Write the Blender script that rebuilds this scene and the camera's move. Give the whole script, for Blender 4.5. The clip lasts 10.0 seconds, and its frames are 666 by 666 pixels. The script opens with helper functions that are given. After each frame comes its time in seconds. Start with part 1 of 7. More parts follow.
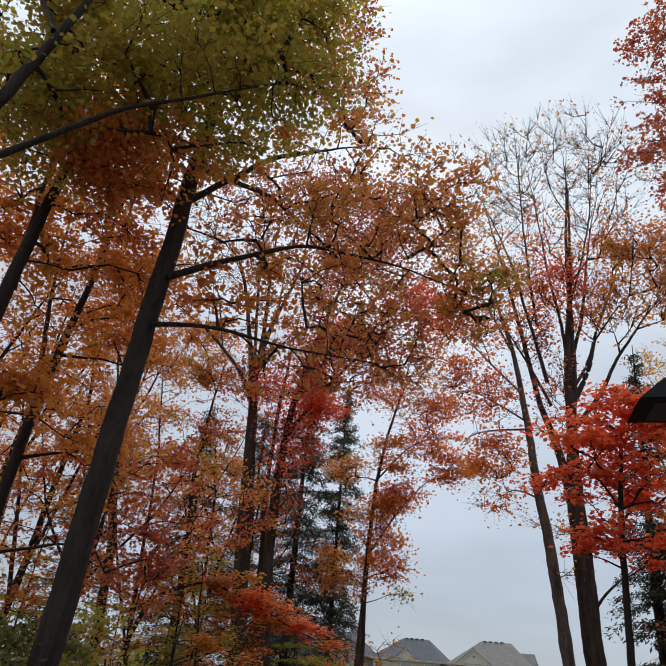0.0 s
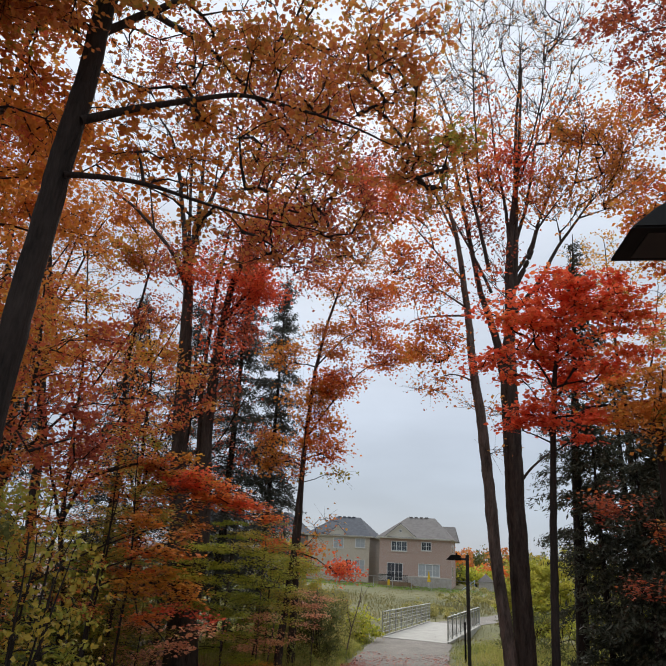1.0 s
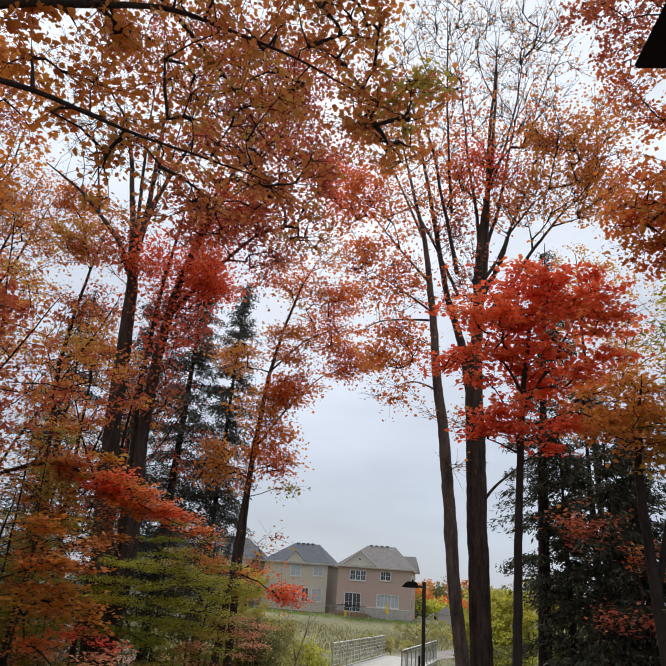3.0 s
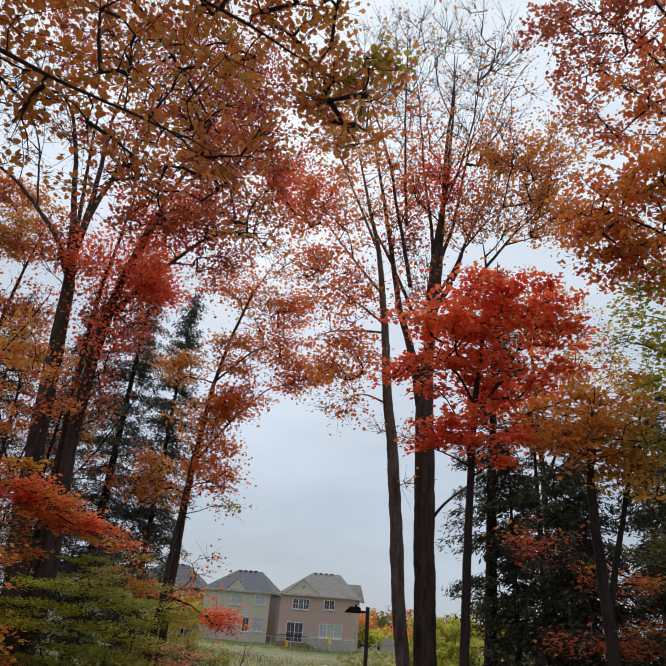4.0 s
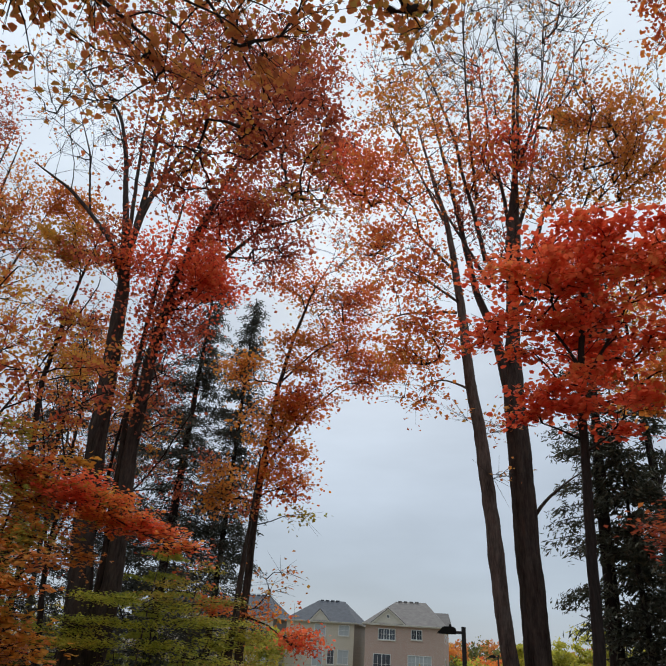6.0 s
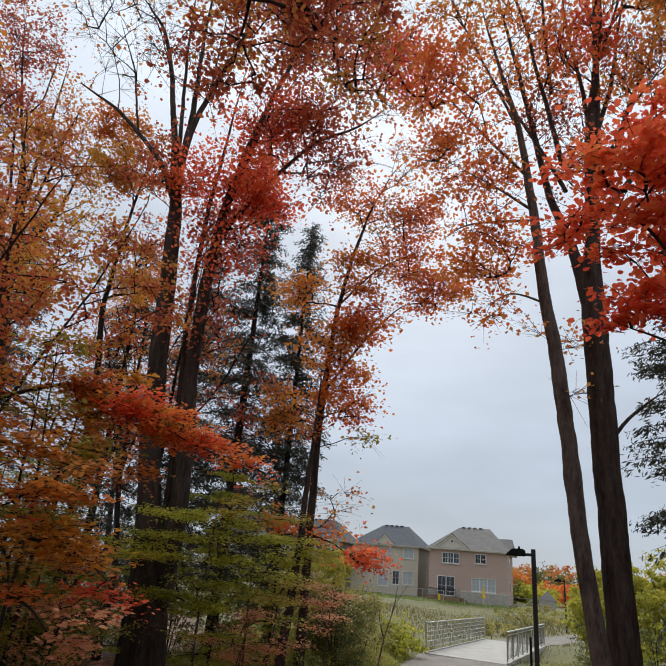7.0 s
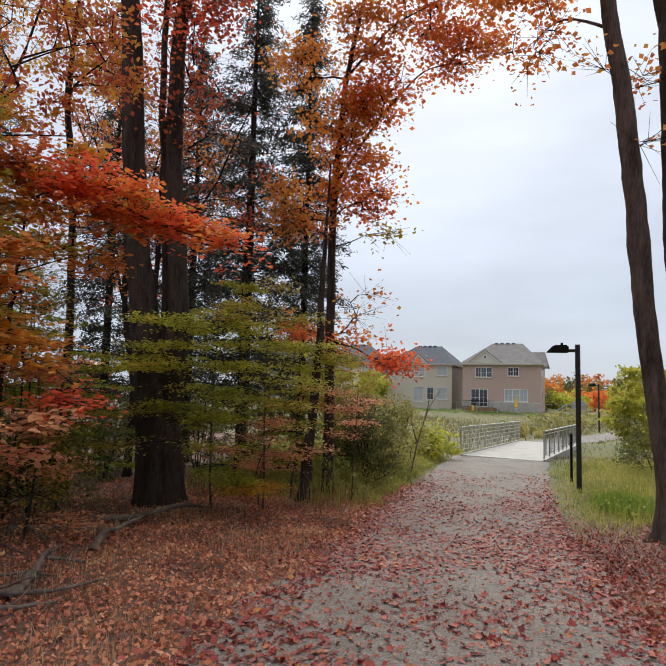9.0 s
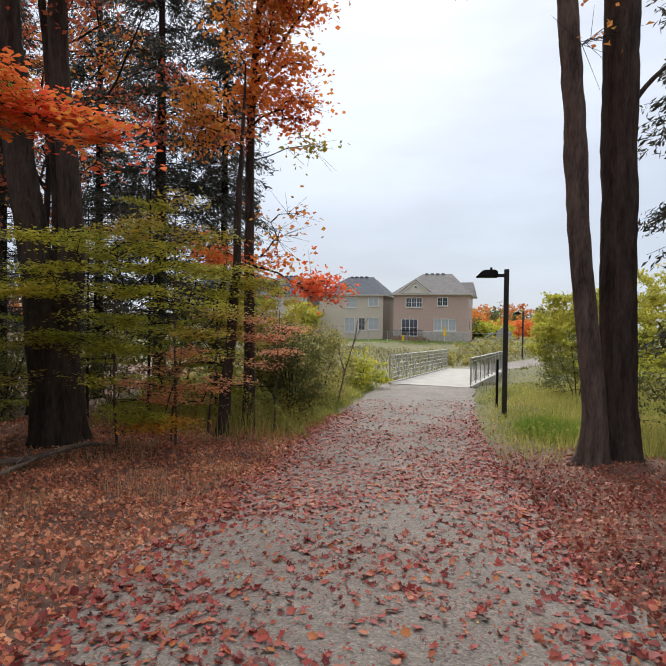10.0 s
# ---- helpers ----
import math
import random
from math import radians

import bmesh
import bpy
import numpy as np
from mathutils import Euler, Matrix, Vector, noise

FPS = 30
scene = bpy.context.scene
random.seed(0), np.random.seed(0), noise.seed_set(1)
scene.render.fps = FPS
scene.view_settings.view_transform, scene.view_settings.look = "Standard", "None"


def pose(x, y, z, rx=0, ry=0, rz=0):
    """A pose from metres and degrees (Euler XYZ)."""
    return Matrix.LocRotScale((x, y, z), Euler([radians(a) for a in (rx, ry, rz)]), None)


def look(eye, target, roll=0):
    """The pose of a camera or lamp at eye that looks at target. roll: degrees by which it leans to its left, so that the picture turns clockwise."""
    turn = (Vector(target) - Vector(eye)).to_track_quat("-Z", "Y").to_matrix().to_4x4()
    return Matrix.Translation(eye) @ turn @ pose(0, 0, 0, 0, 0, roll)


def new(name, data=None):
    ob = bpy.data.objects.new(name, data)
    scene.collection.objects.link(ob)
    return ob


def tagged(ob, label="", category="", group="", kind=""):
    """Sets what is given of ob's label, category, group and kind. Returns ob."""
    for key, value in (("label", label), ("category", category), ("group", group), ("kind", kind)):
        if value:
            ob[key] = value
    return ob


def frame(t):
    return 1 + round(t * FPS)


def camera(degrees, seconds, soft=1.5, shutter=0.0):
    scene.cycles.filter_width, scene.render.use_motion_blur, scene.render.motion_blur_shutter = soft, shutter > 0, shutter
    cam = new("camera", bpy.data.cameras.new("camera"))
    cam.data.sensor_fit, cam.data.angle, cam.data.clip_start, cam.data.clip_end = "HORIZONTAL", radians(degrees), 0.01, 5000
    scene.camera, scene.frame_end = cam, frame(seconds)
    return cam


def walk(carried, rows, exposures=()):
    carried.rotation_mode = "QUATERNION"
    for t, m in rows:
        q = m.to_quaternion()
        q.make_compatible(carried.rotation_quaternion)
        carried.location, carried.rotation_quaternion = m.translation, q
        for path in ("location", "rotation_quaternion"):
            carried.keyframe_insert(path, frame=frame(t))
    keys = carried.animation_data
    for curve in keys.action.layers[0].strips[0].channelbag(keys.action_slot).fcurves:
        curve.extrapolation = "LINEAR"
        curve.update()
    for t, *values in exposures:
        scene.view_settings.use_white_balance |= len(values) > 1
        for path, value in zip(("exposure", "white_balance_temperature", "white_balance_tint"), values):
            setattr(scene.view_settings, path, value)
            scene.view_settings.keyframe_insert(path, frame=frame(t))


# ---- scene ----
cam = camera(58.1, 10.0, soft=1.35)
PATH = [
    (0, (-0.031, -0.403, 3.517), (-0.221, 1.325, 4.507), 5.5),
    (0.5, (-0.105, -0.089, 3.455), (-0.189, 1.774, 4.179), 0.5),
    (1, (-0.108, 0.365, 3.416), (-0.076, 2.24, 4.111), 3.2),
    (1.5, (0.007, 0.786, 3.372), (0.078, 2.673, 4.029), 1.6),
    (2, (0.123, 1.186, 3.361), (0.221, 3.061, 4.051), 3.8),
    (2.2, (0.184, 1.381, 3.363), (0.313, 3.247, 4.07), 4.0),
    (3.3, (0.5, 2.167, 3.221), (0.628, 3.999, 4.013), 4.9),
    (3.5, (0.534, 2.309, 3.192), (0.7, 4.171, 3.904), 5.4),
    (4, (0.638, 2.726, 3.128), (0.907, 4.507, 3.998), 4.6),
    (4.5, (0.709, 3.236, 3.08), (1.055, 4.869, 4.182), 7.5),
    (5, (0.747, 3.761, 2.829), (1.082, 5.379, 3.956), 5.3),
    (5.5, (0.849, 4.11, 2.747), (1.088, 5.733, 3.892), 6.3),
    (6, (0.836, 4.547, 2.821), (0.877, 6.314, 3.757), 4.1),
    (6.2, (0.818, 4.714, 2.829), (0.794, 6.513, 3.703), 4.6),
    (7.3, (0.852, 5.795, 2.648), (0.656, 7.657, 3.353), 6.1),
    (7.5, (0.847, 6.123, 2.582), (0.615, 7.989, 3.264), 6.9),
    (8, (0.894, 6.546, 2.469), (0.737, 8.519, 2.751), 2.9),
    (8.5, (0.934, 7.066, 2.403), (0.616, 9.02, 2.692), 3.4),
    (9, (1.07, 7.643, 2.35), (0.851, 9.622, 2.538), 1.5),
    (9.5, (1.168, 8.088, 2.27), (1.078, 10.084, 2.175), 2.3),
    (10, (1.254, 8.559, 2.25), (1.26, 10.559, 2.217), 0.8),
]
EXPOSURES = [(0, -0.15, 6300, 7), (2, 0.06, 6500, 10), (3.5, 0.03, 6450, 9), (4.5, -0.18, 6300, 6), (6, -0.18, 6300, 6), (7.5, 0.0, 6450, 9), (8.5, 0.15, 6500, 10), (9.5, 0.27, 6500, 10), (10, 0.32, 6500, 10)]
walk(cam, [(t, look(eye, target, roll)) for t, eye, target, roll in PATH], EXPOSURES)

# ---------------------------------------------------------------- sky and sun
world = bpy.data.worlds.new("overcast_sky")
scene.world = world
world.use_nodes = True
wn, wl = world.node_tree.nodes, world.node_tree.links
wn.clear()
w_out = wn.new("ShaderNodeOutputWorld")
w_bg = wn.new("ShaderNodeBackground")
w_sky = wn.new("ShaderNodeTexSky")
w_sky.sky_type, w_sky.sun_disc = "NISHITA", False
w_sky.sun_elevation, w_sky.sun_rotation = radians(39), radians(2)
w_co = wn.new("ShaderNodeTexCoord")
w_sep = wn.new("ShaderNodeSeparateXYZ")
w_ramp = wn.new("ShaderNodeValToRGB")
w_ramp.color_ramp.elements[0].position = 0.0
w_ramp.color_ramp.elements[0].color = (0.195, 0.222, 0.266, 1)
w_ramp.color_ramp.elements[1].position = 1.0
w_ramp.color_ramp.elements[1].color = (2.1, 2.1, 2.1, 1)
for w_pos, w_col in ((0.22, (0.238, 0.262, 0.304, 1)), (0.5, (0.312, 0.335, 0.375, 1)), (0.78, (0.425, 0.45, 0.49, 1)), (0.91, (0.475, 0.50, 0.54, 1)), (0.95, (1.2, 1.2, 1.22, 1))):
    w_ramp.color_ramp.elements.new(w_pos).color = w_col
w_map = wn.new("ShaderNodeMapping")
w_map.inputs["Scale"].default_value = (1.4, 1.4, 4.5)
w_noise = wn.new("ShaderNodeTexNoise")
w_noise.inputs["Scale"].default_value, w_noise.inputs["Detail"].default_value = 1.7, 5
w_cloud = wn.new("ShaderNodeMapRange")
w_cloud.inputs["From Min"].default_value, w_cloud.inputs["From Max"].default_value = 0.3, 0.72
w_cloud.inputs["To Min"].default_value, w_cloud.inputs["To Max"].default_value = 0.86, 1.16
w_mul = wn.new("ShaderNodeMix")
w_mul.data_type, w_mul.blend_type = "RGBA", "MULTIPLY"
w_mul.inputs["Factor"].default_value = 1
w_dim = wn.new("ShaderNodeMix")
w_dim.data_type, w_dim.blend_type = "RGBA", "MULTIPLY"
w_dim.inputs["Factor"].default_value = 1
w_dim.inputs["B"].default_value = (0.05, 0.05, 0.05, 1)
w_mix = wn.new("ShaderNodeMix")
w_mix.data_type = "RGBA"
w_mix.inputs["Factor"].default_value = 0.9
wl.new(w_co.outputs["Generated"], w_sep.inputs[0])
wl.new(w_sep.outputs["Z"], w_ramp.inputs["Fac"])
wl.new(w_co.outputs["Generated"], w_map.inputs["Vector"])
wl.new(w_map.outputs["Vector"], w_noise.inputs["Vector"])
wl.new(w_noise.outputs["Fac"], w_cloud.inputs["Value"])
wl.new(w_ramp.outputs["Color"], w_mul.inputs["A"])
wl.new(w_cloud.outputs["Result"], w_mul.inputs["B"])
wl.new(w_sky.outputs["Color"], w_dim.inputs["A"])
wl.new(w_dim.outputs["Result"], w_mix.inputs["A"])
wl.new(w_mul.outputs["Result"], w_mix.inputs["B"])
w_dot = wn.new("ShaderNodeVectorMath")
w_dot.operation = "DOT_PRODUCT"
w_dot.inputs[1].default_value = (0.015, 0.917, 0.399)
w_glow = wn.new("ShaderNodeMapRange")
w_glow.interpolation_type = "SMOOTHSTEP"
w_glow.inputs["From Min"].default_value, w_glow.inputs["From Max"].default_value = 0.965, 1.0
w_glow.inputs["To Min"].default_value, w_glow.inputs["To Max"].default_value = 1.0, 1.13
w_bright = wn.new("ShaderNodeMix")
w_bright.data_type, w_bright.blend_type = "RGBA", "MULTIPLY"
w_bright.inputs["Factor"].default_value = 1
wl.new(w_co.outputs["Generated"], w_dot.inputs[0])
wl.new(w_dot.outputs["Value"], w_glow.inputs["Value"])
wl.new(w_mix.outputs["Result"], w_bright.inputs["A"])
wl.new(w_glow.outputs["Result"], w_bright.inputs["B"])
wl.new(w_bright.outputs["Result"], w_bg.inputs["Color"])
w_bg.inputs["Strength"].default_value = 2.3
wl.new(w_bg.outputs[0], w_out.inputs[0])
sun = new("sun", bpy.data.lights.new("sun", "SUN"))
sun.data.energy, sun.data.angle, sun.data.color = 2.25, radians(25), (1.0, 0.96, 0.9)
sun.matrix_world = look((4, 70, 46), (2, 14, 0))

# ---------------------------------------------------------------- materials
def material(name):
    m = bpy.data.materials.new(name)
    m.use_nodes = True
    n = m.node_tree.nodes
    return m, n, m.node_tree.links, n["Principled BSDF"]


def ramp_node(n, stops):
    r = n.new("ShaderNodeValToRGB")
    e = r.color_ramp.elements
    while len(e) < len(stops):
        e.new(0.5)
    for el, (p, c) in zip(e, stops):
        el.position, el.color = p, (*c, 1)
    return r


def noise_node(n, l, scale, detail=4, coords="Object", stretch=(1, 1, 1)):
    co, mp, t = n.new("ShaderNodeTexCoord"), n.new("ShaderNodeMapping"), n.new("ShaderNodeTexNoise")
    mp.inputs["Scale"].default_value = stretch
    t.inputs["Scale"].default_value, t.inputs["Detail"].default_value = scale, detail
    l.new(co.outputs[coords], mp.inputs["Vector"])
    l.new(mp.outputs["Vector"], t.inputs["Vector"])
    return t


def leaf_material(name, stops, patch=0.5, through_light=0.5, scale=0.7):
    """Leaves: every leaf has its own tone, and tones drift over the crown."""
    m, n, l, b = material(name)
    g = n.new("ShaderNodeNewGeometry")
    t = noise_node(n, l, scale, 2)
    sp = n.new("ShaderNodeMapRange")
    sp.inputs["From Min"].default_value, sp.inputs["From Max"].default_value = 0.3, 0.7
    l.new(t.outputs["Fac"], sp.inputs["Value"])
    mx = n.new("ShaderNodeMix")
    mx.inputs["Factor"].default_value = patch
    l.new(g.outputs["Random Per Island"], mx.inputs["A"])
    l.new(sp.outputs["Result"], mx.inputs["B"])
    r = ramp_node(n, stops)
    l.new(mx.outputs["Result"], r.inputs["Fac"])
    l.new(r.outputs["Color"], b.inputs["Base Color"])
    b.inputs["Roughness"].default_value = 0.55
    b.inputs["Specular IOR Level"].default_value = 0.25
    tr = n.new("ShaderNodeBsdfTranslucent")
    l.new(r.outputs["Color"], tr.inputs["Color"])
    ms = n.new("ShaderNodeMixShader")
    ms.inputs["Fac"].default_value = through_light
    l.new(b.outputs[0], ms.inputs[1])
    l.new(tr.outputs[0], ms.inputs[2])
    l.new(ms.outputs[0], n["Material Output"].inputs["Surface"])
    return m


def rough_material(name, dark, light, scale, roughness=0.85, bump=0.4, fine=None, stretch=(1, 1, 1), metal=0.0, distance=0.02):
    m, n, l, b = material(name)
    t = noise_node(n, l, scale, 5, stretch=stretch)
    f = noise_node(n, l, fine or scale * 9, 3, stretch=stretch)
    mx = n.new("ShaderNodeMix")
    mx.inputs["Factor"].default_value = 0.4
    l.new(t.outputs["Fac"], mx.inputs["A"])
    l.new(f.outputs["Fac"], mx.inputs["B"])
    r = ramp_node(n, [(0.32, dark), (0.68, light)])
    l.new(mx.outputs["Result"], r.inputs["Fac"])
    l.new(r.outputs["Color"], b.inputs["Base Color"])
    b.inputs["Roughness"].default_value, b.inputs["Metallic"].default_value = roughness, metal
    b.inputs["Specular IOR Level"].default_value = 0.2 if roughness > 0.7 else 0.5
    if bump:
        bp = n.new("ShaderNodeBump")
        bp.inputs["Strength"].default_value, bp.inputs["Distance"].default_value = bump, distance
        l.new(mx.outputs["Result"], bp.inputs["Height"])
        l.new(bp.outputs["Normal"], b.inputs["Normal"])
    return m


RED, CRIMSON, ORANGE, OCHRE = (0.56, 0.13, 0.06), (0.38, 0.085, 0.05), (0.64, 0.25, 0.055), (0.62, 0.37, 0.07)
OLIVE, GREEN = (0.33, 0.24, 0.045), (0.30, 0.32, 0.055)
YELLOW = (0.68, 0.48, 0.07)
M_RED = leaf_material("scarlet_leaves", [(0.0, (0.54, 0.065, 0.04)), (0.3, (0.80, 0.12, 0.055)), (0.7, (0.84, 0.20, 0.075)), (1.0, (0.74, 0.32, 0.08))], through_light=0.58)
M_REDORANGE = leaf_material("red_orange_leaves", [(0.15, CRIMSON), (0.38, RED), (0.58, ORANGE), (0.85, OCHRE)])
M_FLAME = leaf_material("flame_orange_leaves", [(0.08, (0.50, 0.095, 0.045)), (0.35, (0.72, 0.17, 0.05)), (0.7, (0.78, 0.28, 0.055)), (1.0, (0.72, 0.40, 0.075))], through_light=0.55)
M_ORANGE = leaf_material("orange_leaves", [(0.12, RED), (0.35, ORANGE), (0.65, (0.68, 0.25, 0.04)), (0.9, OCHRE)])
M_BROWN = leaf_material("russet_leaves", [(0.1, (0.387, 0.129, 0.059)), (0.35, (0.622, 0.204, 0.065)), (0.6, (0.644, 0.290, 0.070)), (0.9, (0.451, 0.311, 0.070))], through_light=0.5)
M_OLIVE = leaf_material("olive_yellow_leaves", [(0.1, OLIVE), (0.4, (0.46, 0.33, 0.05)), (0.7, GREEN), (0.95, OCHRE)], through_light=0.5)
M_YELLOW = leaf_material("yellow_orange_leaves", [(0.1, ORANGE), (0.4, (0.74, 0.37, 0.05)), (0.7, OCHRE), (0.95, YELLOW)])
M_CRIMSON = leaf_material("crimson_leaves", [(0.1, (0.30, 0.06, 0.04)), (0.4, (0.42, 0.10, 0.055)), (0.75, (0.56, 0.15, 0.06)), (1.0, ORANGE)], through_light=0.5)
M_GREEN = leaf_material("yellow_green_leaves", [(0.1, (0.20, 0.23, 0.035)), (0.4, (0.38, 0.40, 0.05)), (0.7, (0.54, 0.50, 0.065)), (1.0, YELLOW)], through_light=0.58)
M_SHRUB = leaf_material("dull_green_leaves", [(0.1, (0.07, 0.08, 0.03)), (0.5, (0.15, 0.16, 0.05)), (0.85, (0.28, 0.26, 0.075)), (1.0, OCHRE)])
M_SALMON = leaf_material("salmon_orange_leaves", [(0.1, (0.562, 0.216, 0.130)), (0.5, (0.778, 0.389, 0.194)), (0.8, (0.799, 0.497, 0.216)), (1.0, (0.713, 0.605, 0.162))], through_light=0.58)
M_WEED = leaf_material("weed_leaves", [(0.1, (0.180, 0.204, 0.048)), (0.5, (0.360, 0.372, 0.090)), (0.85, (0.528, 0.468, 0.144)), (1.0, (0.648, 0.528, 0.240))])
M_DRYBUSH = leaf_material("olive_straw_leaves", [(0.1, (0.17, 0.17, 0.055)), (0.5, (0.40, 0.36, 0.12)), (0.85, (0.54, 0.46, 0.18)), (1.0, (0.64, 0.52, 0.24))])
M_WILLOW = leaf_material("willow_leaves", [(0.1, (0.28, 0.30, 0.05)), (0.5, (0.48, 0.45, 0.07)), (1.0, (0.66, 0.56, 0.10))])
M_NEEDLE = leaf_material("dark_needles", [(0.1, (0.035, 0.038, 0.026)), (0.6, (0.075, 0.08, 0.052)), (1.0, (0.16, 0.14, 0.085))], through_light=0.2)
M_SPRUCE = leaf_material("grey_green_needles", [(0.1, (0.04, 0.045, 0.038)), (0.6, (0.085, 0.09, 0.075)), (1.0, (0.17, 0.16, 0.12))], through_light=0.3)
M_HEMLOCK = leaf_material("green_needle_sprays", [(0.1, (0.14, 0.165, 0.03)), (0.5, (0.32, 0.34, 0.05)), (1.0, (0.52, 0.47, 0.07))], through_light=0.5)
M_FALLEN = leaf_material("fallen_leaves", [(0.03, (0.06, 0.024, 0.022)), (0.2, (0.20, 0.042, 0.038)), (0.5, (0.38, 0.07, 0.055)), (0.72, (0.36, 0.105, 0.07)), (0.92, (0.48, 0.16, 0.06)), (1.0, (0.52, 0.30, 0.08))], patch=0.12, through_light=0.1, scale=1.2)
M_LITTER = leaf_material("brown_leaf_litter", [(0.05, (0.156, 0.065, 0.047)), (0.4, (0.468, 0.163, 0.091)), (0.7, (0.650, 0.273, 0.143)), (1.0, (0.780, 0.481, 0.273))], patch=0.45, through_light=0.08, scale=0.9)
M_REDLITTER = leaf_material("dark_red_leaf_litter", [(0.05, (0.09, 0.03, 0.026)), (0.4, (0.27, 0.07, 0.05)), (0.7, (0.40, 0.125, 0.08)), (1.0, (0.55, 0.30, 0.18))], patch=0.35, through_light=0.08, scale=0.9)
M_GRASS = leaf_material("grass_blades", [(0.1, (0.165, 0.198, 0.044)), (0.45, (0.352, 0.352, 0.083)), (0.75, (0.528, 0.440, 0.143)), (1.0, (0.660, 0.517, 0.231))], through_light=0.45, scale=0.5)
M_LAWN = leaf_material("green_grass", [(0.1, (0.14, 0.24, 0.035)), (0.7, (0.26, 0.38, 0.055)), (1.0, (0.38, 0.40, 0.09))], through_light=0.4, scale=0.5)
M_DRY = leaf_material("dry_meadow_grass", [(0.1, (0.13, 0.135, 0.04)), (0.5, (0.24, 0.205, 0.075)), (1.0, (0.38, 0.30, 0.14))], through_light=0.2, scale=0.15)
M_STRAW = leaf_material("straw_blades", [(0.1, (0.276, 0.196, 0.103)), (0.6, (0.483, 0.356, 0.207)), (1.0, (0.667, 0.517, 0.322))], through_light=0.25, scale=0.6)
M_BARK = rough_material("dark_bark", (0.010, 0.007, 0.006), (0.050, 0.038, 0.031), 7, bump=1.0, stretch=(1, 1, 0.16), distance=0.06, fine=38)
M_BARKGREY = rough_material("grey_brown_bark", (0.032, 0.025, 0.021), (0.184, 0.142, 0.117), 8, bump=1.0, stretch=(1, 1, 0.2), distance=0.06, fine=40)
M_BARKBROWN = rough_material("dark_brown_bark", (0.015, 0.011, 0.009), (0.088, 0.066, 0.053), 8, bump=1.0, stretch=(1, 1, 0.2), distance=0.06, fine=34)
M_TWIG = rough_material("dark_twigs", (0.012, 0.010, 0.009), (0.04, 0.032, 0.028), 6, bump=0)
M_LOG = rough_material("weathered_dead_wood", (0.068, 0.051, 0.042), (0.255, 0.203, 0.165), 6, bump=0.5)
def asphalt_material():
    """Worn asphalt: grey-brown stains, pale and dark grains of chippings, fine grit."""
    m, n, l, b = material("grey_asphalt_path")
    stain, mottle, grit = noise_node(n, l, 0.9, 5), noise_node(n, l, 9, 5), noise_node(n, l, 55, 3)
    vo = n.new("ShaderNodeTexVoronoi")
    vo.inputs["Scale"].default_value = 70
    l.new(stain.inputs["Vector"].links[0].from_socket, vo.inputs["Vector"])
    sep = n.new("ShaderNodeSeparateColor")
    l.new(vo.outputs["Color"], sep.inputs["Color"])
    a, c, e = n.new("ShaderNodeMix"), n.new("ShaderNodeMix"), n.new("ShaderNodeMix")
    for mix, f, p, q in [(a, 0.45, stain.outputs["Fac"], mottle.outputs["Fac"]), (c, 0.5, grit.outputs["Fac"], sep.outputs["Red"])]:
        mix.inputs["Factor"].default_value = f
        l.new(p, mix.inputs["A"])
        l.new(q, mix.inputs["B"])
    e.inputs["Factor"].default_value = 0.5
    l.new(a.outputs["Result"], e.inputs["A"])
    l.new(c.outputs["Result"], e.inputs["B"])
    r = ramp_node(n, [(0.28, (0.078, 0.068, 0.06)), (0.45, (0.18, 0.16, 0.14)), (0.58, (0.235, 0.21, 0.183)), (0.74, (0.37, 0.335, 0.295))])
    l.new(e.outputs["Result"], r.inputs["Fac"])
    l.new(r.outputs["Color"], b.inputs["Base Color"])
    b.inputs["Roughness"].default_value, b.inputs["Specular IOR Level"].default_value = 0.9, 0.2
    bp = n.new("ShaderNodeBump")
    bp.inputs["Strength"].default_value, bp.inputs["Distance"].default_value = 0.6, 0.008
    l.new(c.outputs["Result"], bp.inputs["Height"])
    l.new(bp.outputs["Normal"], b.inputs["Normal"])
    return m


M_PATH = asphalt_material()
M_DECK = rough_material("pale_concrete", (0.30, 0.285, 0.255), (0.44, 0.42, 0.38), 1.5, roughness=0.85, bump=0.2, fine=40)
M_STEEL = rough_material("galvanised_steel", (0.32, 0.32, 0.31), (0.48, 0.48, 0.46), 8, roughness=0.5, bump=0.05, metal=0.3)
M_GREYPAINT = rough_material("weathered_grey_steel", (0.10, 0.10, 0.10), (0.17, 0.17, 0.165), 8, roughness=0.55, bump=0.05, metal=0.3)
M_BRONZE = rough_material("dark_bronze_paint", (0.014, 0.013, 0.012), (0.03, 0.028, 0.027), 9, roughness=0.45, bump=0.05)
M_BLACK = rough_material("black_metal", (0.004, 0.004, 0.004), (0.008, 0.008, 0.008), 9, roughness=0.8, bump=0.05)
M_LENS = rough_material("lamp_lens_glass", (0.008, 0.008, 0.008), (0.014, 0.014, 0.014), 9, roughness=0.6, bump=0)
M_SHINGLE_G = rough_material("grey_brown_shingles", (0.12, 0.11, 0.105), (0.20, 0.185, 0.175), 2.2, bump=0.4, fine=22)
M_SHINGLE_B = rough_material("slate_grey_shingles", (0.055, 0.06, 0.072), (0.10, 0.108, 0.125), 2.2, bump=0.4, fine=22)
M_TRIM = rough_material("cream_trim", (0.50, 0.46, 0.39), (0.62, 0.58, 0.50), 5, roughness=0.6, bump=0.05)
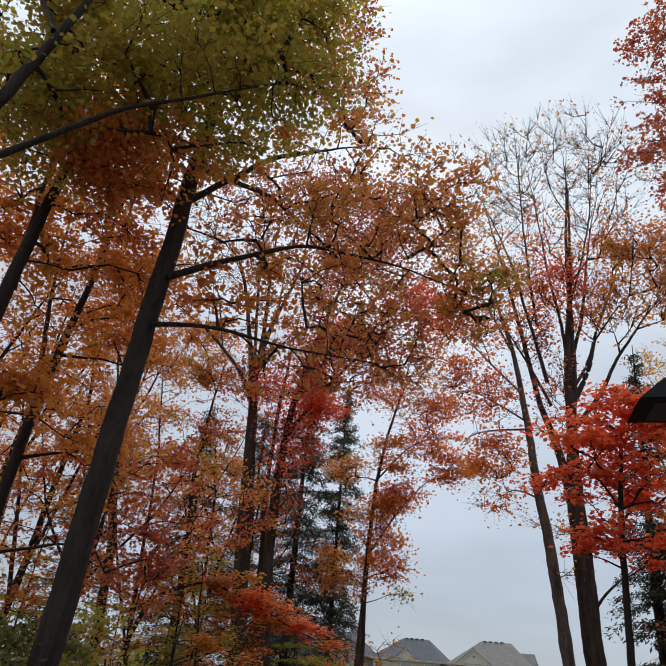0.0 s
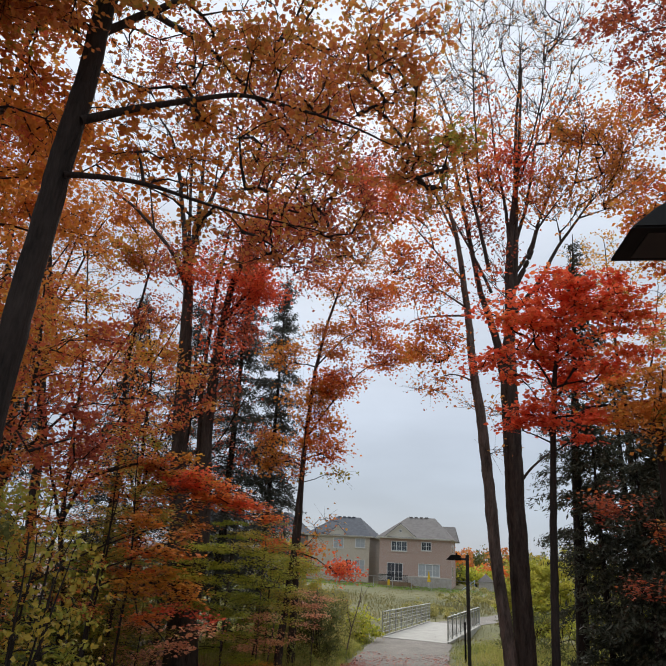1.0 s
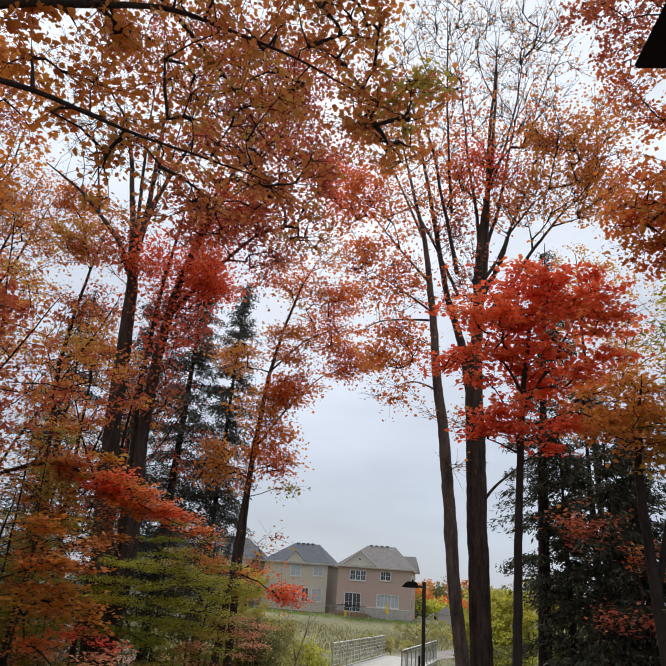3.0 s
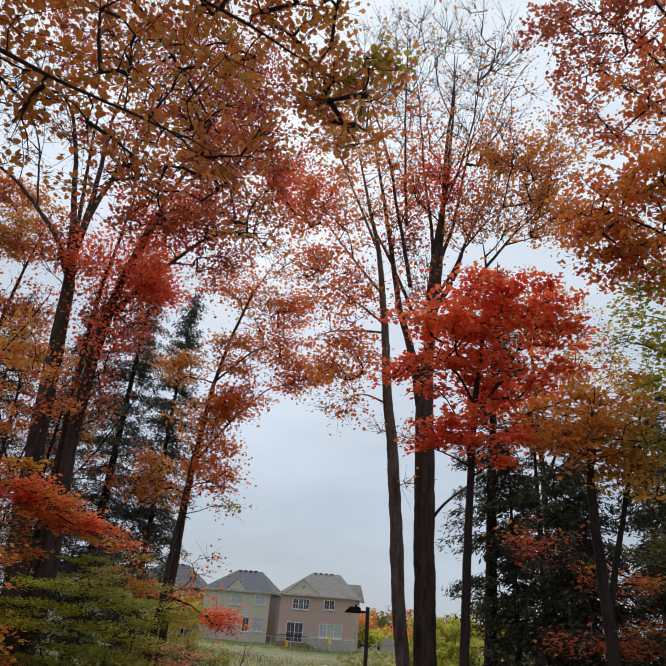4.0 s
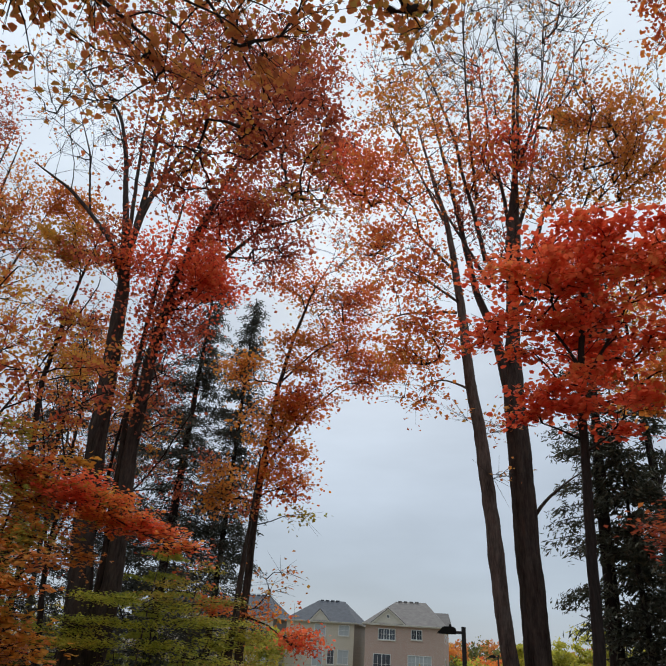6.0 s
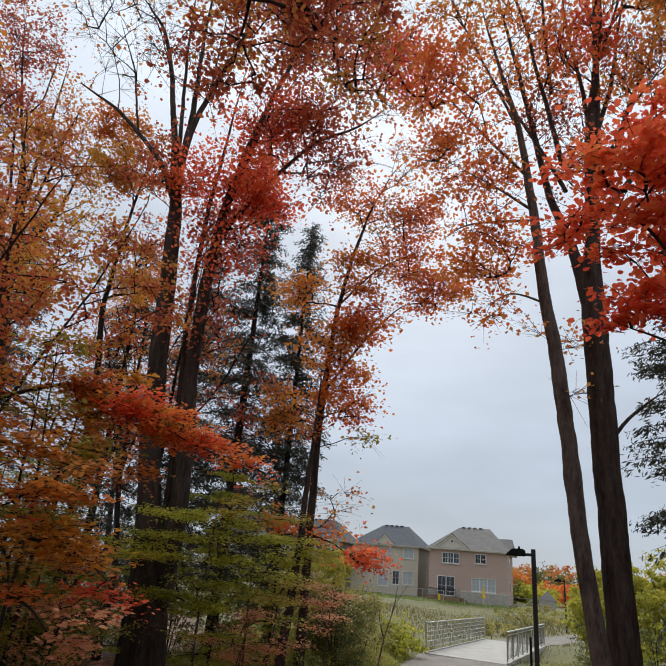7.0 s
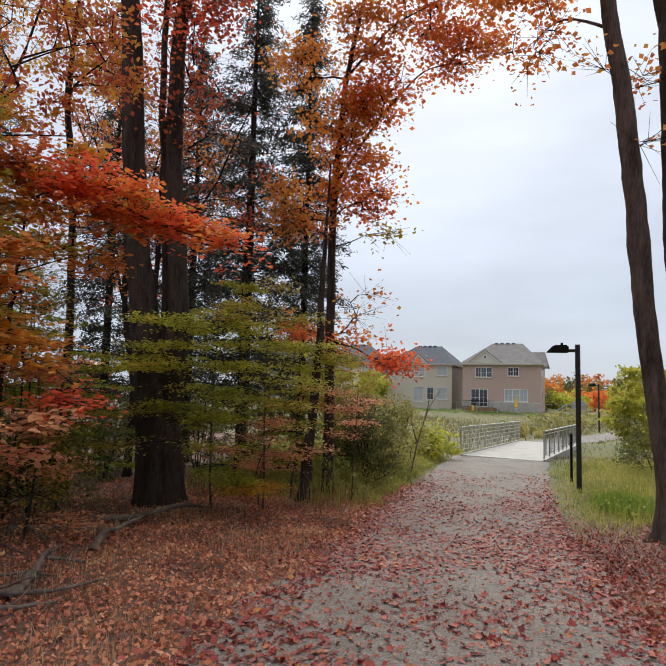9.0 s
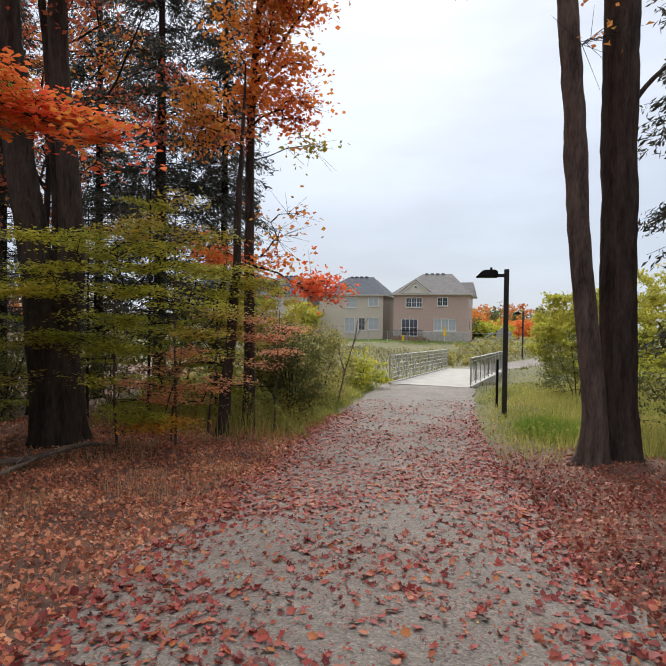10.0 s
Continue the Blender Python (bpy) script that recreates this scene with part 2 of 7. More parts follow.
M_WHITE = rough_material("white_window_frame", (0.62, 0.62, 0.60), (0.78, 0.78, 0.76), 5, roughness=0.5, bump=0)
M_STONE = rough_material("pale_stone_veneer", (0.30, 0.27, 0.24), (0.50, 0.46, 0.41), 3.0, bump=0.5, fine=12)
M_PLASTIC = rough_material("yellow_fabric", (0.60, 0.38, 0.02), (0.75, 0.50, 0.04), 6, bump=0.1)
M_BLUE = rough_material("pale_blue_plastic", (0.40, 0.48, 0.60), (0.55, 0.62, 0.70), 5, roughness=0.5, bump=0.05)
M_WOOD = rough_material("brown_fence_wood", (0.16, 0.10, 0.06), (0.28, 0.19, 0.12), 5, bump=0.3, stretch=(1, 1, 0.2))


def brick_material(name, a, b_, mortar):
    m, n, l, b = material(name)
    co = n.new("ShaderNodeTexCoord")
    mp = n.new("ShaderNodeMapping")
    mp.inputs["Rotation"].default_value = (radians(90), 0, 0)
    t = n.new("ShaderNodeTexBrick")
    t.inputs["Color1"].default_value, t.inputs["Color2"].default_value, t.inputs["Mortar"].default_value = (*a, 1), (*b_, 1), (*mortar, 1)
    t.inputs["Scale"].default_value = 4.6
    t.inputs["Mortar Size"].default_value = 0.02
    l.new(co.outputs["Object"], mp.inputs["Vector"])
    l.new(mp.outputs["Vector"], t.inputs["Vector"])
    l.new(t.outputs["Color"], b.inputs["Base Color"])
    b.inputs["Roughness"].default_value = 0.85
    return m


M_BRICK_P = brick_material("pink_brown_brick", (0.46, 0.31, 0.25), (0.39, 0.26, 0.21), (0.52, 0.46, 0.41))
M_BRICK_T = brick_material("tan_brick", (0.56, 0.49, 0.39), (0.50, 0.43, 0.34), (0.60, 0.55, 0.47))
# the same tan brick with side-wall shade put into its colours
M_BRICK_SHADED = brick_material("shaded_tan_brick", (0.27, 0.225, 0.18), (0.23, 0.19, 0.155), (0.32, 0.29, 0.25))
M_GLASS, gn, gl, gb = material("window_glass")
gb.inputs["Base Color"].default_value = (0.05, 0.06, 0.075, 1)
gb.inputs["Roughness"].default_value = 0.06
gb.inputs["Specular IOR Level"].default_value = 0.9


M_PALEGLASS, gn2, gl2, gb2 = material("curtained_window_glass")
gb2.inputs["Base Color"].default_value = (0.42, 0.44, 0.45, 1)
gb2.inputs["Roughness"].default_value = 0.12


def ground_material():
    """Leaf-littered soil that turns to grass by the stored share."""
    m, n, l, b = material("woodland_floor_and_grass")
    at = n.new("ShaderNodeAttribute")
    at.attribute_name = "grass"
    t1, t2, t3 = noise_node(n, l, 0.9, 6), noise_node(n, l, 14, 4), noise_node(n, l, 0.12, 3)
    mx = n.new("ShaderNodeMix")
    mx.inputs["Factor"].default_value = 0.5
    l.new(t1.outputs["Fac"], mx.inputs["A"])
    l.new(t2.outputs["Fac"], mx.inputs["B"])
    soil = ramp_node(n, [(0.3, (0.055, 0.033, 0.025)), (0.5, (0.13, 0.07, 0.048)), (0.7, (0.24, 0.13, 0.085))])
    l.new(mx.outputs["Result"], soil.inputs["Fac"])
    mg = n.new("ShaderNodeMix")
    mg.inputs["Factor"].default_value = 0.55
    l.new(t2.outputs["Fac"], mg.inputs["A"])
    l.new(t3.outputs["Fac"], mg.inputs["B"])
    turf = ramp_node(n, [(0.35, (0.07, 0.075, 0.025)), (0.5, (0.12, 0.115, 0.042)), (0.66, (0.19, 0.16, 0.07))])
    l.new(mg.outputs["Result"], turf.inputs["Fac"])
    mc = n.new("ShaderNodeMix")
    mc.data_type = "RGBA"
    l.new(at.outputs["Fac"], mc.inputs["Factor"])
    l.new(soil.outputs["Color"], mc.inputs["A"])
    l.new(turf.outputs["Color"], mc.inputs["B"])
    l.new(mc.outputs["Result"], b.inputs["Base Color"])
    b.inputs["Roughness"].default_value = 0.95
    bp = n.new("ShaderNodeBump")
    bp.inputs["Strength"].default_value, bp.inputs["Distance"].default_value = 0.6, 0.03
    l.new(t2.outputs["Fac"], bp.inputs["Height"])
    l.new(bp.outputs["Normal"], b.inputs["Normal"])
    return m


M_GROUND = ground_material()

# ---------------------------------------------------------------- mesh helpers
def mesh_from(name, verts, tris=None, quads=None, mat=None, smooth=False):
    """A mesh from arrays of corners, triangles and quads."""
    tris = np.zeros((0, 3), int) if tris is None else np.asarray(tris, int).reshape(-1, 3)
    quads = np.zeros((0, 4), int) if quads is None else np.asarray(quads, int).reshape(-1, 4)
    me = bpy.data.meshes.new(name)
    verts = np.asarray(verts, dtype=np.float32)
    me.vertices.add(len(verts))
    me.vertices.foreach_set("co", verts.ravel())
    me.loops.add(tris.size + quads.size)
    me.loops.foreach_set("vertex_index", np.concatenate([tris.ravel(), quads.ravel()]).astype(np.int32))
    starts = np.concatenate([np.arange(len(tris)) * 3, tris.size + np.arange(len(quads)) * 4]).astype(np.int32)
    me.polygons.add(len(starts))
    me.polygons.foreach_set("loop_start", starts)
    if smooth:
        me.polygons.foreach_set("use_smooth", np.ones(len(starts), bool))
    me.update(calc_edges=True)
    me.validate()
    if mat:
        me.materials.append(mat)
    return me


def thing(name, label, category, place=(0, 0, 0), turn=0, group="", kind=""):
    ob = new(name)
    ob.matrix_world = pose(*place, 0, 0, turn)
    ob.empty_display_size = 0.2
    return tagged(ob, label, category, group, kind)


def child(name, me, parent, label=""):
    ob = new(name, me)
    ob.parent = parent
    return tagged(ob, label)


def part(name, bm, mat, parent, label="", smooth=False):
    me = bpy.data.meshes.new(name)
    if smooth:
        for f in bm.faces:
            f.smooth = True
    bm.to_mesh(me)
    bm.free()
    me.materials.append(mat)
    return child(name, me, parent, label)


def box_bm(boxes, bevel=0.0):
    """Boxes given by (x0, y0, z0, x1, y1, z1), joined in one bmesh."""
    bm = bmesh.new()
    for x0, y0, z0, x1, y1, z1 in boxes:
        m = Matrix.Translation(((x0 + x1) / 2, (y0 + y1) / 2, (z0 + z1) / 2)) @ Matrix.Diagonal((x1 - x0, y1 - y0, z1 - z0, 1))
        bmesh.ops.create_cube(bm, size=1, matrix=m)
    if bevel:
        bmesh.ops.bevel(bm, geom=bm.edges[:], offset=bevel, segments=2, affect="EDGES")
    return bm


def tube(points, radii, sides, rough=0.0, flare=0.0, seed=0):
    """Corners, quads and end triangles of a tube along a line."""
    p, r = np.asarray(points, float), np.asarray(radii, float)
    k = len(p)
    d = np.gradient(p, axis=0)
    d /= np.linalg.norm(d, axis=1, keepdims=True) + 1e-9
    ref = np.where(np.abs(d[:, 2:3]) > 0.9, [[1.0, 0, 0]], [[0, 0, 1.0]])
    u = np.cross(d, ref)
    u /= np.linalg.norm(u, axis=1, keepdims=True) + 1e-9
    v = np.cross(d, u)
    a = np.arange(sides) * 2 * np.pi / sides
    rr = r[:, None] * np.ones(sides)
    if rough:
        rs = np.random.RandomState(seed)
        ph = rs.rand(6) * 6.28
        hgt = np.concatenate([[0], np.cumsum(np.linalg.norm(np.diff(p, axis=0), axis=1))])[:, None]
        ridge = np.sin(a * 5 + ph[0] + 1.1 * np.sin(hgt * 0.9 + ph[1])) + 0.8 * np.sin(a * 9 + ph[2] + 0.8 * np.sin(hgt * 2.1 + ph[3]))
        rr = rr * (1 + rough * (0.5 * ridge + rs.randn(k, sides) * 0.35))
        if flare:
            rr = rr * (1 + flare * (0.45 * np.exp(-hgt / 0.6) + np.exp(-hgt / 0.16) * (0.8 + 0.7 * np.sin(a * 4 + ph[4]) + 0.4 * np.sin(a * 7 + ph[5]))))
    vs = p[:, None] + rr[..., None] * (np.cos(a)[None, :, None] * u[:, None] + np.sin(a)[None, :, None] * v[:, None])
    i = np.arange(k - 1)[:, None] * sides
    j, jn = np.arange(sides), (np.arange(sides) + 1) % sides
    q = np.stack([i + j, i + jn, i + sides + jn, i + sides + j], -1).reshape(-1, 4)
    return vs.reshape(-1, 3), q


def join(pieces):
    vs, qs, o = [], [], 0
    for v, q in pieces:
        vs.append(v)
        qs.append(q + o)
        o += len(v)
    return np.concatenate(vs), np.concatenate(qs)


MAPLE = (np.array([[0, -0.48, 0], [-0.46, -0.2, 0.08], [-0.36, 0.2, 0.05], [0, 0.55, -0.08], [0.36, 0.2, 0.05], [0.46, -0.2, 0.08]]),
         np.array([[0, 2, 1], [0, 4, 2], [2, 4, 3], [0, 5, 4]]))
LEAFLET = (np.array([[0, -0.5, 0], [-0.4, 0.04, 0.1], [0, 0.52, -0.05], [0.4, 0.04, 0.1]]), np.array([[0, 2, 1], [0, 3, 2]]))
OVAL = (np.array([[0, -0.5, 0], [-0.3, 0, 0.07], [0, 0.5, -0.04], [0.3, 0, 0.07]]), np.array([[0, 2, 1], [0, 3, 2]]))
SPRAY = (np.array([[0, -0.5, 0], [-0.13, 0.1, 0.02], [0, 0.5, -0.08], [0.13, 0.1, 0.02]]), np.array([[0, 2, 1], [0, 3, 2]]))
FALLEN = (np.array([[0, -0.5, 0.02], [-0.36, -0.4, 0.09], [-0.3, -0.14, 0.02], [-0.54, 0.12, 0.16], [-0.28, 0.2, 0.03], [0, 0.58, 0.14], [0.28, 0.2, 0.03], [0.54, 0.12, 0.12], [0.3, -0.14, 0.02], [0.36, -0.4, 0.06]]),
          np.array([[0, 2, 1], [0, 8, 2], [0, 9, 8], [2, 4, 3], [2, 8, 4], [8, 6, 4], [8, 7, 6], [4, 6, 5]]))


CURLED = (FALLEN[0] * np.array([1, 1, 1.5]) + np.array([[0, 0, 0.02 * (i % 3)] for i in range(10)]), FALLEN[1])


def leaves(rs, centres, size, shape=MAPLE, level=0.7, axis=None, spread=0.35):
    """Corners and triangles of many leaves round the centres; level: how flat they lie."""
    n = len(centres)
    tv, tt = shape
    nr = rs.randn(n, 3) * (1 - level) + np.array([0, 0, level])
    nr /= np.linalg.norm(nr, axis=1, keepdims=True)
    u = rs.randn(n, 3) if axis is None else axis + rs.randn(n, 3) * 0.25
    u -= nr * np.sum(u * nr, axis=1, keepdims=True)
    u /= np.linalg.norm(u, axis=1, keepdims=True) + 1e-9
    w = np.cross(u, nr)
    s = (size * (1 + spread * rs.uniform(-1, 1, n)))[:, None]
    v = centres[:, None] + s[..., None] * (tv[None, :, 0:1] * w[:, None] + tv[None, :, 1:2] * u[:, None] + tv[None, :, 2:3] * nr[:, None])
    t = tt[None] + (np.arange(n) * len(tv))[:, None, None]
    return v.reshape(-1, 3), t.reshape(-1, 3)


# ---------------------------------------------------------------- the lie of the land
LAND_Y = [-400, -15, -0.7, 1.2, 2.8, 4.6, 6.1, 7.1, 8.6, 11.6, 13.8, 17.7, 24, 31, 42, 57, 72, 85, 900]
LAND_Z = [2.2, 2.1, 1.93, 1.8, 1.58, 1.26, 1.0, 0.88, 0.72, 0.55, 0.35, 0.06, -0.1, -0.08, -0.24, -0.42, -0.28, 0.12, 0.3]
WAY_Y = [-15, 0, 5, 9, 11.7, 13, 16, 20, 23.5, 28.2, 31.4, 42.1, 46, 50, 57, 65, 80]
WAY_X = [-1.3, -0.15, 0.6, 1.1, 1.33, 1.45, 1.9, 2.5, 3.15, 4.2, 5.0, 9.35, 12.0, 14.9, 19.2, 22.8, 31]


def land(x, y):
    return np.interp(y, LAND_Y, LAND_Z) + 0 * np.asarray(x)


def way(y):
    return np.interp(y, WAY_Y, WAY_X)


def rough_land(x, y):
    """The ground beside the path, a little uneven and set lower under the path itself."""
    off = np.abs(x - way(y))
    dip = np.clip((off - 1.7) / 1.2, 0, 1)
    creek = -0.3 * np.exp(-((y - 36.7) / 3.2) ** 2) * np.clip(1 - np.abs(x - 6) / 60, 0, 1)
    bump = 0.05 * np.sin(x * 1.3 + 0.7 * y) * np.sin(y * 0.9 - 0.4 * x) + 0.03 * np.sin(2.9 * x + 1) * np.sin(2.3 * y)
    knoll = 0.17 * np.exp(-((x - 5.6) ** 2 + (y - 17.7) ** 2) / 1.1) + 0.1 * np.exp(-((x + 3.6) ** 2 + (y - 19) ** 2) / 1.6)
    return land(x, y) + dip * bump - 0.035 * (1 - dip) + creek + knoll


def build_ground():
    xs = np.concatenate([[-900, -400, -150, -70, -40], np.arange(-24, 30.01, 0.4), [36, 48, 70, 150, 400, 900]])
    ys = np.concatenate([[-400, -100, -40, -20], np.arange(-8, 60.01, 0.4), [64, 70, 80, 95, 120, 160, 250, 500, 900]])
    gx, gy = np.meshgrid(xs, ys)
    v = np.stack([gx, gy, rough_land(gx, gy)], -1).reshape(-1, 3)
    nx, ny = len(xs), len(ys)
    i = (np.arange(ny - 1)[:, None] * nx + np.arange(nx - 1)).ravel()
    me = mesh_from("ground", v, quads=np.stack([i, i + 1, i + nx + 1, i + nx], -1), mat=M_GROUND, smooth=True)
    wob = 1.2 * np.sin(v[:, 0] * 0.9) + 0.8 * np.sin(v[:, 1] * 1.3 + v[:, 0])
    right = np.clip((v[:, 1] + 0.25 * (v[:, 0] - 4) + wob * 0.5 - 18.0) / 3, 0, 1) * (v[:, 0] > way(v[:, 1]))
    left = np.clip((v[:, 1] + 0.5 * v[:, 0] + 1.6 * np.minimum(v[:, 0] + 1, 0) + wob * 0.5 - 23.5) / 3, 0, 1) * (v[:, 0] <= way(v[:, 1]))
    at = me.attributes.new("grass", "FLOAT", "POINT")
    at.data.foreach_set("value", (right + left).astype(np.float32))
    tagged(new("ground", me), "uneven woodland floor with brown leaf litter, turning to meadow grass", "ground", kind="structure")


def build_path():
    def strip(ys, half, lift, cross, mat, name):
        ys = np.asarray(ys)
        cx = way(ys)
        t = np.gradient(cx, ys)
        nx_, ny_ = 1 / np.sqrt(1 + t * t), -t / np.sqrt(1 + t * t)
        rs = np.random.RandomState(5)
        rows_ = []
        for o in cross:
            wob = 0.05 * np.sin(ys * 2.1 + o) + 0.03 * rs.randn(len(ys)) if abs(o) > 0.9 else 0
            x, y = cx + nx_ * (o * half + np.sign(o) * wob), ys + ny_ * (o * half)
            rows_.append(np.stack([x, y, land(x, y) + lift + 0.03 * (1 - o * o) * np.clip((31 - y) / 3, 0, 1)], -1))
        v = np.stack(rows_, 1)
        k = len(cross)
        i = (np.arange(len(ys) - 1)[:, None] * k + np.arange(k - 1)).ravel()
        return mesh_from(name, v.reshape(-1, 3), quads=np.stack([i, i + 1, i + k + 1, i + k], -1), mat=mat, smooth=True)
    cross = np.linspace(-1, 1, 9)
    path_ob = tagged(new("path", strip(np.arange(-14, 32.41, 0.2), 1.72, 0.0, cross, M_PATH, "path")), "grey asphalt footpath strewn with fallen red leaves", "path", kind="structure")
    tagged(new("path", strip(np.arange(42.0, 80, 0.4), 1.3, -0.015, cross, M_PATH, "path")), "pale grey footpath curving through the meadow beyond the bridge", "path", kind="structure")
    return path_ob


# ---------------------------------------------------------------- trees
def smooth_line(ctrl, step):
    """A smooth line through control rows of x, y, z, radius."""
    c = np.asarray(ctrl, float)
    s = np.concatenate([[0], np.cumsum(np.linalg.norm(np.diff(c[:, :3], axis=0), axis=1))])
    t = np.linspace(0, s[-1], max(3, int(s[-1] / step) + 1))
    out = np.stack([np.interp(t, s, c[:, j]) for j in range(4)], -1)
    for _ in range(3):
        out[1:-1, :3] = 0.25 * out[:-2, :3] + 0.5 * out[1:-1, :3] + 0.25 * out[2:, :3]
    return out


def grow(name, label, stems, blobs, seed, bark=None, shape=LEAFLET, leaf=0.11, level=0.6, group="", category="tree", rise=0.0, clump=0.27,
         twigs=4, twig_len=0.45, sides=18, droop=0.0, flare=0.5, tip=0.006, power=0.42, rough=0.06, branch_name="branchwork", tier=0.45, loose=1.0):
    """A tree: stems given as control lines, boughs that reach out into the blobs of its crown
    (x, y, z, rx, ry, rz, boughs, leaves a bough, leaf material), twigs at their ends, and leaves along them."""
    rs = np.random.RandomState(seed)
    bark = bark or M_BARK
    base = np.array(stems[0][0][:3], float)
    root = thing(name, label, category, tuple(base), group=group)
    lines = []
    for k, st in enumerate(stems):
        ln = smooth_line(st, 0.18)
        ln[1:-1, :2] += np.cumsum(rs.randn(len(ln) - 2, 2) * 0.006, axis=0)
        lines.append(ln)
        v, q = tube(ln[:, :3] - base, ln[:, 3], sides if k == 0 else (max(8, sides - 6) if ln[0, 3] > 0.12 else 8), rough, flare if k == 0 else 0, seed + k)
        child("trunk" if k == 0 else "stem", mesh_from("trunk", v, quads=q, mat=bark, smooth=True), root)
    cap = sum(len(ln) for ln in lines) + 60000
    pos, par, lim, low = np.zeros((cap, 3)), np.full(cap, -1), np.zeros(cap), np.zeros(cap)
    n = 0
    for ln in lines:
        m = len(ln)
        pos[n:n + m], lim[n:n + m] = ln[:, :3], ln[:, 3]
        low[n:n + int(m * 0.28)] = 4.0
        n += m
    n_stem = n
    goals = []
    for b in blobs:
        k = b[6]
        d = rs.randn(k, 3)
        d *= (rs.rand(k) ** 0.3 / np.linalg.norm(d, axis=1))[:, None]
        for g in np.array(b[:3]) + d * np.array(b[3:6]) * loose:
            goals.append((g, b[7], b[8]))
    near = [np.min(np.linalg.norm(pos[:n_stem] - g[0], axis=1)) for g in goals]
    chains, tips = [], []
    for gi in np.argsort(near):
        g = goals[gi][0]
        d = g - pos[:n]
        dist = np.linalg.norm(d, axis=1)
        flat = np.hypot(d[:, 0], d[:, 1])
        cost = dist + 1.3 * np.clip((0.25 + 0.7 * rise) * flat - d[:, 2] * (1 if droop <= 0 else -1), 0, None) + low[:n] + 0.35 * np.clip(0.5 - lim[:n] * 8, 0, 1)
        a = int(np.argmin(cost))
        k = max(3, int(dist[a] / 0.38) + 1)
        t = np.linspace(0, 1, k)[:, None]
        mid = pos[a] + 0.5 * (g - pos[a]) + np.array([0, 0, (0.14 - 0.22 * rise - droop) * dist[a]]) + rs.randn(3) * (0.07 - 0.04 * rise) * dist[a]
        line = (1 - t) ** 2 * pos[a] + 2 * t * (1 - t) * mid + t * t * g
        line[1:-1] += rs.randn(k - 2, 3) * 0.02
        ids = np.arange(n, n + k - 1)
        pos[ids], par[ids] = line[1:], np.concatenate([[a], ids[:-1]])
        n += k - 1
        chains.append((a, ids))
        tips.append((goals[gi], ids))
    count = np.zeros(n)
    for _, ids in tips:
        count[ids[-1]] += 1
    for i in range(n - 1, n_stem - 1, -1):
        if par[i] >= n_stem:
            count[par[i]] += count[i]
    rad = tip * np.maximum(count, 1) ** power * 1.6
    pieces, limbs = [], []
    for a, ids in chains:
        r0 = min(rad[ids[0]], 0.8 * lim[a]) if a < n_stem else rad[ids[0]]
        rr = np.concatenate([[r0 * 1.15], np.minimum(rad[ids], r0)])
        ramp_ = np.linspace(1, 0.55, len(rr))
        v, q = tube(np.concatenate([pos[a:a + 1], pos[ids]]) - base, rr * ramp_, 7 if r0 > 0.03 else (5 if r0 > 0.014 else 3))
        (limbs if (a < n_stem and r0 > 0.03) else pieces).append((v, q))
    for v, q in limbs[:40]:
        child("limb", mesh_from("limb", v, quads=q, mat=bark, smooth=True), root)
    pieces += limbs[40:]
    groups = {}
    for (g, nl, mat), ids in tips:
        end, prev = pos[ids[-1]], pos[ids[-3]] if len(ids) > 2 else pos[ids[0]]
        dirn = end - prev
        dirn /= np.linalg.norm(dirn) + 1e-9
        anchors = [pos[ids[len(ids) // 3:]]]
        for _ in range(twigs):
            st = pos[ids[rs.randint(len(ids) // 2, len(ids))]]
            dv = dirn + rs.randn(3) * (0.75 - 0.4 * rise) + np.array([0, 0, 0.5 * rise - droop])
            dv[2] *= 1 - tier
            dv *= twig_len * rs.uniform(0.5, 1.3) / np.linalg.norm(dv)
            tw = st + np.linspace(0, 1, 3)[:, None] * dv
            tw[1:] += rs.randn(2, 3) * (0.03 - 0.02 * rise)
            pieces.append(tube(tw[::2] - base, np.array([tip * 0.85, tip * 0.4]), 3))
            anchors.append(tw[1:])
        if nl:
            an = np.concatenate(anchors)
            nl = max(1, int(1.45 * nl * rs.lognormal(-0.15, 0.6)))
            w = an[rs.randint(0, len(an), nl)] + rs.randn(nl, 3) * np.array([1, 1, 0.8 - 0.6 * tier]) * clump * twig_len
            groups.setdefault(mat.name, (mat, []))[1].append(w)
    if pieces:
        v, q = join(pieces)
        tagged(child(branch_name, mesh_from(branch_name, v, quads=q, mat=M_TWIG), root), kind="stuff")
    for mat, lst in groups.values():
        c = np.concatenate(lst) - base
        v, t = leaves(rs, c, 0.82 * leaf, shape, level)
        tagged(child("crown", mesh_from("crown", v, tris=t, mat=mat), root), kind="stuff")
    return root


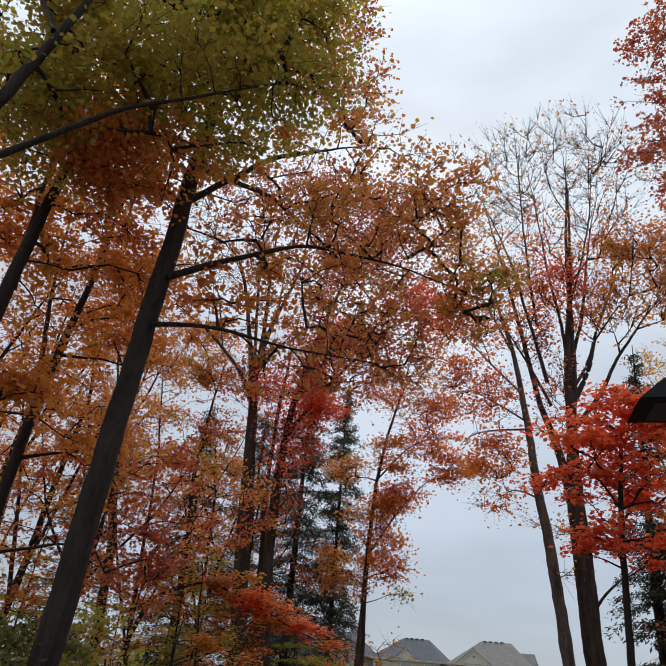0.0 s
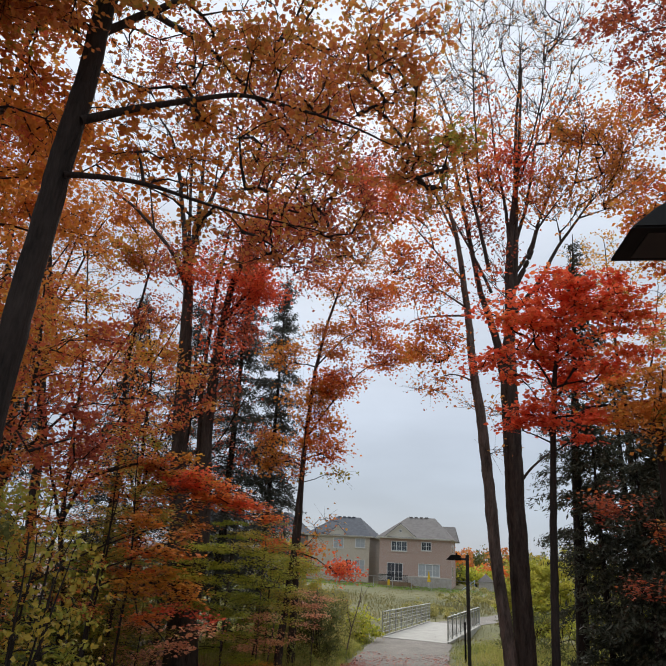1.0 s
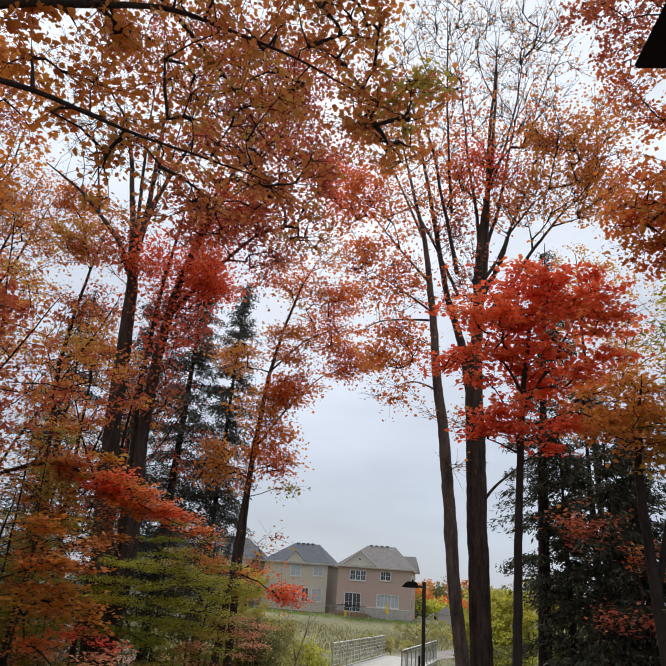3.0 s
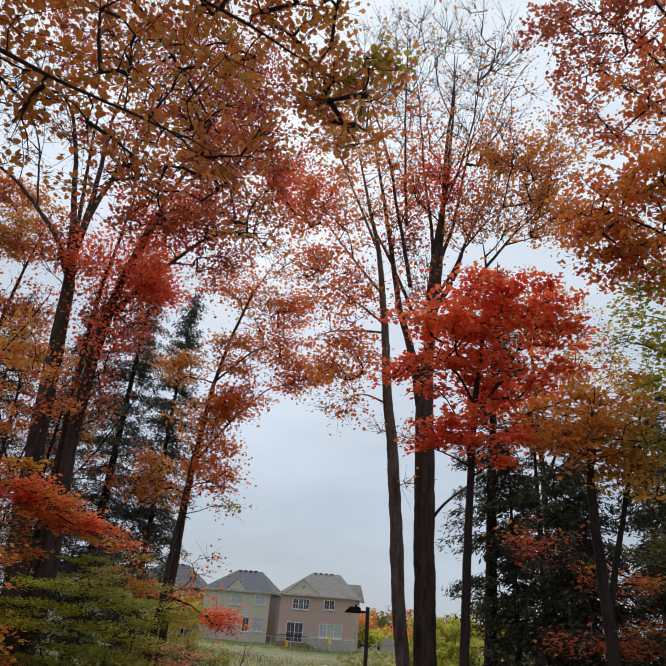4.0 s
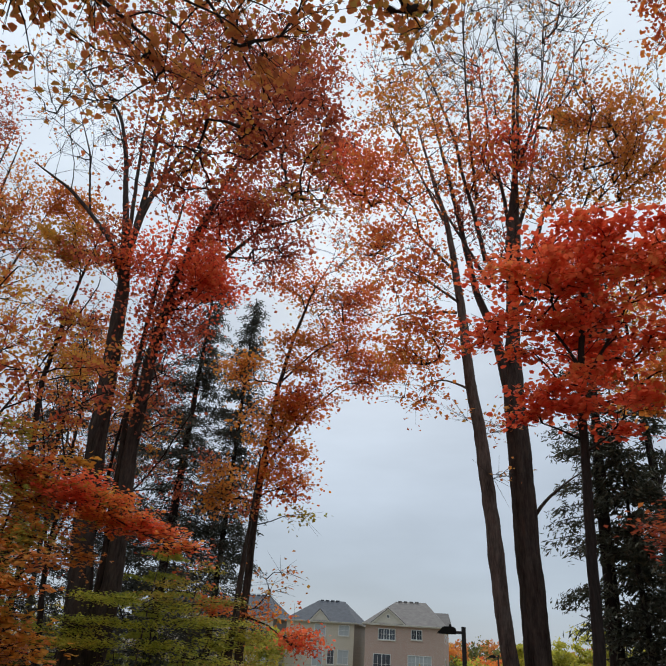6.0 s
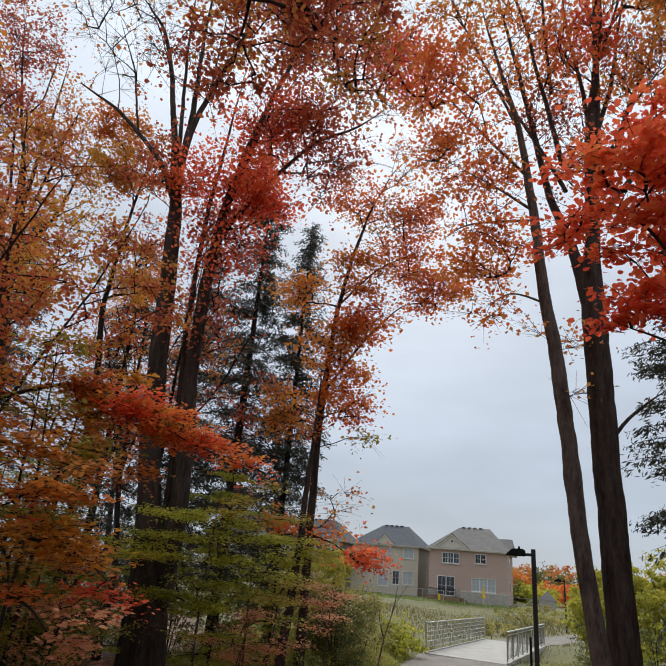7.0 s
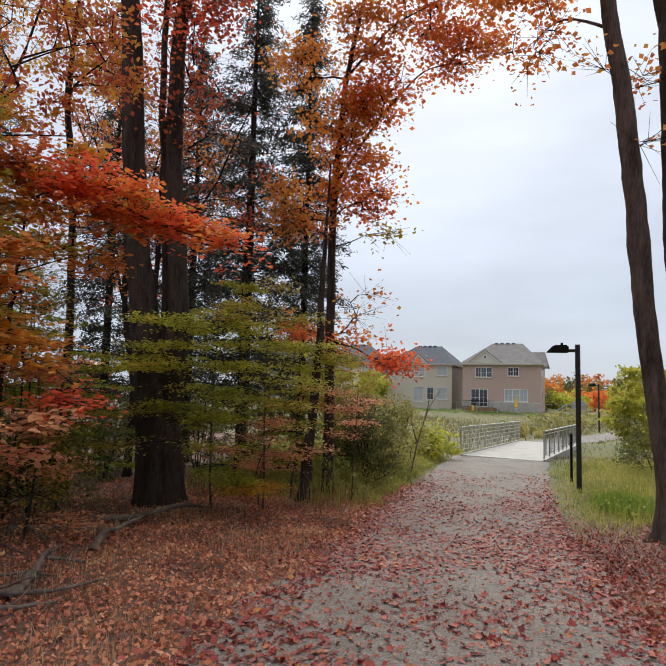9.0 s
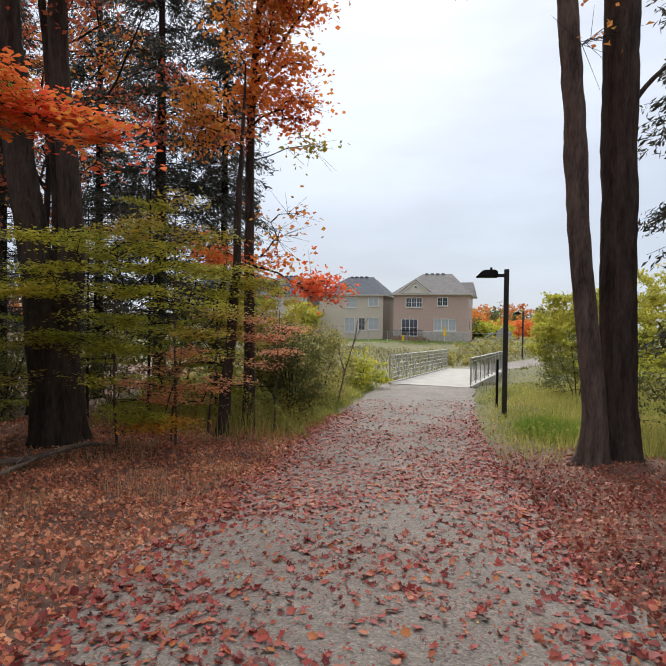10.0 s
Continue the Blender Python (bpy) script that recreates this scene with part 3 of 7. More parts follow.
def conifer(name, label, x, y, height, radius, seed, first=2.0, mat=None, trunk=0.14, density=1.0, dead=True, lean=(0, 0), size=0.135, group="", step=(0.22, 0.42), boughs=(3, 6), cone=0.5, flat=1.0):
    """A straight conifer with whorls of drooping boughs, thin and open, and dead lower twigs."""
    rs = np.random.RandomState(seed)
    z0 = float(land(x, y)) - 0.1
    root = thing(name, label, "tree", (x, y, z0), group=group)
    ln = smooth_line([(0, 0, 0, trunk), (lean[0] * 0.4, lean[1] * 0.4, height * 0.5, trunk * 0.65), (lean[0], lean[1], height, 0.012)], 0.25)
    v, q = tube(ln[:, :3], ln[:, 3], 12, 0.05, 0.4, seed)
    child("trunk", mesh_from("trunk", v, quads=q, mat=M_BARK, smooth=True), root)
    pieces, cs, ax = [], [], []
    z = first * 0.4
    while z < height - 0.2:
        f = (z - first) / (height - first)
        live = f > 0
        reach = radius * (1 - f) ** cone * (0.6 + 0.4 * min(1, max(f, 0) * 5 + 0.3)) * rs.uniform(0.65, 1.1) if live else radius * 0.5
        for _ in range(rs.randint(*boughs) if live else rs.randint(1, 3)):
            a, L = rs.rand() * 6.283, reach * rs.uniform(0.35, 1.15)
            c = np.array([np.interp(z, ln[:, 2], ln[:, 0]), np.interp(z, ln[:, 2], ln[:, 1]), z + rs.uniform(-0.15, 0.15) * flat])
            out = np.array([np.cos(a), np.sin(a), 0])
            t = np.linspace(0, 1, 7)[:, None]
            b = c + out * L * t + np.array([0, 0, flat]) * L * (0.22 * t - 0.42 * t * t + 0.08 * t ** 3) + rs.randn(7, 3) * 0.015
            pieces.append(tube(b, np.linspace(0.018, 0.004, 7), 3))
            if not live and dead:
                continue
            side = np.cross(out, [0, 0, 1])
            k = int(48 * density * L / max(radius, 0.5) + 5)
            for _k in range(k):
                s = rs.uniform(0.2, 1.0)
                w = rs.uniform(-1, 1) * 0.32 * L * (1.1 - s)
                p = c + out * L * s + np.array([0, 0, flat]) * L * (0.22 * s - 0.42 * s * s) + side * w
                mnum = rs.randint(3, 7)
                cs.append(p + rs.randn(mnum, 3) * [0.1, 0.1, 0.07 * flat] - [0, 0, 0.05])
                ax.append(np.tile(out * 0.6 + side * np.sign(w) * 0.6 + np.array([0, 0, -0.5 * flat]), (mnum, 1)))
        z += rs.uniform(*step)
    v, q = join(pieces)
    tagged(child("branchwork", mesh_from("branchwork", v, quads=q, mat=M_TWIG), root), kind="stuff")
    v, t = leaves(rs, np.concatenate(cs), size, SPRAY, 0.35, np.concatenate(ax))
    tagged(child("crown", mesh_from("crown", v, tris=t, mat=mat or M_NEEDLE), root), kind="stuff")
    return root


def gz(x, y):
    return float(land(x, y)) - 0.08


def shrub(name, label, x, y, rx, ry, h, boughs, per, mat, seed, leaf=0.07, shape=OVAL, group=""):
    """A many-stemmed bush: thin stems fan out of the ground into a rounded leafy mass."""
    rs = np.random.RandomState(seed)
    stems = []
    z = gz(x, y)
    for k in range(6):
        a, d = rs.rand() * 6.28, rs.uniform(0.3, 0.75)
        stems.append([(x + 0.05 * math.cos(a), y + 0.05 * math.sin(a), z, 0.022), (x + d * rx * 0.5 * math.cos(a), y + d * ry * 0.5 * math.sin(a), z + h * 0.45, 0.014), (x + d * rx * math.cos(a), y + d * ry * math.sin(a), z + h * 0.85, 0.006)])
    return grow(name, label, stems, [(x, y, z + h * 0.52, rx, ry, h * 0.5, boughs, int(per * 0.55), mat)], seed, shape=shape, leaf=leaf, level=0.3, category="shrub",
                sides=8, flare=0, tip=0.004, twigs=3, twig_len=0.35, group=group)

build_ground()
path_ob = build_path()

# ---------------------------------------------------------------- big trees beside the path
# the slender leaning maple and its stout twin by the path's right edge
grow("maple_tree", "slender leaning maple with grey-brown bark and sparse red leaves", ([[(5.17, 17.5, 0.12, 0.21), (5.22, 17.5, 0.8, 0.17), (5.17, 17.5, 1.44, 0.165), (5.04, 17.5, 2.38, 0.158), (4.92, 17.5, 3.3, 0.152), (4.86, 17.5, 4.3, 0.155), (4.82, 17.5, 4.85, 0.175), (4.81, 17.5, 5.1, 0.15), (4.78, 17.5, 5.5, 0.148), (4.68, 17.5, 6.8, 0.148), (4.6, 17.6, 7.8, 0.135), (4.45, 17.65, 9.0, 0.122), (4.31, 17.7, 11.1, 0.10),
     (4.06, 17.7, 13.5, 0.07), (3.7, 17.7, 15, 0.05), (3.2, 17.7, 17.5, 0.012)], [(4.3, 17.8, 10.73, 0.038), (3.57, 17.8, 10.68, 0.03), (2.86, 17.8, 10.57, 0.022), (2.53, 17.8, 10.33, 0.014), (2.27, 17.8, 10.09, 0.006)]]
    + [[(4.52, 17.7, 8.56, 0.03), (4.15, 17.7, 8.74, 0.024), (3.74, 17.7, 8.8, 0.018), (3.48, 17.7, 8.61, 0.012), (3.27, 17.7, 8.26, 0.006)], [(4.2, 17.7, 12.0, 0.04), (3.3, 17.6, 12.9, 0.03), (1.9, 17.5, 14.6, 0.006)], [(4.0, 17.7, 13.6, 0.04), (3.0, 17.4, 15.6, 0.028), (1.9, 17.3, 18.6, 0.006)], [(4.3, 17.7, 11.0, 0.035), (3.5, 17.5, 11.4, 0.025), (2.3, 17.3, 12.0, 0.006)]]),
    ([(3.3, 17.6, 9.7, 0.74, 0.78, 0.61, 26, 32, M_FLAME), (3.3, 17.9, 8.5, 0.43, 0.45, 0.31, 9, 24, M_FLAME), (2.6, 17.2, 11.8, 0.78, 0.82, 0.74, 28, 30, M_FLAME), (3.5, 17.5, 11.6, 0.62, 0.70, 0.67, 16, 28, M_FLAME), (1.6, 17.3, 14.8, 0.90, 0.94, 0.72, 28, 35, M_RED), (2.6, 17.3, 13.7, 1.12, 1.18, 0.76, 30, 28, M_FLAME), (2.9, 17.4, 17.1, 0.97, 1.02, 0.66, 24, 33, M_ORANGE), (3.8, 17.5, 15.6, 0.81, 1.07, 1.02, 20, 20, M_FLAME), (1.9, 17.6, 18.7, 0.81, 1.26, 1.20, 14, 11, M_FLAME), (3.0, 17.7, 19.6, 1.12, 1.18, 1.04, 14, 6, M_BROWN)]
    + [(4.3, 17.6, 7.7, 0.30, 0.31, 0.12, 2, 9, M_BROWN), (5.1, 17.9, 7.8, 0.23, 0.36, 0.34, 4, 9, M_BROWN), (4.8, 17.4, 6.5, 0.28, 0.29, 0.21, 3, 7, M_BROWN)]),
    11, rise=0.15, clump=0.25, loose=1.15, twig_len=0.6, bark=M_BARKGREY, sides=36, rough=0.06, flare=0.3, leaf=0.122, shape=LEAFLET, twigs=6, tip=0.0065)
fan = [(5.54, 8.5, 5.1, 12.0, 3.6, 21.4, 0.15), (5.75, 10.6, 6.2, 15.5, 6.9, 23.4, 0.13), (5.85, 11.6, 7.3, 15.0, 9.4, 19.6, 0.10), (5.8, 10.8, 7.6, 13.6, 10.2, 17.0, 0.09), (5.9, 12.8, 5.7, 17.0, 5.3, 23.0, 0.07),
       (5.15, 12.4, 4.3, 16.4, 2.9, 20.3, 0.07), (5.95, 13.0, 7.2, 17.4, 8.4, 22.0, 0.07), (5.0, 14.6, 4.6, 18.4, 4.5, 23.0, 0.05), (6.3, 15.8, 7.2, 19.2, 7.8, 22.8, 0.045), (5.8, 12.0, 6.8, 14.0, 8.4, 16.0, 0.06), (5.2, 11.6, 4.4, 14.0, 3.3, 16.0, 0.055)]
rs_fan = np.random.RandomState(4)
grow("maple_tree", "stout dark maple forking high up, its top nearly bare", [
    [(5.7, 17.8, 0.1, 0.33), (5.69, 17.8, 0.8, 0.275), (5.66, 17.8, 2.0, 0.262), (5.66, 17.8, 4.6, 0.255), (5.66, 17.8, 7.0, 0.255), (5.65, 17.8, 8.5, 0.24), (5.75, 17.8, 10.3, 0.16), (5.9, 17.8, 13.2, 0.115), (6.17, 17.8, 15.0, 0.085), (6.5, 17.8, 17.1, 0.06), (6.75, 17.8, 20.7, 0.03), (6.8, 17.8, 23, 0.008)]]
    + [[(a, 17.8, b, r), ((a + c) / 2 + 0.05, 17.8 + dy * 0.3, (b + d) / 2 - 0.15, r * 0.8), (c, 17.8 + dy, d, r * 0.6), ((c + e) / 2, 17.8 + dy * 1.3, (d + f) / 2 + 0.2, r * 0.35), (e, 17.8 + dy * 1.5, f, 0.006)] for (a, b, c, d, e, f, r), dy in zip(fan, rs_fan.uniform(-0.9, 0.9, len(fan)))]
    + [[(5.8, 17.8, 5.65, 0.045), (6.2, 17.8, 6.16, 0.034), (6.62, 17.8, 6.48, 0.024), (7.05, 17.8, 6.8, 0.008)]],
    ([(4.1, 17.7, 21.0, 1.61, 2.04, 1.94, 90, 3, M_BROWN), (6.3, 18.0, 22.2, 1.99, 2.29, 2.18, 110, 2, M_BROWN), (7.9, 17.3, 21.0, 1.31, 2.16, 2.06, 80, 4, M_BROWN), (5.2, 17.6, 17.3, 1.07, 1.48, 1.41, 36, 12, M_FLAME), (7.3, 17.4, 17.3, 1.20, 1.49, 1.42, 40, 16, M_FLAME), (9.1, 17.4, 16.8, 1.27, 1.33, 0.91, 40, 36, M_ORANGE), (8.4, 17.5, 17.9, 0.82, 0.90, 0.86, 20, 28, M_ORANGE), (10.4, 17.6, 19.3, 0.86, 0.97, 0.92, 20, 16, M_ORANGE), (9.6, 17.7, 15.8, 1.18, 1.24, 0.78, 34, 32, M_ORANGE), (6.7, 17.8, 15.4, 0.90, 1.08, 1.03, 26, 18, M_FLAME)]
    + [(5.1, 17.7, 15.0, 0.75, 1.04, 0.99, 20, 20, M_FLAME), (5.9, 17.4, 15.8, 0.55, 0.8, 0.87, 14, 44, M_RED), (7.5, 17.5, 15.2, 0.88, 0.92, 0.75, 24, 26, M_ORANGE), (5.0, 18.2, 13.8, 0.63, 0.91, 0.87, 12, 28, M_CRIMSON), (5.2, 17.3, 11.8, 0.45, 0.79, 0.75, 10, 26, M_CRIMSON)]),
    12, bark=M_BARKBROWN, sides=44, rough=0.05, flare=0.35, leaf=0.125, shape=LEAFLET, twigs=6, twig_len=0.75, tip=0.0078, rise=0.9, clump=0.18, tier=0.2, loose=1.1)
# the scarlet maple in front of the dark conifers
grow("maple_tree", "young maple with a dense scarlet crown over a thin stem", [
    [(4.75, 13.4, gz(4.75, 13.4), 0.10), (4.81, 13.4, 1.84, 0.085), (4.95, 13.4, 4.37, 0.075), (5.1, 13.4, 6.42, 0.065), (5.31, 13.4, 7.98, 0.05), (5.58, 13.4, 9.4, 0.03), (5.74, 13.4, 9.95, 0.01)],
    [(5.16, 13.4, 6.86, 0.035), (5.81, 13.4, 7.86, 0.028), (6.42, 13.4, 8.91, 0.018), (6.64, 13.4, 9.56, 0.006)], [(5.21, 13.4, 7.22, 0.03), (4.72, 13.4, 8.09, 0.022), (4.08, 13.4, 8.19, 0.014), (3.55, 13.4, 7.93, 0.005)]],
    ([(3.8, 13.3, 7.9, 0.49, 0.51, 0.30, 14, 29, M_RED), (3.9, 13.6, 9.5, 0.46, 0.48, 0.36, 7, 18, M_RED), (4.3, 12.9, 8.7, 0.53, 0.56, 0.35, 14, 28, M_RED), (4.9, 13.2, 8.4, 0.55, 0.58, 0.35, 14, 29, M_RED), (5.5, 13.0, 9.4, 0.70, 0.74, 0.43, 21, 31, M_RED), (6.2, 13.0, 9.4, 0.67, 0.70, 0.39, 18, 31, M_RED), (6.9, 13.1, 9.1, 0.56, 0.59, 0.39, 14, 28, M_RED), (5.9, 13.2, 8.6, 0.89, 0.93, 0.40, 24, 31, M_RED), (5.1, 13.3, 7.9, 0.50, 0.53, 0.25, 8, 26, M_RED), (4.45, 13.5, 7.4, 0.28, 0.3, 0.22, 6, 28, M_RED)]
    + [(4.5, 13.4, 6.5, 0.3, 0.32, 0.25, 10, 29, M_RED), (5.8, 13.6, 7.7, 0.70, 0.73, 0.30, 17, 31, M_RED), (6.3, 13.1, 7.9, 0.62, 0.65, 0.34, 15, 29, M_RED), (7.3, 13.8, 7.7, 0.54, 0.57, 0.35, 12, 28, M_ORANGE), (5.3, 12.9, 6.4, 0.49, 0.51, 0.40, 14, 31, M_RED), (6.6, 13.6, 7.0, 0.54, 0.57, 0.30, 11, 28, M_ORANGE), (7.1, 13.3, 6.8, 0.53, 0.56, 0.36, 12, 28, M_ORANGE), (4.8, 13.5, 6.9, 0.32, 0.34, 0.27, 6, 26, M_RED)]),
    13, sides=12, leaf=0.115, shape=MAPLE, twigs=5, twig_len=0.42, level=0.7, tier=0.8, flare=0.2, loose=1.15, clump=0.27)
# tall maples at the right whose crowns hang in from above
grow("maple_tree", "tall maple with a crimson crown overhanging the path's edge", [
    [(12.2, 11.4, gz(12, 11), 0.24), (12.1, 11.3, 5, 0.2), (11.7, 11.2, 10, 0.16), (10.9, 11.0, 14, 0.11), (10.0, 11, 18, 0.06), (9.4, 11, 22, 0.012)], [(11.7, 11.2, 10.5, 0.09), (10.4, 11, 13.0, 0.06), (8.6, 10.9, 15.2, 0.03), (7.0, 10.8, 16.4, 0.006)], [(10.9, 11, 14, 0.06), (9.2, 11, 17.4, 0.035), (7.6, 11, 19.8, 0.006)]],
    [(7.5, 11, 18.7, 1.2, 1.5, 1.6, 50, 24, M_CRIMSON), (7.1, 10.9, 15.7, 0.95, 1.3, 1.2, 44, 25, M_CRIMSON), (9.2, 11, 17.2, 1.5, 1.7, 1.8, 60, 22, M_CRIMSON), (8.3, 11, 14.2, 1.5, 1.4, 0.9, 50, 25, M_FLAME), (10.2, 11, 14.6, 1.4, 1.5, 1.4, 50, 22, M_FLAME), (10.8, 11.2, 19.5, 1.9, 1.7, 1.8, 56, 21, M_CRIMSON), (8.6, 11, 21.2, 1.4, 1.5, 1.2, 36, 21, M_CRIMSON), (7.4, 11, 13.3, 0.8, 1.0, 0.4, 14, 22, M_FLAME)],
    14, loose=1.15, leaf=0.12, twigs=5, clump=0.18)
grow("maple_tree", "orange maple with dark bark standing among dark undergrowth", [
    [(7.1, 12.4, gz(7, 12.4), 0.12), (6.95, 12.4, 3, 0.10), (6.8, 12.3, 5.6, 0.07), (6.9, 12.2, 6.8, 0.03), (7.0, 12.1, 7.4, 0.008)],
    [(6.9, 12.4, 3.4, 0.06), (7.5, 12.3, 5.6, 0.04), (7.9, 12, 7.2, 0.01)]],
    [(6.6, 11.9, 6.3, 0.7, 0.7, 0.4, 20, 40, M_ORANGE), (7.2, 12.0, 7.0, 0.6, 0.7, 0.35, 12, 38, M_ORANGE), (8.1, 12, 6.9, 0.8, 0.9, 0.45, 16, 38, M_YELLOW), (7.3, 12.1, 5.8, 0.6, 0.6, 0.4, 12, 40, M_YELLOW)],
    15, leaf=0.105)
grow("maple_tree", "maple whose orange boughs reach in over the undergrowth", [
    [(11.4, 10.4, gz(11, 10.4), 0.18), (11.3, 10.4, 4, 0.15), (10.9, 10.5, 8, 0.10), (10.2, 10.6, 11, 0.05), (9.6, 10.7, 13, 0.01)], [(11.0, 10.5, 7.4, 0.06), (9.4, 10.7, 9.2, 0.04), (7.6, 10.8, 10.2, 0.02), (6.6, 10.8, 10.4, 0.006)]],
    [(6.8, 10.7, 10.5, 0.8, 1.0, 0.6, 34, 34, M_FLAME), (8.0, 10.8, 10.9, 1.2, 1.2, 0.7, 44, 34, M_ORANGE), (8.2, 10.8, 9.5, 1.3, 1.2, 0.5, 40, 33, M_FLAME), (6.9, 10.8, 9.7, 0.6, 0.8, 0.35, 16, 30, M_ORANGE), (9.8, 10.8, 10.4, 1.2, 1.2, 0.9, 30, 28, M_ORANGE)],
    19, leaf=0.122, clump=0.2)
grow("beech_tree", "young beech with layered yellow-green leaves", [
    [(8.7, 11.8, gz(8.7, 11.8), 0.10), (8.7, 11.7, 4, 0.085), (8.5, 11.6, 8, 0.05), (8.4, 11.5, 10.5, 0.01)]],
    [(8.0, 11.4, 7.9, 1.2, 1.2, 0.5, 26, 56, M_GREEN), (8.7, 11.4, 9.0, 1.1, 1.1, 0.6, 22, 56, M_GREEN), (7.9, 11.4, 6.3, 1.2, 1.1, 0.4, 24, 52, M_OLIVE), (8.7, 11.4, 4.8, 1.3, 1.2, 0.6, 26, 50, M_SHRUB), (8.4, 11.6, 3.2, 1.2, 1.2, 0.6, 20, 50, M_SHRUB)],
    16, leaf=0.105, level=0.85)
grow("maple_sapling", "thin maple sapling with a few tiers of red leaves", [
    [(7.6, 13.6, gz(7.6, 13.6), 0.03), (7.5, 13.6, 2.5, 0.022), (7.2, 13.6, 5.2, 0.006)]],
    [(6.6, 13.6, 4.7, 0.5, 0.6, 0.2, 8, 34, M_CRIMSON), (7.9, 13.4, 4.2, 0.8, 0.6, 0.2, 11, 34, M_REDORANGE), (7.5, 13.5, 3.1, 0.8, 0.5, 0.2, 11, 34, M_CRIMSON), (8.3, 13.3, 3.4, 0.5, 0.6, 0.2, 8, 34, M_REDORANGE)],
    17, leaf=0.11, level=0.8, sides=8, category="tree", flare=0.2)
conifer("hemlock_tree", "dark hemlock with bare lower trunk behind the scarlet maple", 7.5, 18.6, 14.6, 1.7, 21, first=3.6, trunk=0.19, lean=(1.0, 0.2), density=0.9)
for k, (x, y, h, r) in enumerate([(8.1, 18.0, 8.2, 1.8), (9.3, 16.9, 8.0, 2.0), (10.3, 18.2, 8.8, 2.2), (11.6, 15.0, 8.2, 2.4), (8.9, 13.0, 4.6, 1.5), (10.4, 12.5, 5.6, 2.0), (12.8, 15.6, 10.0, 3.0), (13.8, 18.6, 11.0, 3.2)]):
    conifer("hemlock_tree", "dark hemlock with dense drooping boughs in deep shade", x, y, h, r, 640 + k, first=0.3, trunk=0.09, density=0.8, size=0.175, dead=False, step=(0.25, 0.4))
conifer("hemlock_tree", "dark hemlock with drooping boughs in deep shade", 9.7, 19.5, 10.0, 2.9, 22, first=0.8, trunk=0.15, density=0.75, size=0.18)
conifer("hemlock_tree", "dark hemlock with drooping boughs in deep shade", 12.2, 17.5, 9.5, 3.0, 23, first=0.6, trunk=0.15, density=0.75, size=0.18)
conifer("hemlock_tree", "dark hemlock with drooping boughs in deep shade", 10.6, 15.2, 7.0, 2.4, 24, first=0.5, trunk=0.10, density=0.75, size=0.18)
conifer("hemlock_tree", "dark hemlock with drooping boughs in deep shade", 14.5, 21.0, 9.0, 3.2, 25, first=0.6, trunk=0.15)
conifer("hemlock_tree", "small dark hemlock on the woodland edge", 8.6, 16.6, 7.2, 2.0, 26, first=0.8, trunk=0.08, density=0.75, size=0.18)
conifer("hemlock_tree", "small dark hemlock on the woodland edge", 9.6, 13.6, 5.0, 1.9, 27, first=0.4, trunk=0.07, density=0.75, size=0.18)
conifer("hemlock_tree", "small dark hemlock on the woodland edge", 11.4, 20.6, 7.5, 2.6, 28, first=0.5, trunk=0.1, density=0.75, size=0.18)
grow("maple_tree", "orange-yellow maple rising behind the hemlocks", [
    [(11.6, 22.5, gz(11, 22), 0.13), (11.5, 22.4, 7, 0.10), (11.3, 22.3, 13, 0.05), (11.2, 22, 16.5, 0.01)], [(11.4, 22.3, 7.5, 0.06), (12.6, 22, 11, 0.04), (13.3, 22, 14.5, 0.01)]],
    [(11.2, 22.2, 14.6, 1.8, 1.6, 1.9, 44, 30, M_YELLOW), (13.0, 22, 13.4, 1.6, 1.6, 1.8, 40, 28, M_YELLOW), (11.6, 22, 11.2, 1.8, 1.6, 1.4, 38, 34, M_ORANGE), (14.6, 22, 11.8, 1.6, 1.6, 1.5, 30, 34, M_YELLOW)],
    18, leaf=0.14, shape=OVAL)

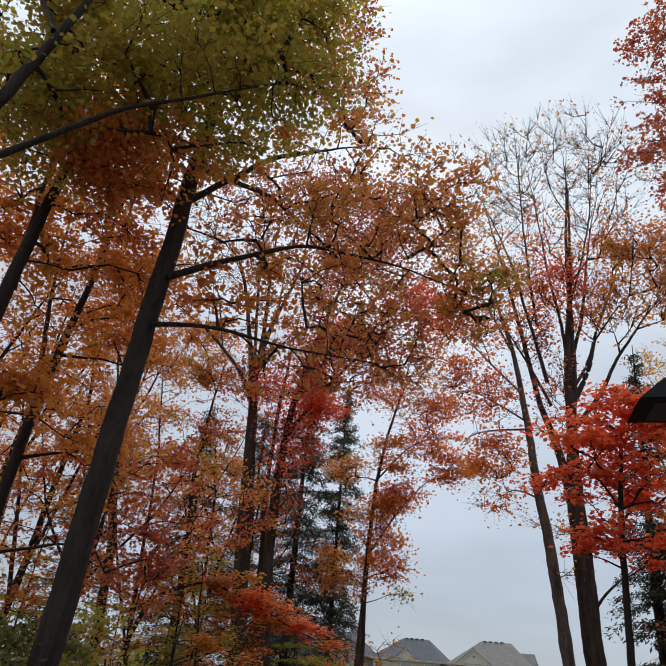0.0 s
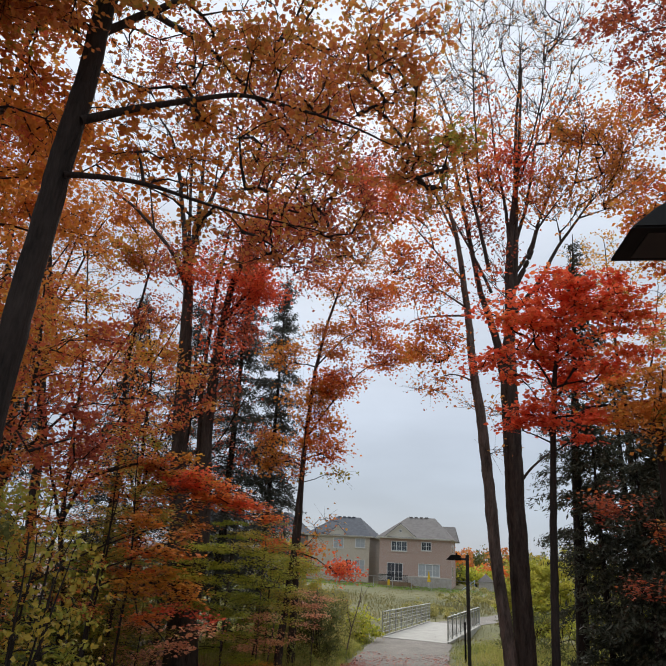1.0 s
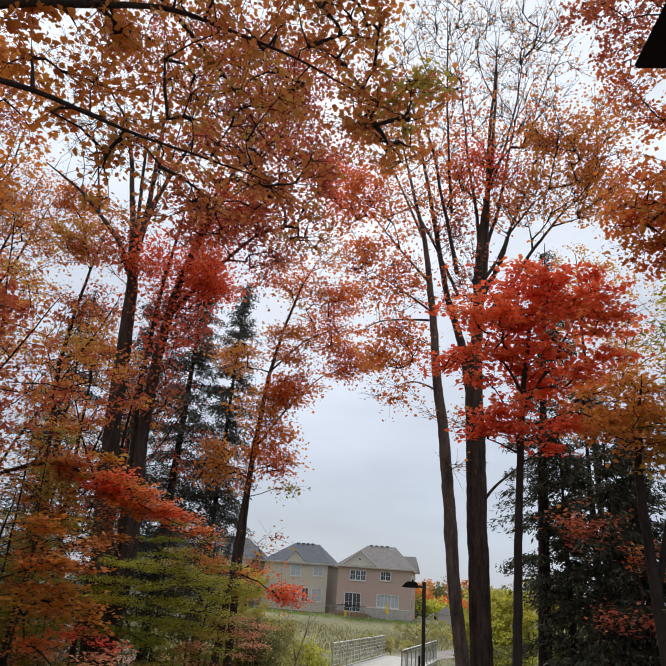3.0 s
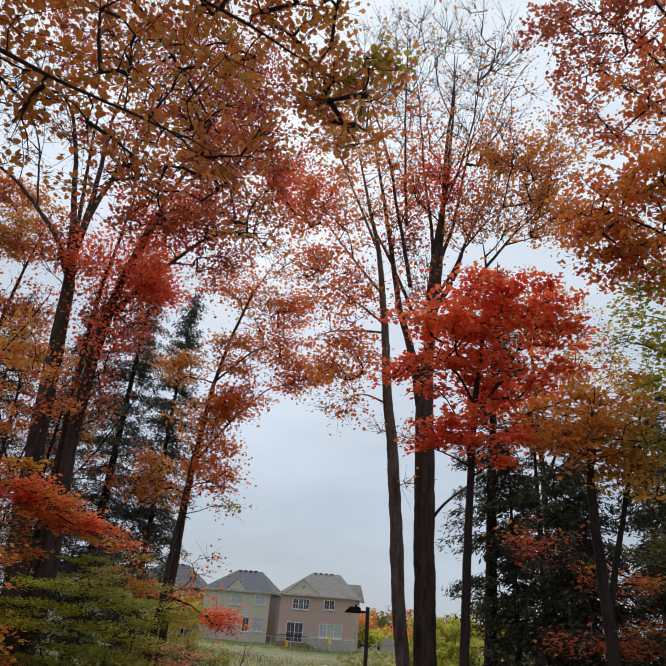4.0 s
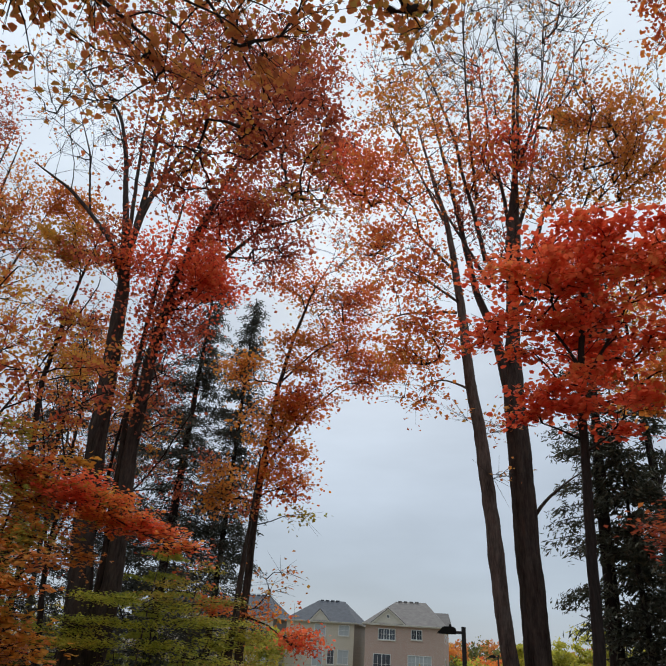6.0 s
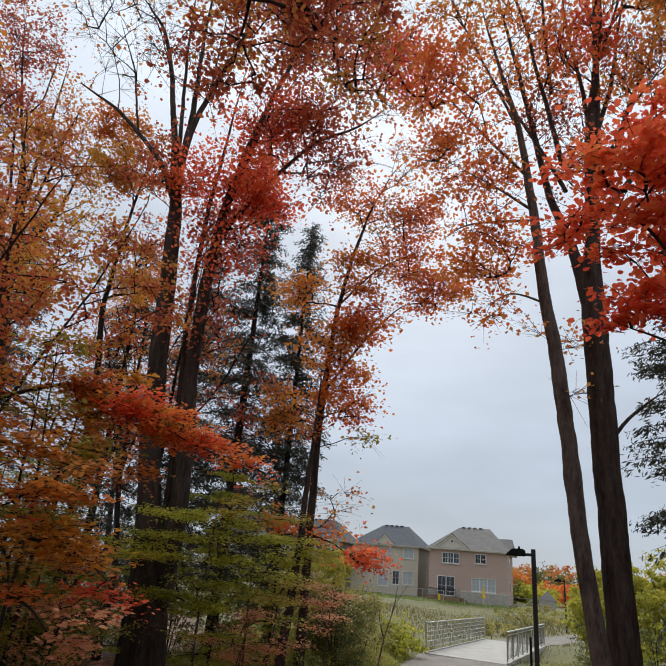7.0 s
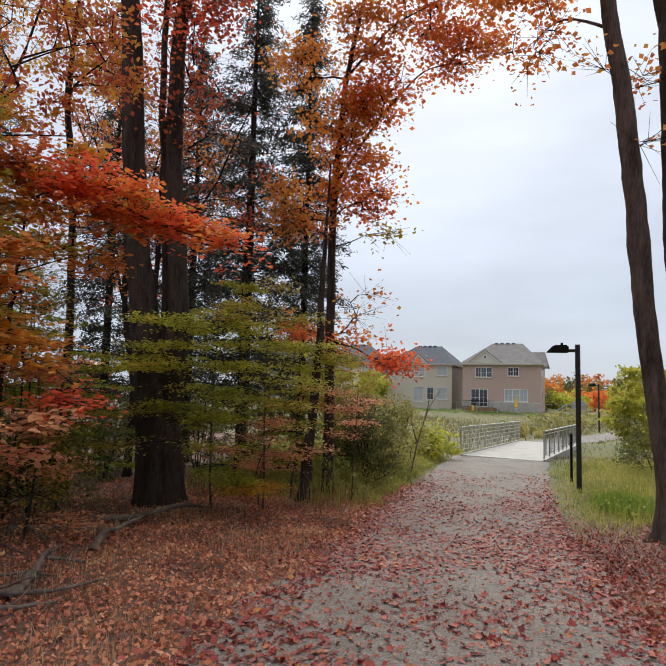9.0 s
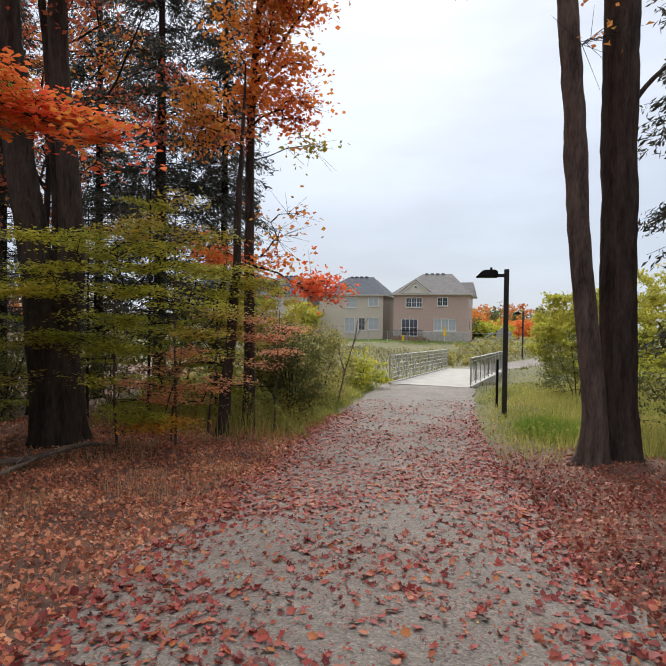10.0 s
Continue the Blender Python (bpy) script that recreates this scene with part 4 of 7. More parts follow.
# the near maples at the left, whose boughs cross overhead
grow("maple_tree", "tall dark maple close to the path, russet boughs overhead", [
    [(-3.62, 6.7, gz(-3.6, 6.7), 0.19), (-3.55, 6.7, 3.2, 0.16), (-3.48, 6.7, 6.5, 0.145), (-3.39, 6.7, 8.7, 0.138), (-3.3, 6.7, 10.8, 0.12), (-3.2, 6.7, 13.5, 0.07), (-3.1, 6.8, 16.5, 0.015)],
    [(-3.3, 6.6, 8.35, 0.06), (-2.6, 6.9, 8.9, 0.045), (-1.5, 7.3, 9.6, 0.03), (0.1, 7.8, 9.6, 0.016), (1.6, 8.2, 9.2, 0.006)],
    [(-3.35, 6.6, 7.55, 0.04), (-2.6, 6.9, 7.75, 0.03), (-1.6, 7.4, 7.7, 0.018), (-0.2, 8.2, 7.9, 0.008)],
    [(-3.35, 6.7, 9.9, 0.06), (-2.3, 7.4, 11.6, 0.045), (-0.8, 8.2, 12.8, 0.01)],
    [(-3.3, 6.7, 10.6, 0.06), (-2.6, 8.8, 12.0, 0.045), (-1.3, 11.2, 12.2, 0.028), (0.1, 13.2, 11.4, 0.006)]],
    ([(-1.40, 7.65, 9.75, 1.3, 1.3, 0.8, 37, 26, M_BROWN), (0.30, 8.15, 10.25, 1.1, 1.2, 0.9, 39, 26, M_BROWN), (1.40, 8.35, 9.35, 0.6, 0.8, 0.7, 23, 26, M_BROWN), (1.65, 8.35, 9.45, 0.35, 0.5, 0.4, 6, 21, M_OLIVE), (-0.40, 8.15, 8.35, 1.1, 1.0, 0.5, 28, 23, M_BROWN), (0.80, 8.25, 11.45, 0.8, 1.0, 0.9, 28, 23, M_BROWN), (-0.90, 8.05, 12.05, 1.5, 1.4, 1.0, 40, 23, M_BROWN), (-1.20, 8.50, 14.60, 1.1, 1.2, 1.1, 34, 23, M_BROWN), (-2.20, 8.50, 16.60, 1.1, 1.3, 1.3, 37, 29, M_CRIMSON), (-1.20, 8.60, 17.40, 0.7, 0.9, 0.8, 15, 24, M_CRIMSON)]
    + [(-3.40, 7.30, 14.20, 2.2, 1.8, 2.0, 51, 37, M_ORANGE), (-4.90, 7.40, 11.00, 1.5, 1.4, 1.5, 37, 40, M_ORANGE), (-2.30, 7.65, 8.85, 1.0, 1.2, 0.8, 22, 37, M_ORANGE), (-2.80, 7.85, 10.85, 1.2, 1.2, 0.9, 28, 23, M_BROWN), (-1.50, 8.25, 7.75, 0.8, 0.9, 0.4, 17, 23, M_BROWN), (0.00, 12.65, 11.05, 1.0, 1.2, 0.9, 37, 29, M_CRIMSON), (-1.30, 12.25, 11.05, 1.2, 1.1, 0.9, 32, 24, M_REDORANGE), (0.50, 12.85, 10.05, 0.5, 0.8, 0.5, 17, 19, M_BROWN), (-2.50, 12.05, 12.05, 1.2, 1.2, 1.0, 25, 24, M_REDORANGE), (-1.90, 12.25, 9.85, 1.0, 1.0, 0.5, 17, 22, M_CRIMSON)]),
    31, sides=24, clump=0.15, leaf=0.088, shape=MAPLE, twigs=5, tip=0.006)
grow("maple_tree", "maple with olive and yellow-green leaves over the path's start", [
    [(-4.9, 3.6, gz(-4.9, 3.6), 0.13), (-4.9, 3.7, 5, 0.11), (-4.8, 3.9, 8, 0.08), (-4.4, 4.2, 11, 0.05), (-4.1, 4.4, 14, 0.012)],
    [(-4.8, 3.9, 7.6, 0.045), (-3.4, 4.3, 9.2, 0.03), (-1.6, 4.7, 10.2, 0.008)], [(-4.5, 4.1, 10.4, 0.04), (-5.6, 4.6, 12.2, 0.025), (-7.2, 5.0, 13.4, 0.006)]],
    [(-2.8, 4.9, 10.4, 1.2, 1.2, 0.7, 44, 74, M_OLIVE), (-1.8, 5.2, 11.4, 0.7, 1.0, 0.8, 30, 74, M_OLIVE), (-3.8, 4.9, 12.2, 1.7, 1.5, 1.0, 56, 74, M_OLIVE), (-5.0, 5.2, 10.2, 1.3, 1.2, 0.8, 44, 74, M_OLIVE), (-2.2, 5.2, 13.0, 1.0, 1.2, 0.8, 38, 74, M_GREEN), (-6.2, 5.3, 12.0, 1.4, 1.2, 1.2, 50, 74, M_OLIVE), (-5.0, 5.2, 14.0, 2.0, 1.4, 0.8, 50, 70, M_OLIVE), (-3.8, 5.6, 9.8, 1.0, 1.0, 0.5, 26, 74, M_BROWN)],
    32, leaf=0.105, shape=LEAFLET, twig_len=0.6)
grow("maple_tree", "dark-stemmed maple with orange leaves", [
    [(-5.6, 6.4, gz(-5.6, 6.4), 0.15), (-5.5, 6.4, 5, 0.12), (-5.5, 6.5, 9, 0.09), (-5.4, 6.6, 13, 0.012)], [(-5.5, 6.5, 8, 0.05), (-5.9, 6.8, 10.5, 0.03), (-6.2, 7.0, 13, 0.01)]],
    [(-5.2, 7.8, 9.2, 1.4, 1.2, 1.2, 30, 52, M_ORANGE), (-6.0, 7.2, 12.0, 1.6, 1.4, 1.5, 34, 50, M_ORANGE), (-5.4, 8.0, 6.9, 1.2, 1.0, 0.7, 18, 45, M_ORANGE), (-7.4, 7.6, 10.6, 1.3, 1.2, 1.2, 36, 56, M_ORANGE)], 33, leaf=0.115)
grow("maple_tree", "dark-stemmed maple with orange and red leaves", [
    [(-6.2, 9.0, gz(-6, 9), 0.13), (-6.2, 9.0, 4, 0.11), (-6.15, 9.0, 7.5, 0.085), (-6.0, 9.1, 10, 0.06), (-5.8, 9.2, 13.5, 0.01)], [(-6.15, 9, 7.0, 0.06), (-6.9, 9.3, 9.5, 0.04), (-7.4, 9.6, 12.5, 0.01)]],
    [(-5.2, 10.0, 9.8, 1.7, 1.5, 1.4, 44, 48, M_ORANGE), (-6.8, 9.8, 11.6, 1.7, 1.5, 1.6, 38, 48, M_REDORANGE), (-5.0, 10.2, 6.8, 1.3, 1.2, 0.9, 24, 44, M_REDORANGE), (-4.4, 10.6, 5.0, 1.0, 1.0, 0.6, 16, 40, M_CRIMSON)], 34, leaf=0.115)
# the big many-stemmed maple left of the path
grow("maple_tree", "large dark maple, several stems from one broad base, red crown", ([[(-3.44, 19.0, 0.05, 0.47), (-3.46, 19.0, 0.9, 0.43), (-3.6, 19.0, 1.9, 0.40), (-3.85, 19.0, 3.2, 0.27), (-4.07, 19.0, 4.5, 0.24), (-4.35, 19.0, 6.9, 0.22), (-4.55, 19.0, 9.0, 0.21), (-4.72, 18.9, 11.2, 0.17), (-4.83, 18.8, 12.2, 0.12), (-4.75, 18.8, 14.2, 0.08), (-4.9, 18.7, 17.5, 0.045), (-4.8, 18.6, 20.5, 0.01)]]
    + [[(-3.4, 19.0, 1.7, 0.29), (-3.28, 19.0, 2.6, 0.24), (-3.24, 19.0, 3.7, 0.21), (-3.32, 19.0, 5.2, 0.18), (-3.5, 19.0, 6.9, 0.165), (-3.52, 18.9, 9.0, 0.15), (-3.38, 18.8, 11.0, 0.12), (-2.9, 18.7, 13.4, 0.085), (-2.0, 18.6, 16.2, 0.05), (-1.4, 18.5, 19.2, 0.01)], [(-3.5, 19.1, 2.6, 0.10), (-3.62, 19.2, 5.0, 0.085), (-3.9, 19.1, 8.0, 0.07), (-3.8, 18.9, 11.5, 0.06), (-3.4, 18.8, 16, 0.01)], [(-4.83, 18.8, 11.9, 0.11), (-5.09, 18.8, 13.7, 0.09), (-5.51, 18.8, 15.7, 0.07), (-6.11, 18.8, 17.5, 0.05), (-6.93, 18.8, 18.7, 0.02)]]
    + [[(-4.82, 18.8, 12.2, 0.10), (-4.64, 18.8, 14.15, 0.08), (-4.08, 18.8, 16.1, 0.06), (-3.64, 18.8, 17.5, 0.04), (-3.5, 18.8, 19.7, 0.015)], [(-4.8, 18.8, 11.6, 0.085), (-5.4, 18.8, 12.8, 0.07), (-6.18, 18.8, 13.7, 0.06), (-6.96, 18.8, 14.5, 0.05), (-8.28, 18.8, 15.4, 0.02)], [(-4.82, 18.8, 12.04, 0.07), (-5.07, 18.8, 14.7, 0.055), (-5.26, 18.8, 16.7, 0.04), (-5.41, 18.8, 19.3, 0.015)], [(-4.8, 18.8, 12.6, 0.05), (-4.3, 18.6, 15.2, 0.035), (-4.2, 18.5, 18.6, 0.008)], [(-3.2, 18.8, 11.6, 0.06), (-2.6, 18.6, 14.0, 0.04), (-1.0, 18.5, 17.4, 0.008)]]
    + [[(-6.18, 18.8, 13.7, 0.035), (-6.6, 18.6, 15.8, 0.025), (-7.4, 18.5, 17.6, 0.006)], [(-3.44, 18.8, 10.4, 0.075), (-2.26, 18.8, 12.2, 0.06), (-1.12, 18.8, 13.6, 0.045), (-0.05, 18.8, 14.05, 0.03), (0.88, 18.8, 14.9, 0.006)]]),
    ([(-0.8, 18.7, 18.0, 1.18, 1.41, 1.34, 46, 47, M_CRIMSON), (-2.1, 19.0, 18.0, 1.03, 1.19, 1.13, 36, 43, M_CRIMSON), (-0.2, 18.3, 19.9, 0.80, 1.20, 1.14, 28, 40, M_CRIMSON), (-3.5, 18.6, 19.7, 1.31, 1.65, 1.57, 34, 17, M_CRIMSON), (-1.7, 18.4, 20.4, 1.08, 1.34, 1.28, 32, 31, M_CRIMSON), (-1.7, 18.4, 13.9, 0.77, 0.84, 0.80, 26, 44, M_CRIMSON), (-2.5, 18.5, 14.1, 0.64, 0.70, 0.67, 18, 46, M_RED), (-0.1, 18.6, 14.3, 1.20, 1.26, 0.39, 16, 25, M_CRIMSON), (-2.6, 18.7, 11.5, 0.70, 0.73, 0.57, 26, 44, M_RED), (-0.8, 18.8, 12.7, 0.65, 0.72, 0.69, 20, 33, M_CRIMSON)]
    + [(-3.9, 18.7, 11.8, 0.80, 0.84, 0.57, 24, 38, M_RED), (-3.2, 19.0, 10.4, 0.57, 0.66, 0.63, 18, 37, M_CRIMSON), (-5.1, 18.5, 12.2, 0.58, 0.74, 0.70, 14, 33, M_CRIMSON), (-5.0, 19.2, 17.4, 1.03, 1.55, 1.48, 26, 10, M_CRIMSON), (-6.7, 18.3, 16.7, 1.05, 1.76, 1.68, 44, 2, M_BROWN), (-2.7, 19.0, 12.9, 0.63, 0.66, 0.60, 18, 41, M_RED), (0.8, 18.7, 16.3, 0.54, 0.99, 0.94, 12, 30, M_CRIMSON), (-3.4, 18.7, 21.2, 1.60, 1.82, 1.5, 40, 28, M_CRIMSON), (-6.0, 19.0, 21.2, 1.55, 1.80, 1.5, 40, 25, M_CRIMSON), (-7.8, 18.6, 18.5, 1.25, 1.76, 1.68, 34, 5, M_BROWN)]
    + [(-3.4, 18.7, 7.8, 0.46, 0.70, 0.67, 12, 28, M_CRIMSON), (-3.1, 19.0, 10.9, 0.57, 0.79, 0.75, 14, 33, M_RED), (-3.3, 18.3, 9.1, 0.41, 0.62, 0.59, 10, 30, M_RED)]),
    35, bark=M_BARKBROWN, sides=44, rough=0.05, loose=1.1, leaf=0.126, shape=LEAFLET, twigs=6, twig_len=0.75, flare=0.1, tip=0.0065, rise=0.4)
# the small orange maple by the path with its second thin stem
grow("maple_tree", "slim maple with orange and red leaves beside the path", [
    [(-0.5, 21.5, gz(-0.5, 21.5), 0.135), (-0.53, 21.5, 1.2, 0.115), (-0.55, 21.5, 2.4, 0.11), (-0.58, 21.5, 4.5, 0.1), (-0.57, 21.5, 6.0, 0.09), (-0.5, 21.5, 7.7, 0.08), (-0.36, 21.5, 9.7, 0.065), (-0.06, 21.5, 11.6, 0.05), (0.38, 21.5, 13.2, 0.035), (1.1, 21.5, 14.8, 0.012), (1.7, 21.5, 15.4, 0.005)],
    [(-0.5, 21.5, 7.2, 0.04), (0.6, 21.4, 8.9, 0.03), (1.6, 21.4, 10.0, 0.018), (3.0, 21.5, 10.3, 0.005)], [(-0.3, 21.5, 9.9, 0.035), (0.8, 21.5, 11.2, 0.025), (2.3, 21.5, 12.0, 0.006)]],
    ([(2.4, 21.4, 10.4, 0.77, 0.81, 0.40, 26, 40, M_FLAME), (1.5, 21.7, 11.6, 1.03, 1.08, 0.59, 30, 40, M_FLAME), (2.0, 21.0, 12.6, 0.89, 0.93, 0.51, 22, 38, M_FLAME), (1.0, 21.3, 12.8, 0.85, 0.8, 0.61, 16, 29, M_BROWN), (-0.1, 21.1, 13.3, 0.76, 0.80, 0.66, 18, 31, M_FLAME), (1.3, 21.1, 14.6, 0.86, 0.90, 0.63, 18, 10, M_FLAME), (0.2, 21.2, 10.8, 0.72, 0.76, 0.59, 22, 37, M_ORANGE), (-0.4, 21.3, 8.5, 0.68, 0.71, 0.54, 20, 38, M_ORANGE), (0.3, 21.4, 9.1, 0.69, 0.72, 0.57, 22, 38, M_FLAME), (-1.4, 21.5, 10.3, 0.71, 0.75, 0.45, 16, 40, M_ORANGE)]
    + [(0.1, 21.4, 7.0, 0.77, 0.81, 0.48, 24, 42, M_FLAME), (-1.4, 21.7, 6.4, 0.65, 0.68, 0.38, 14, 40, M_ORANGE), (0.0, 21.2, 7.8, 0.55, 0.58, 0.42, 14, 34, M_FLAME), (-1.7, 21.9, 7.2, 0.44, 0.46, 0.32, 8, 35, M_ORANGE), (0.7, 21.0, 9.4, 0.57, 0.60, 0.46, 14, 32, M_FLAME), (1.0, 21.7, 6.1, 0.38, 0.40, 0.10, 3, 17, M_OLIVE), (0.2, 21.4, 4.3, 0.44, 0.46, 0.37, 7, 16, M_BROWN), (-0.7, 21.6, 3.5, 0.60, 0.63, 0.30, 9, 32, M_FLAME), (0.8, 21.1, 3.0, 0.35, 0.37, 0.24, 9, 44, M_RED)]),
    37, bark=M_BARKBROWN, sides=18, leaf=0.122, shape=LEAFLET, twigs=6, tip=0.006, twig_len=0.6, tier=0.6, loose=0.98, clump=0.27)
grow("maple_tree", "thin bare stem leaning beside the slim maple", [
    [(-0.9, 20.5, gz(-0.9, 20.5), 0.12), (-0.77, 20.5, 2.3, 0.095), (-0.7, 20.5, 3.6, 0.08), (-0.66, 20.5, 5.2, 0.05), (-0.62, 20.5, 7.5, 0.012)]],
    [(-0.6, 20.5, 6.4, 0.5, 0.5, 0.7, 8, 20, M_REDORANGE)], 38, bark=M_BARKBROWN, leaf=0.11)
for x, y, h, r, seed, trunk, dens in [(-3.6, 25.5, 16.6, 3.1, 41, 0.19, 1.5), (-1.98, 26.5, 16.0, 2.4, 42, 0.13, 1.15), (-5.9, 27.0, 15.0, 2.8, 45, 0.16, 1.1), (-8.3, 26.0, 14.5, 2.8, 43, 0.15, 1.0), (-12.5, 25.0, 15.0, 2.6, 44, 0.16, 1.0)]:
    conifer("spruce_tree", "tall thin dark spruce standing behind the maples", x, y, h, r, seed, first=2.0, trunk=trunk, density=dens * 0.8, size=0.142, step=(0.2, 0.32), boughs=(4, 8), mat=M_SPRUCE)

# ---------------------------------------------------------------- woods behind, left
grow("maple_tree", "tall forked woodland maple, orange below and crimson at the top", ([[(-8.8, 20.5, gz(-8.8, 20.5), 0.19), (-8.9, 20.5, 3.5, 0.16), (-9.14, 20.5, 6.96, 0.15), (-9.47, 20.5, 8.18, 0.14), (-9.66, 20.5, 9.21, 0.13), (-9.65, 20.5, 10.59, 0.12), (-9.94, 20.5, 11.88, 0.1), (-10.42, 20.5, 13.86, 0.06), (-11.1, 20.5, 15.84, 0.045), (-11.58, 20.5, 17.62, 0.03), (-12.14, 20.5, 19.93, 0.01)], [(-9.84, 20.5, 11.7, 0.05), (-9.63, 20.5, 13.19, 0.035), (-9.42, 20.5, 14.72, 0.025), (-9.11, 20.5, 16.26, 0.008)], [(-9.68, 20.5, 10.7, 0.035), (-9.04, 20.5, 11.78, 0.025), (-8.03, 20.5, 12.51, 0.008)]]
    + [[(-9.66, 20.5, 9.1, 0.08), (-10.24, 20.5, 10.55, 0.07), (-10.67, 20.5, 11.83, 0.06), (-11.44, 20.5, 13.18, 0.04), (-12.36, 20.5, 14.94, 0.02)], [(-10.64, 20.5, 11.7, 0.05), (-10.6, 20.5, 12.6, 0.045), (-10.96, 20.5, 14.16, 0.04), (-11.24, 20.5, 15.67, 0.025), (-12.04, 20.5, 17.99, 0.01)], [(-10.95, 20.5, 15.5, 0.03), (-10.48, 20.5, 16.21, 0.025), (-10.45, 20.5, 17.47, 0.018), (-10.43, 20.5, 18.78, 0.006)]]),
    [(-12.6, 20.4, 18.2, 1.21, 1.27, 1.16, 30, 34, M_CRIMSON), (-11.4, 20.7, 18.2, 0.91, 1.22, 1.16, 20, 26, M_CRIMSON), (-11.9, 20.0, 15.8, 0.86, 0.91, 0.87, 20, 34, M_CRIMSON), (-10.9, 20.3, 15.8, 0.71, 0.75, 0.69, 14, 30, M_CRIMSON), (-12.4, 20.3, 20.2, 1.4, 1.3, 1.0, 24, 30, M_CRIMSON)]
    + [(-11.3, 20.1, 14.3, 0.83, 0.87, 0.65, 12, 24, M_BROWN), (-9.9, 20.1, 14.5, 0.68, 0.71, 0.65, 16, 40, M_BROWN), (-9.5, 20.2, 13.7, 0.54, 0.57, 0.47, 12, 40, M_ORANGE), (-8.7, 20.3, 13.9, 0.81, 0.85, 0.63, 16, 28, M_BROWN), (-9.0, 20.4, 15.5, 0.56, 0.71, 0.68, 10, 22, M_ORANGE)]
    + [(-10.1, 20.5, 11.1, 1.04, 1.09, 0.73, 20, 36, M_ORANGE), (-8.7, 20.4, 11.6, 0.90, 0.95, 0.58, 16, 30, M_YELLOW), (-8.7, 20.7, 13.2, 0.81, 0.85, 0.38, 10, 22, M_BROWN), (-10.1, 20.2, 9.8, 0.75, 0.79, 0.68, 14, 32, M_ORANGE), (-9.1, 20.9, 9.9, 0.90, 0.94, 0.55, 16, 36, M_YELLOW), (-10.8, 20.0, 11.6, 0.52, 0.61, 0.58, 10, 26, M_ORANGE)],
    98, sides=14, leaf=0.12, shape=LEAFLET, twigs=5, twig_len=0.6, tip=0.0065, tier=0.4, rise=0.3)
grow("maple_tree", "slim crooked woodland maple with orange and yellow leaves", [
    [(-6.3, 20.5, gz(-6.3, 20.5), 0.10), (-6.4, 20.5, 4.0, 0.085), (-6.58, 20.5, 7.41, 0.08), (-6.85, 20.5, 9.02, 0.07), (-6.82, 20.5, 10.22, 0.06), (-6.8, 20.5, 11.48, 0.05), (-6.71, 20.5, 12.5, 0.04), (-6.55, 20.5, 13.58, 0.03), (-6.41, 20.5, 14.85, 0.01)]],
    [(-7.7, 20.4, 15.0, 0.82, 0.86, 0.41, 14, 42, M_ORANGE), (-7.0, 20.7, 14.8, 0.81, 0.85, 0.57, 16, 44, M_ORANGE), (-7.2, 20.0, 13.4, 0.71, 0.75, 0.53, 14, 40, M_YELLOW), (-6.5, 20.3, 13.3, 0.65, 0.71, 0.68, 14, 40, M_ORANGE), (-7.0, 20.1, 12.8, 0.64, 0.67, 0.44, 10, 34, M_BROWN)]
    + [(-6.7, 20.1, 10.8, 0.61, 0.64, 0.55, 12, 36, M_CRIMSON), (-5.9, 20.2, 11.2, 0.49, 0.58, 0.55, 8, 26, M_CRIMSON), (-6.1, 20.3, 10.6, 0.61, 0.64, 0.41, 10, 30, M_BROWN), (-6.4, 20.4, 9.7, 0.72, 0.76, 0.52, 16, 44, M_YELLOW), (-5.5, 20.5, 9.5, 0.48, 0.55, 0.52, 10, 40, M_ORANGE)],
    99, sides=12, leaf=0.115, shape=LEAFLET, twigs=5, twig_len=0.5, tip=0.006, tier=0.5)
back = [
    (-11.4, 22.3, 19.5, 0.17, M_REDORANGE, 16), (-8.8, 14.6, 13.0, 0.12, M_ORANGE, 34), (-11.5, 16.5, 15.0, 0.14, M_REDORANGE, 30),
    (-6.3, 13.2, 9.5, 0.08, M_REDORANGE, 34), (-15.0, 20.0, 17.0, 0.15, M_ORANGE, 28), (-9.0, 10.6, 13.5, 0.13, M_ORANGE, 36), (-13.0, 12.0, 14.0, 0.13, M_REDORANGE, 32),
    (-6.2, 23.5, 13.0, 0.10, M_ORANGE, 18), (-5.6, 15.5, 11.0, 0.075, M_REDORANGE, 26), (-17.0, 26.0, 16.0, 0.14, M_YELLOW, 24), (-9.5, 31.0, 14.0, 0.13, M_REDORANGE, 22), (-4.6, 20.8, 10.5, 0.08, M_CRIMSON, 10)]
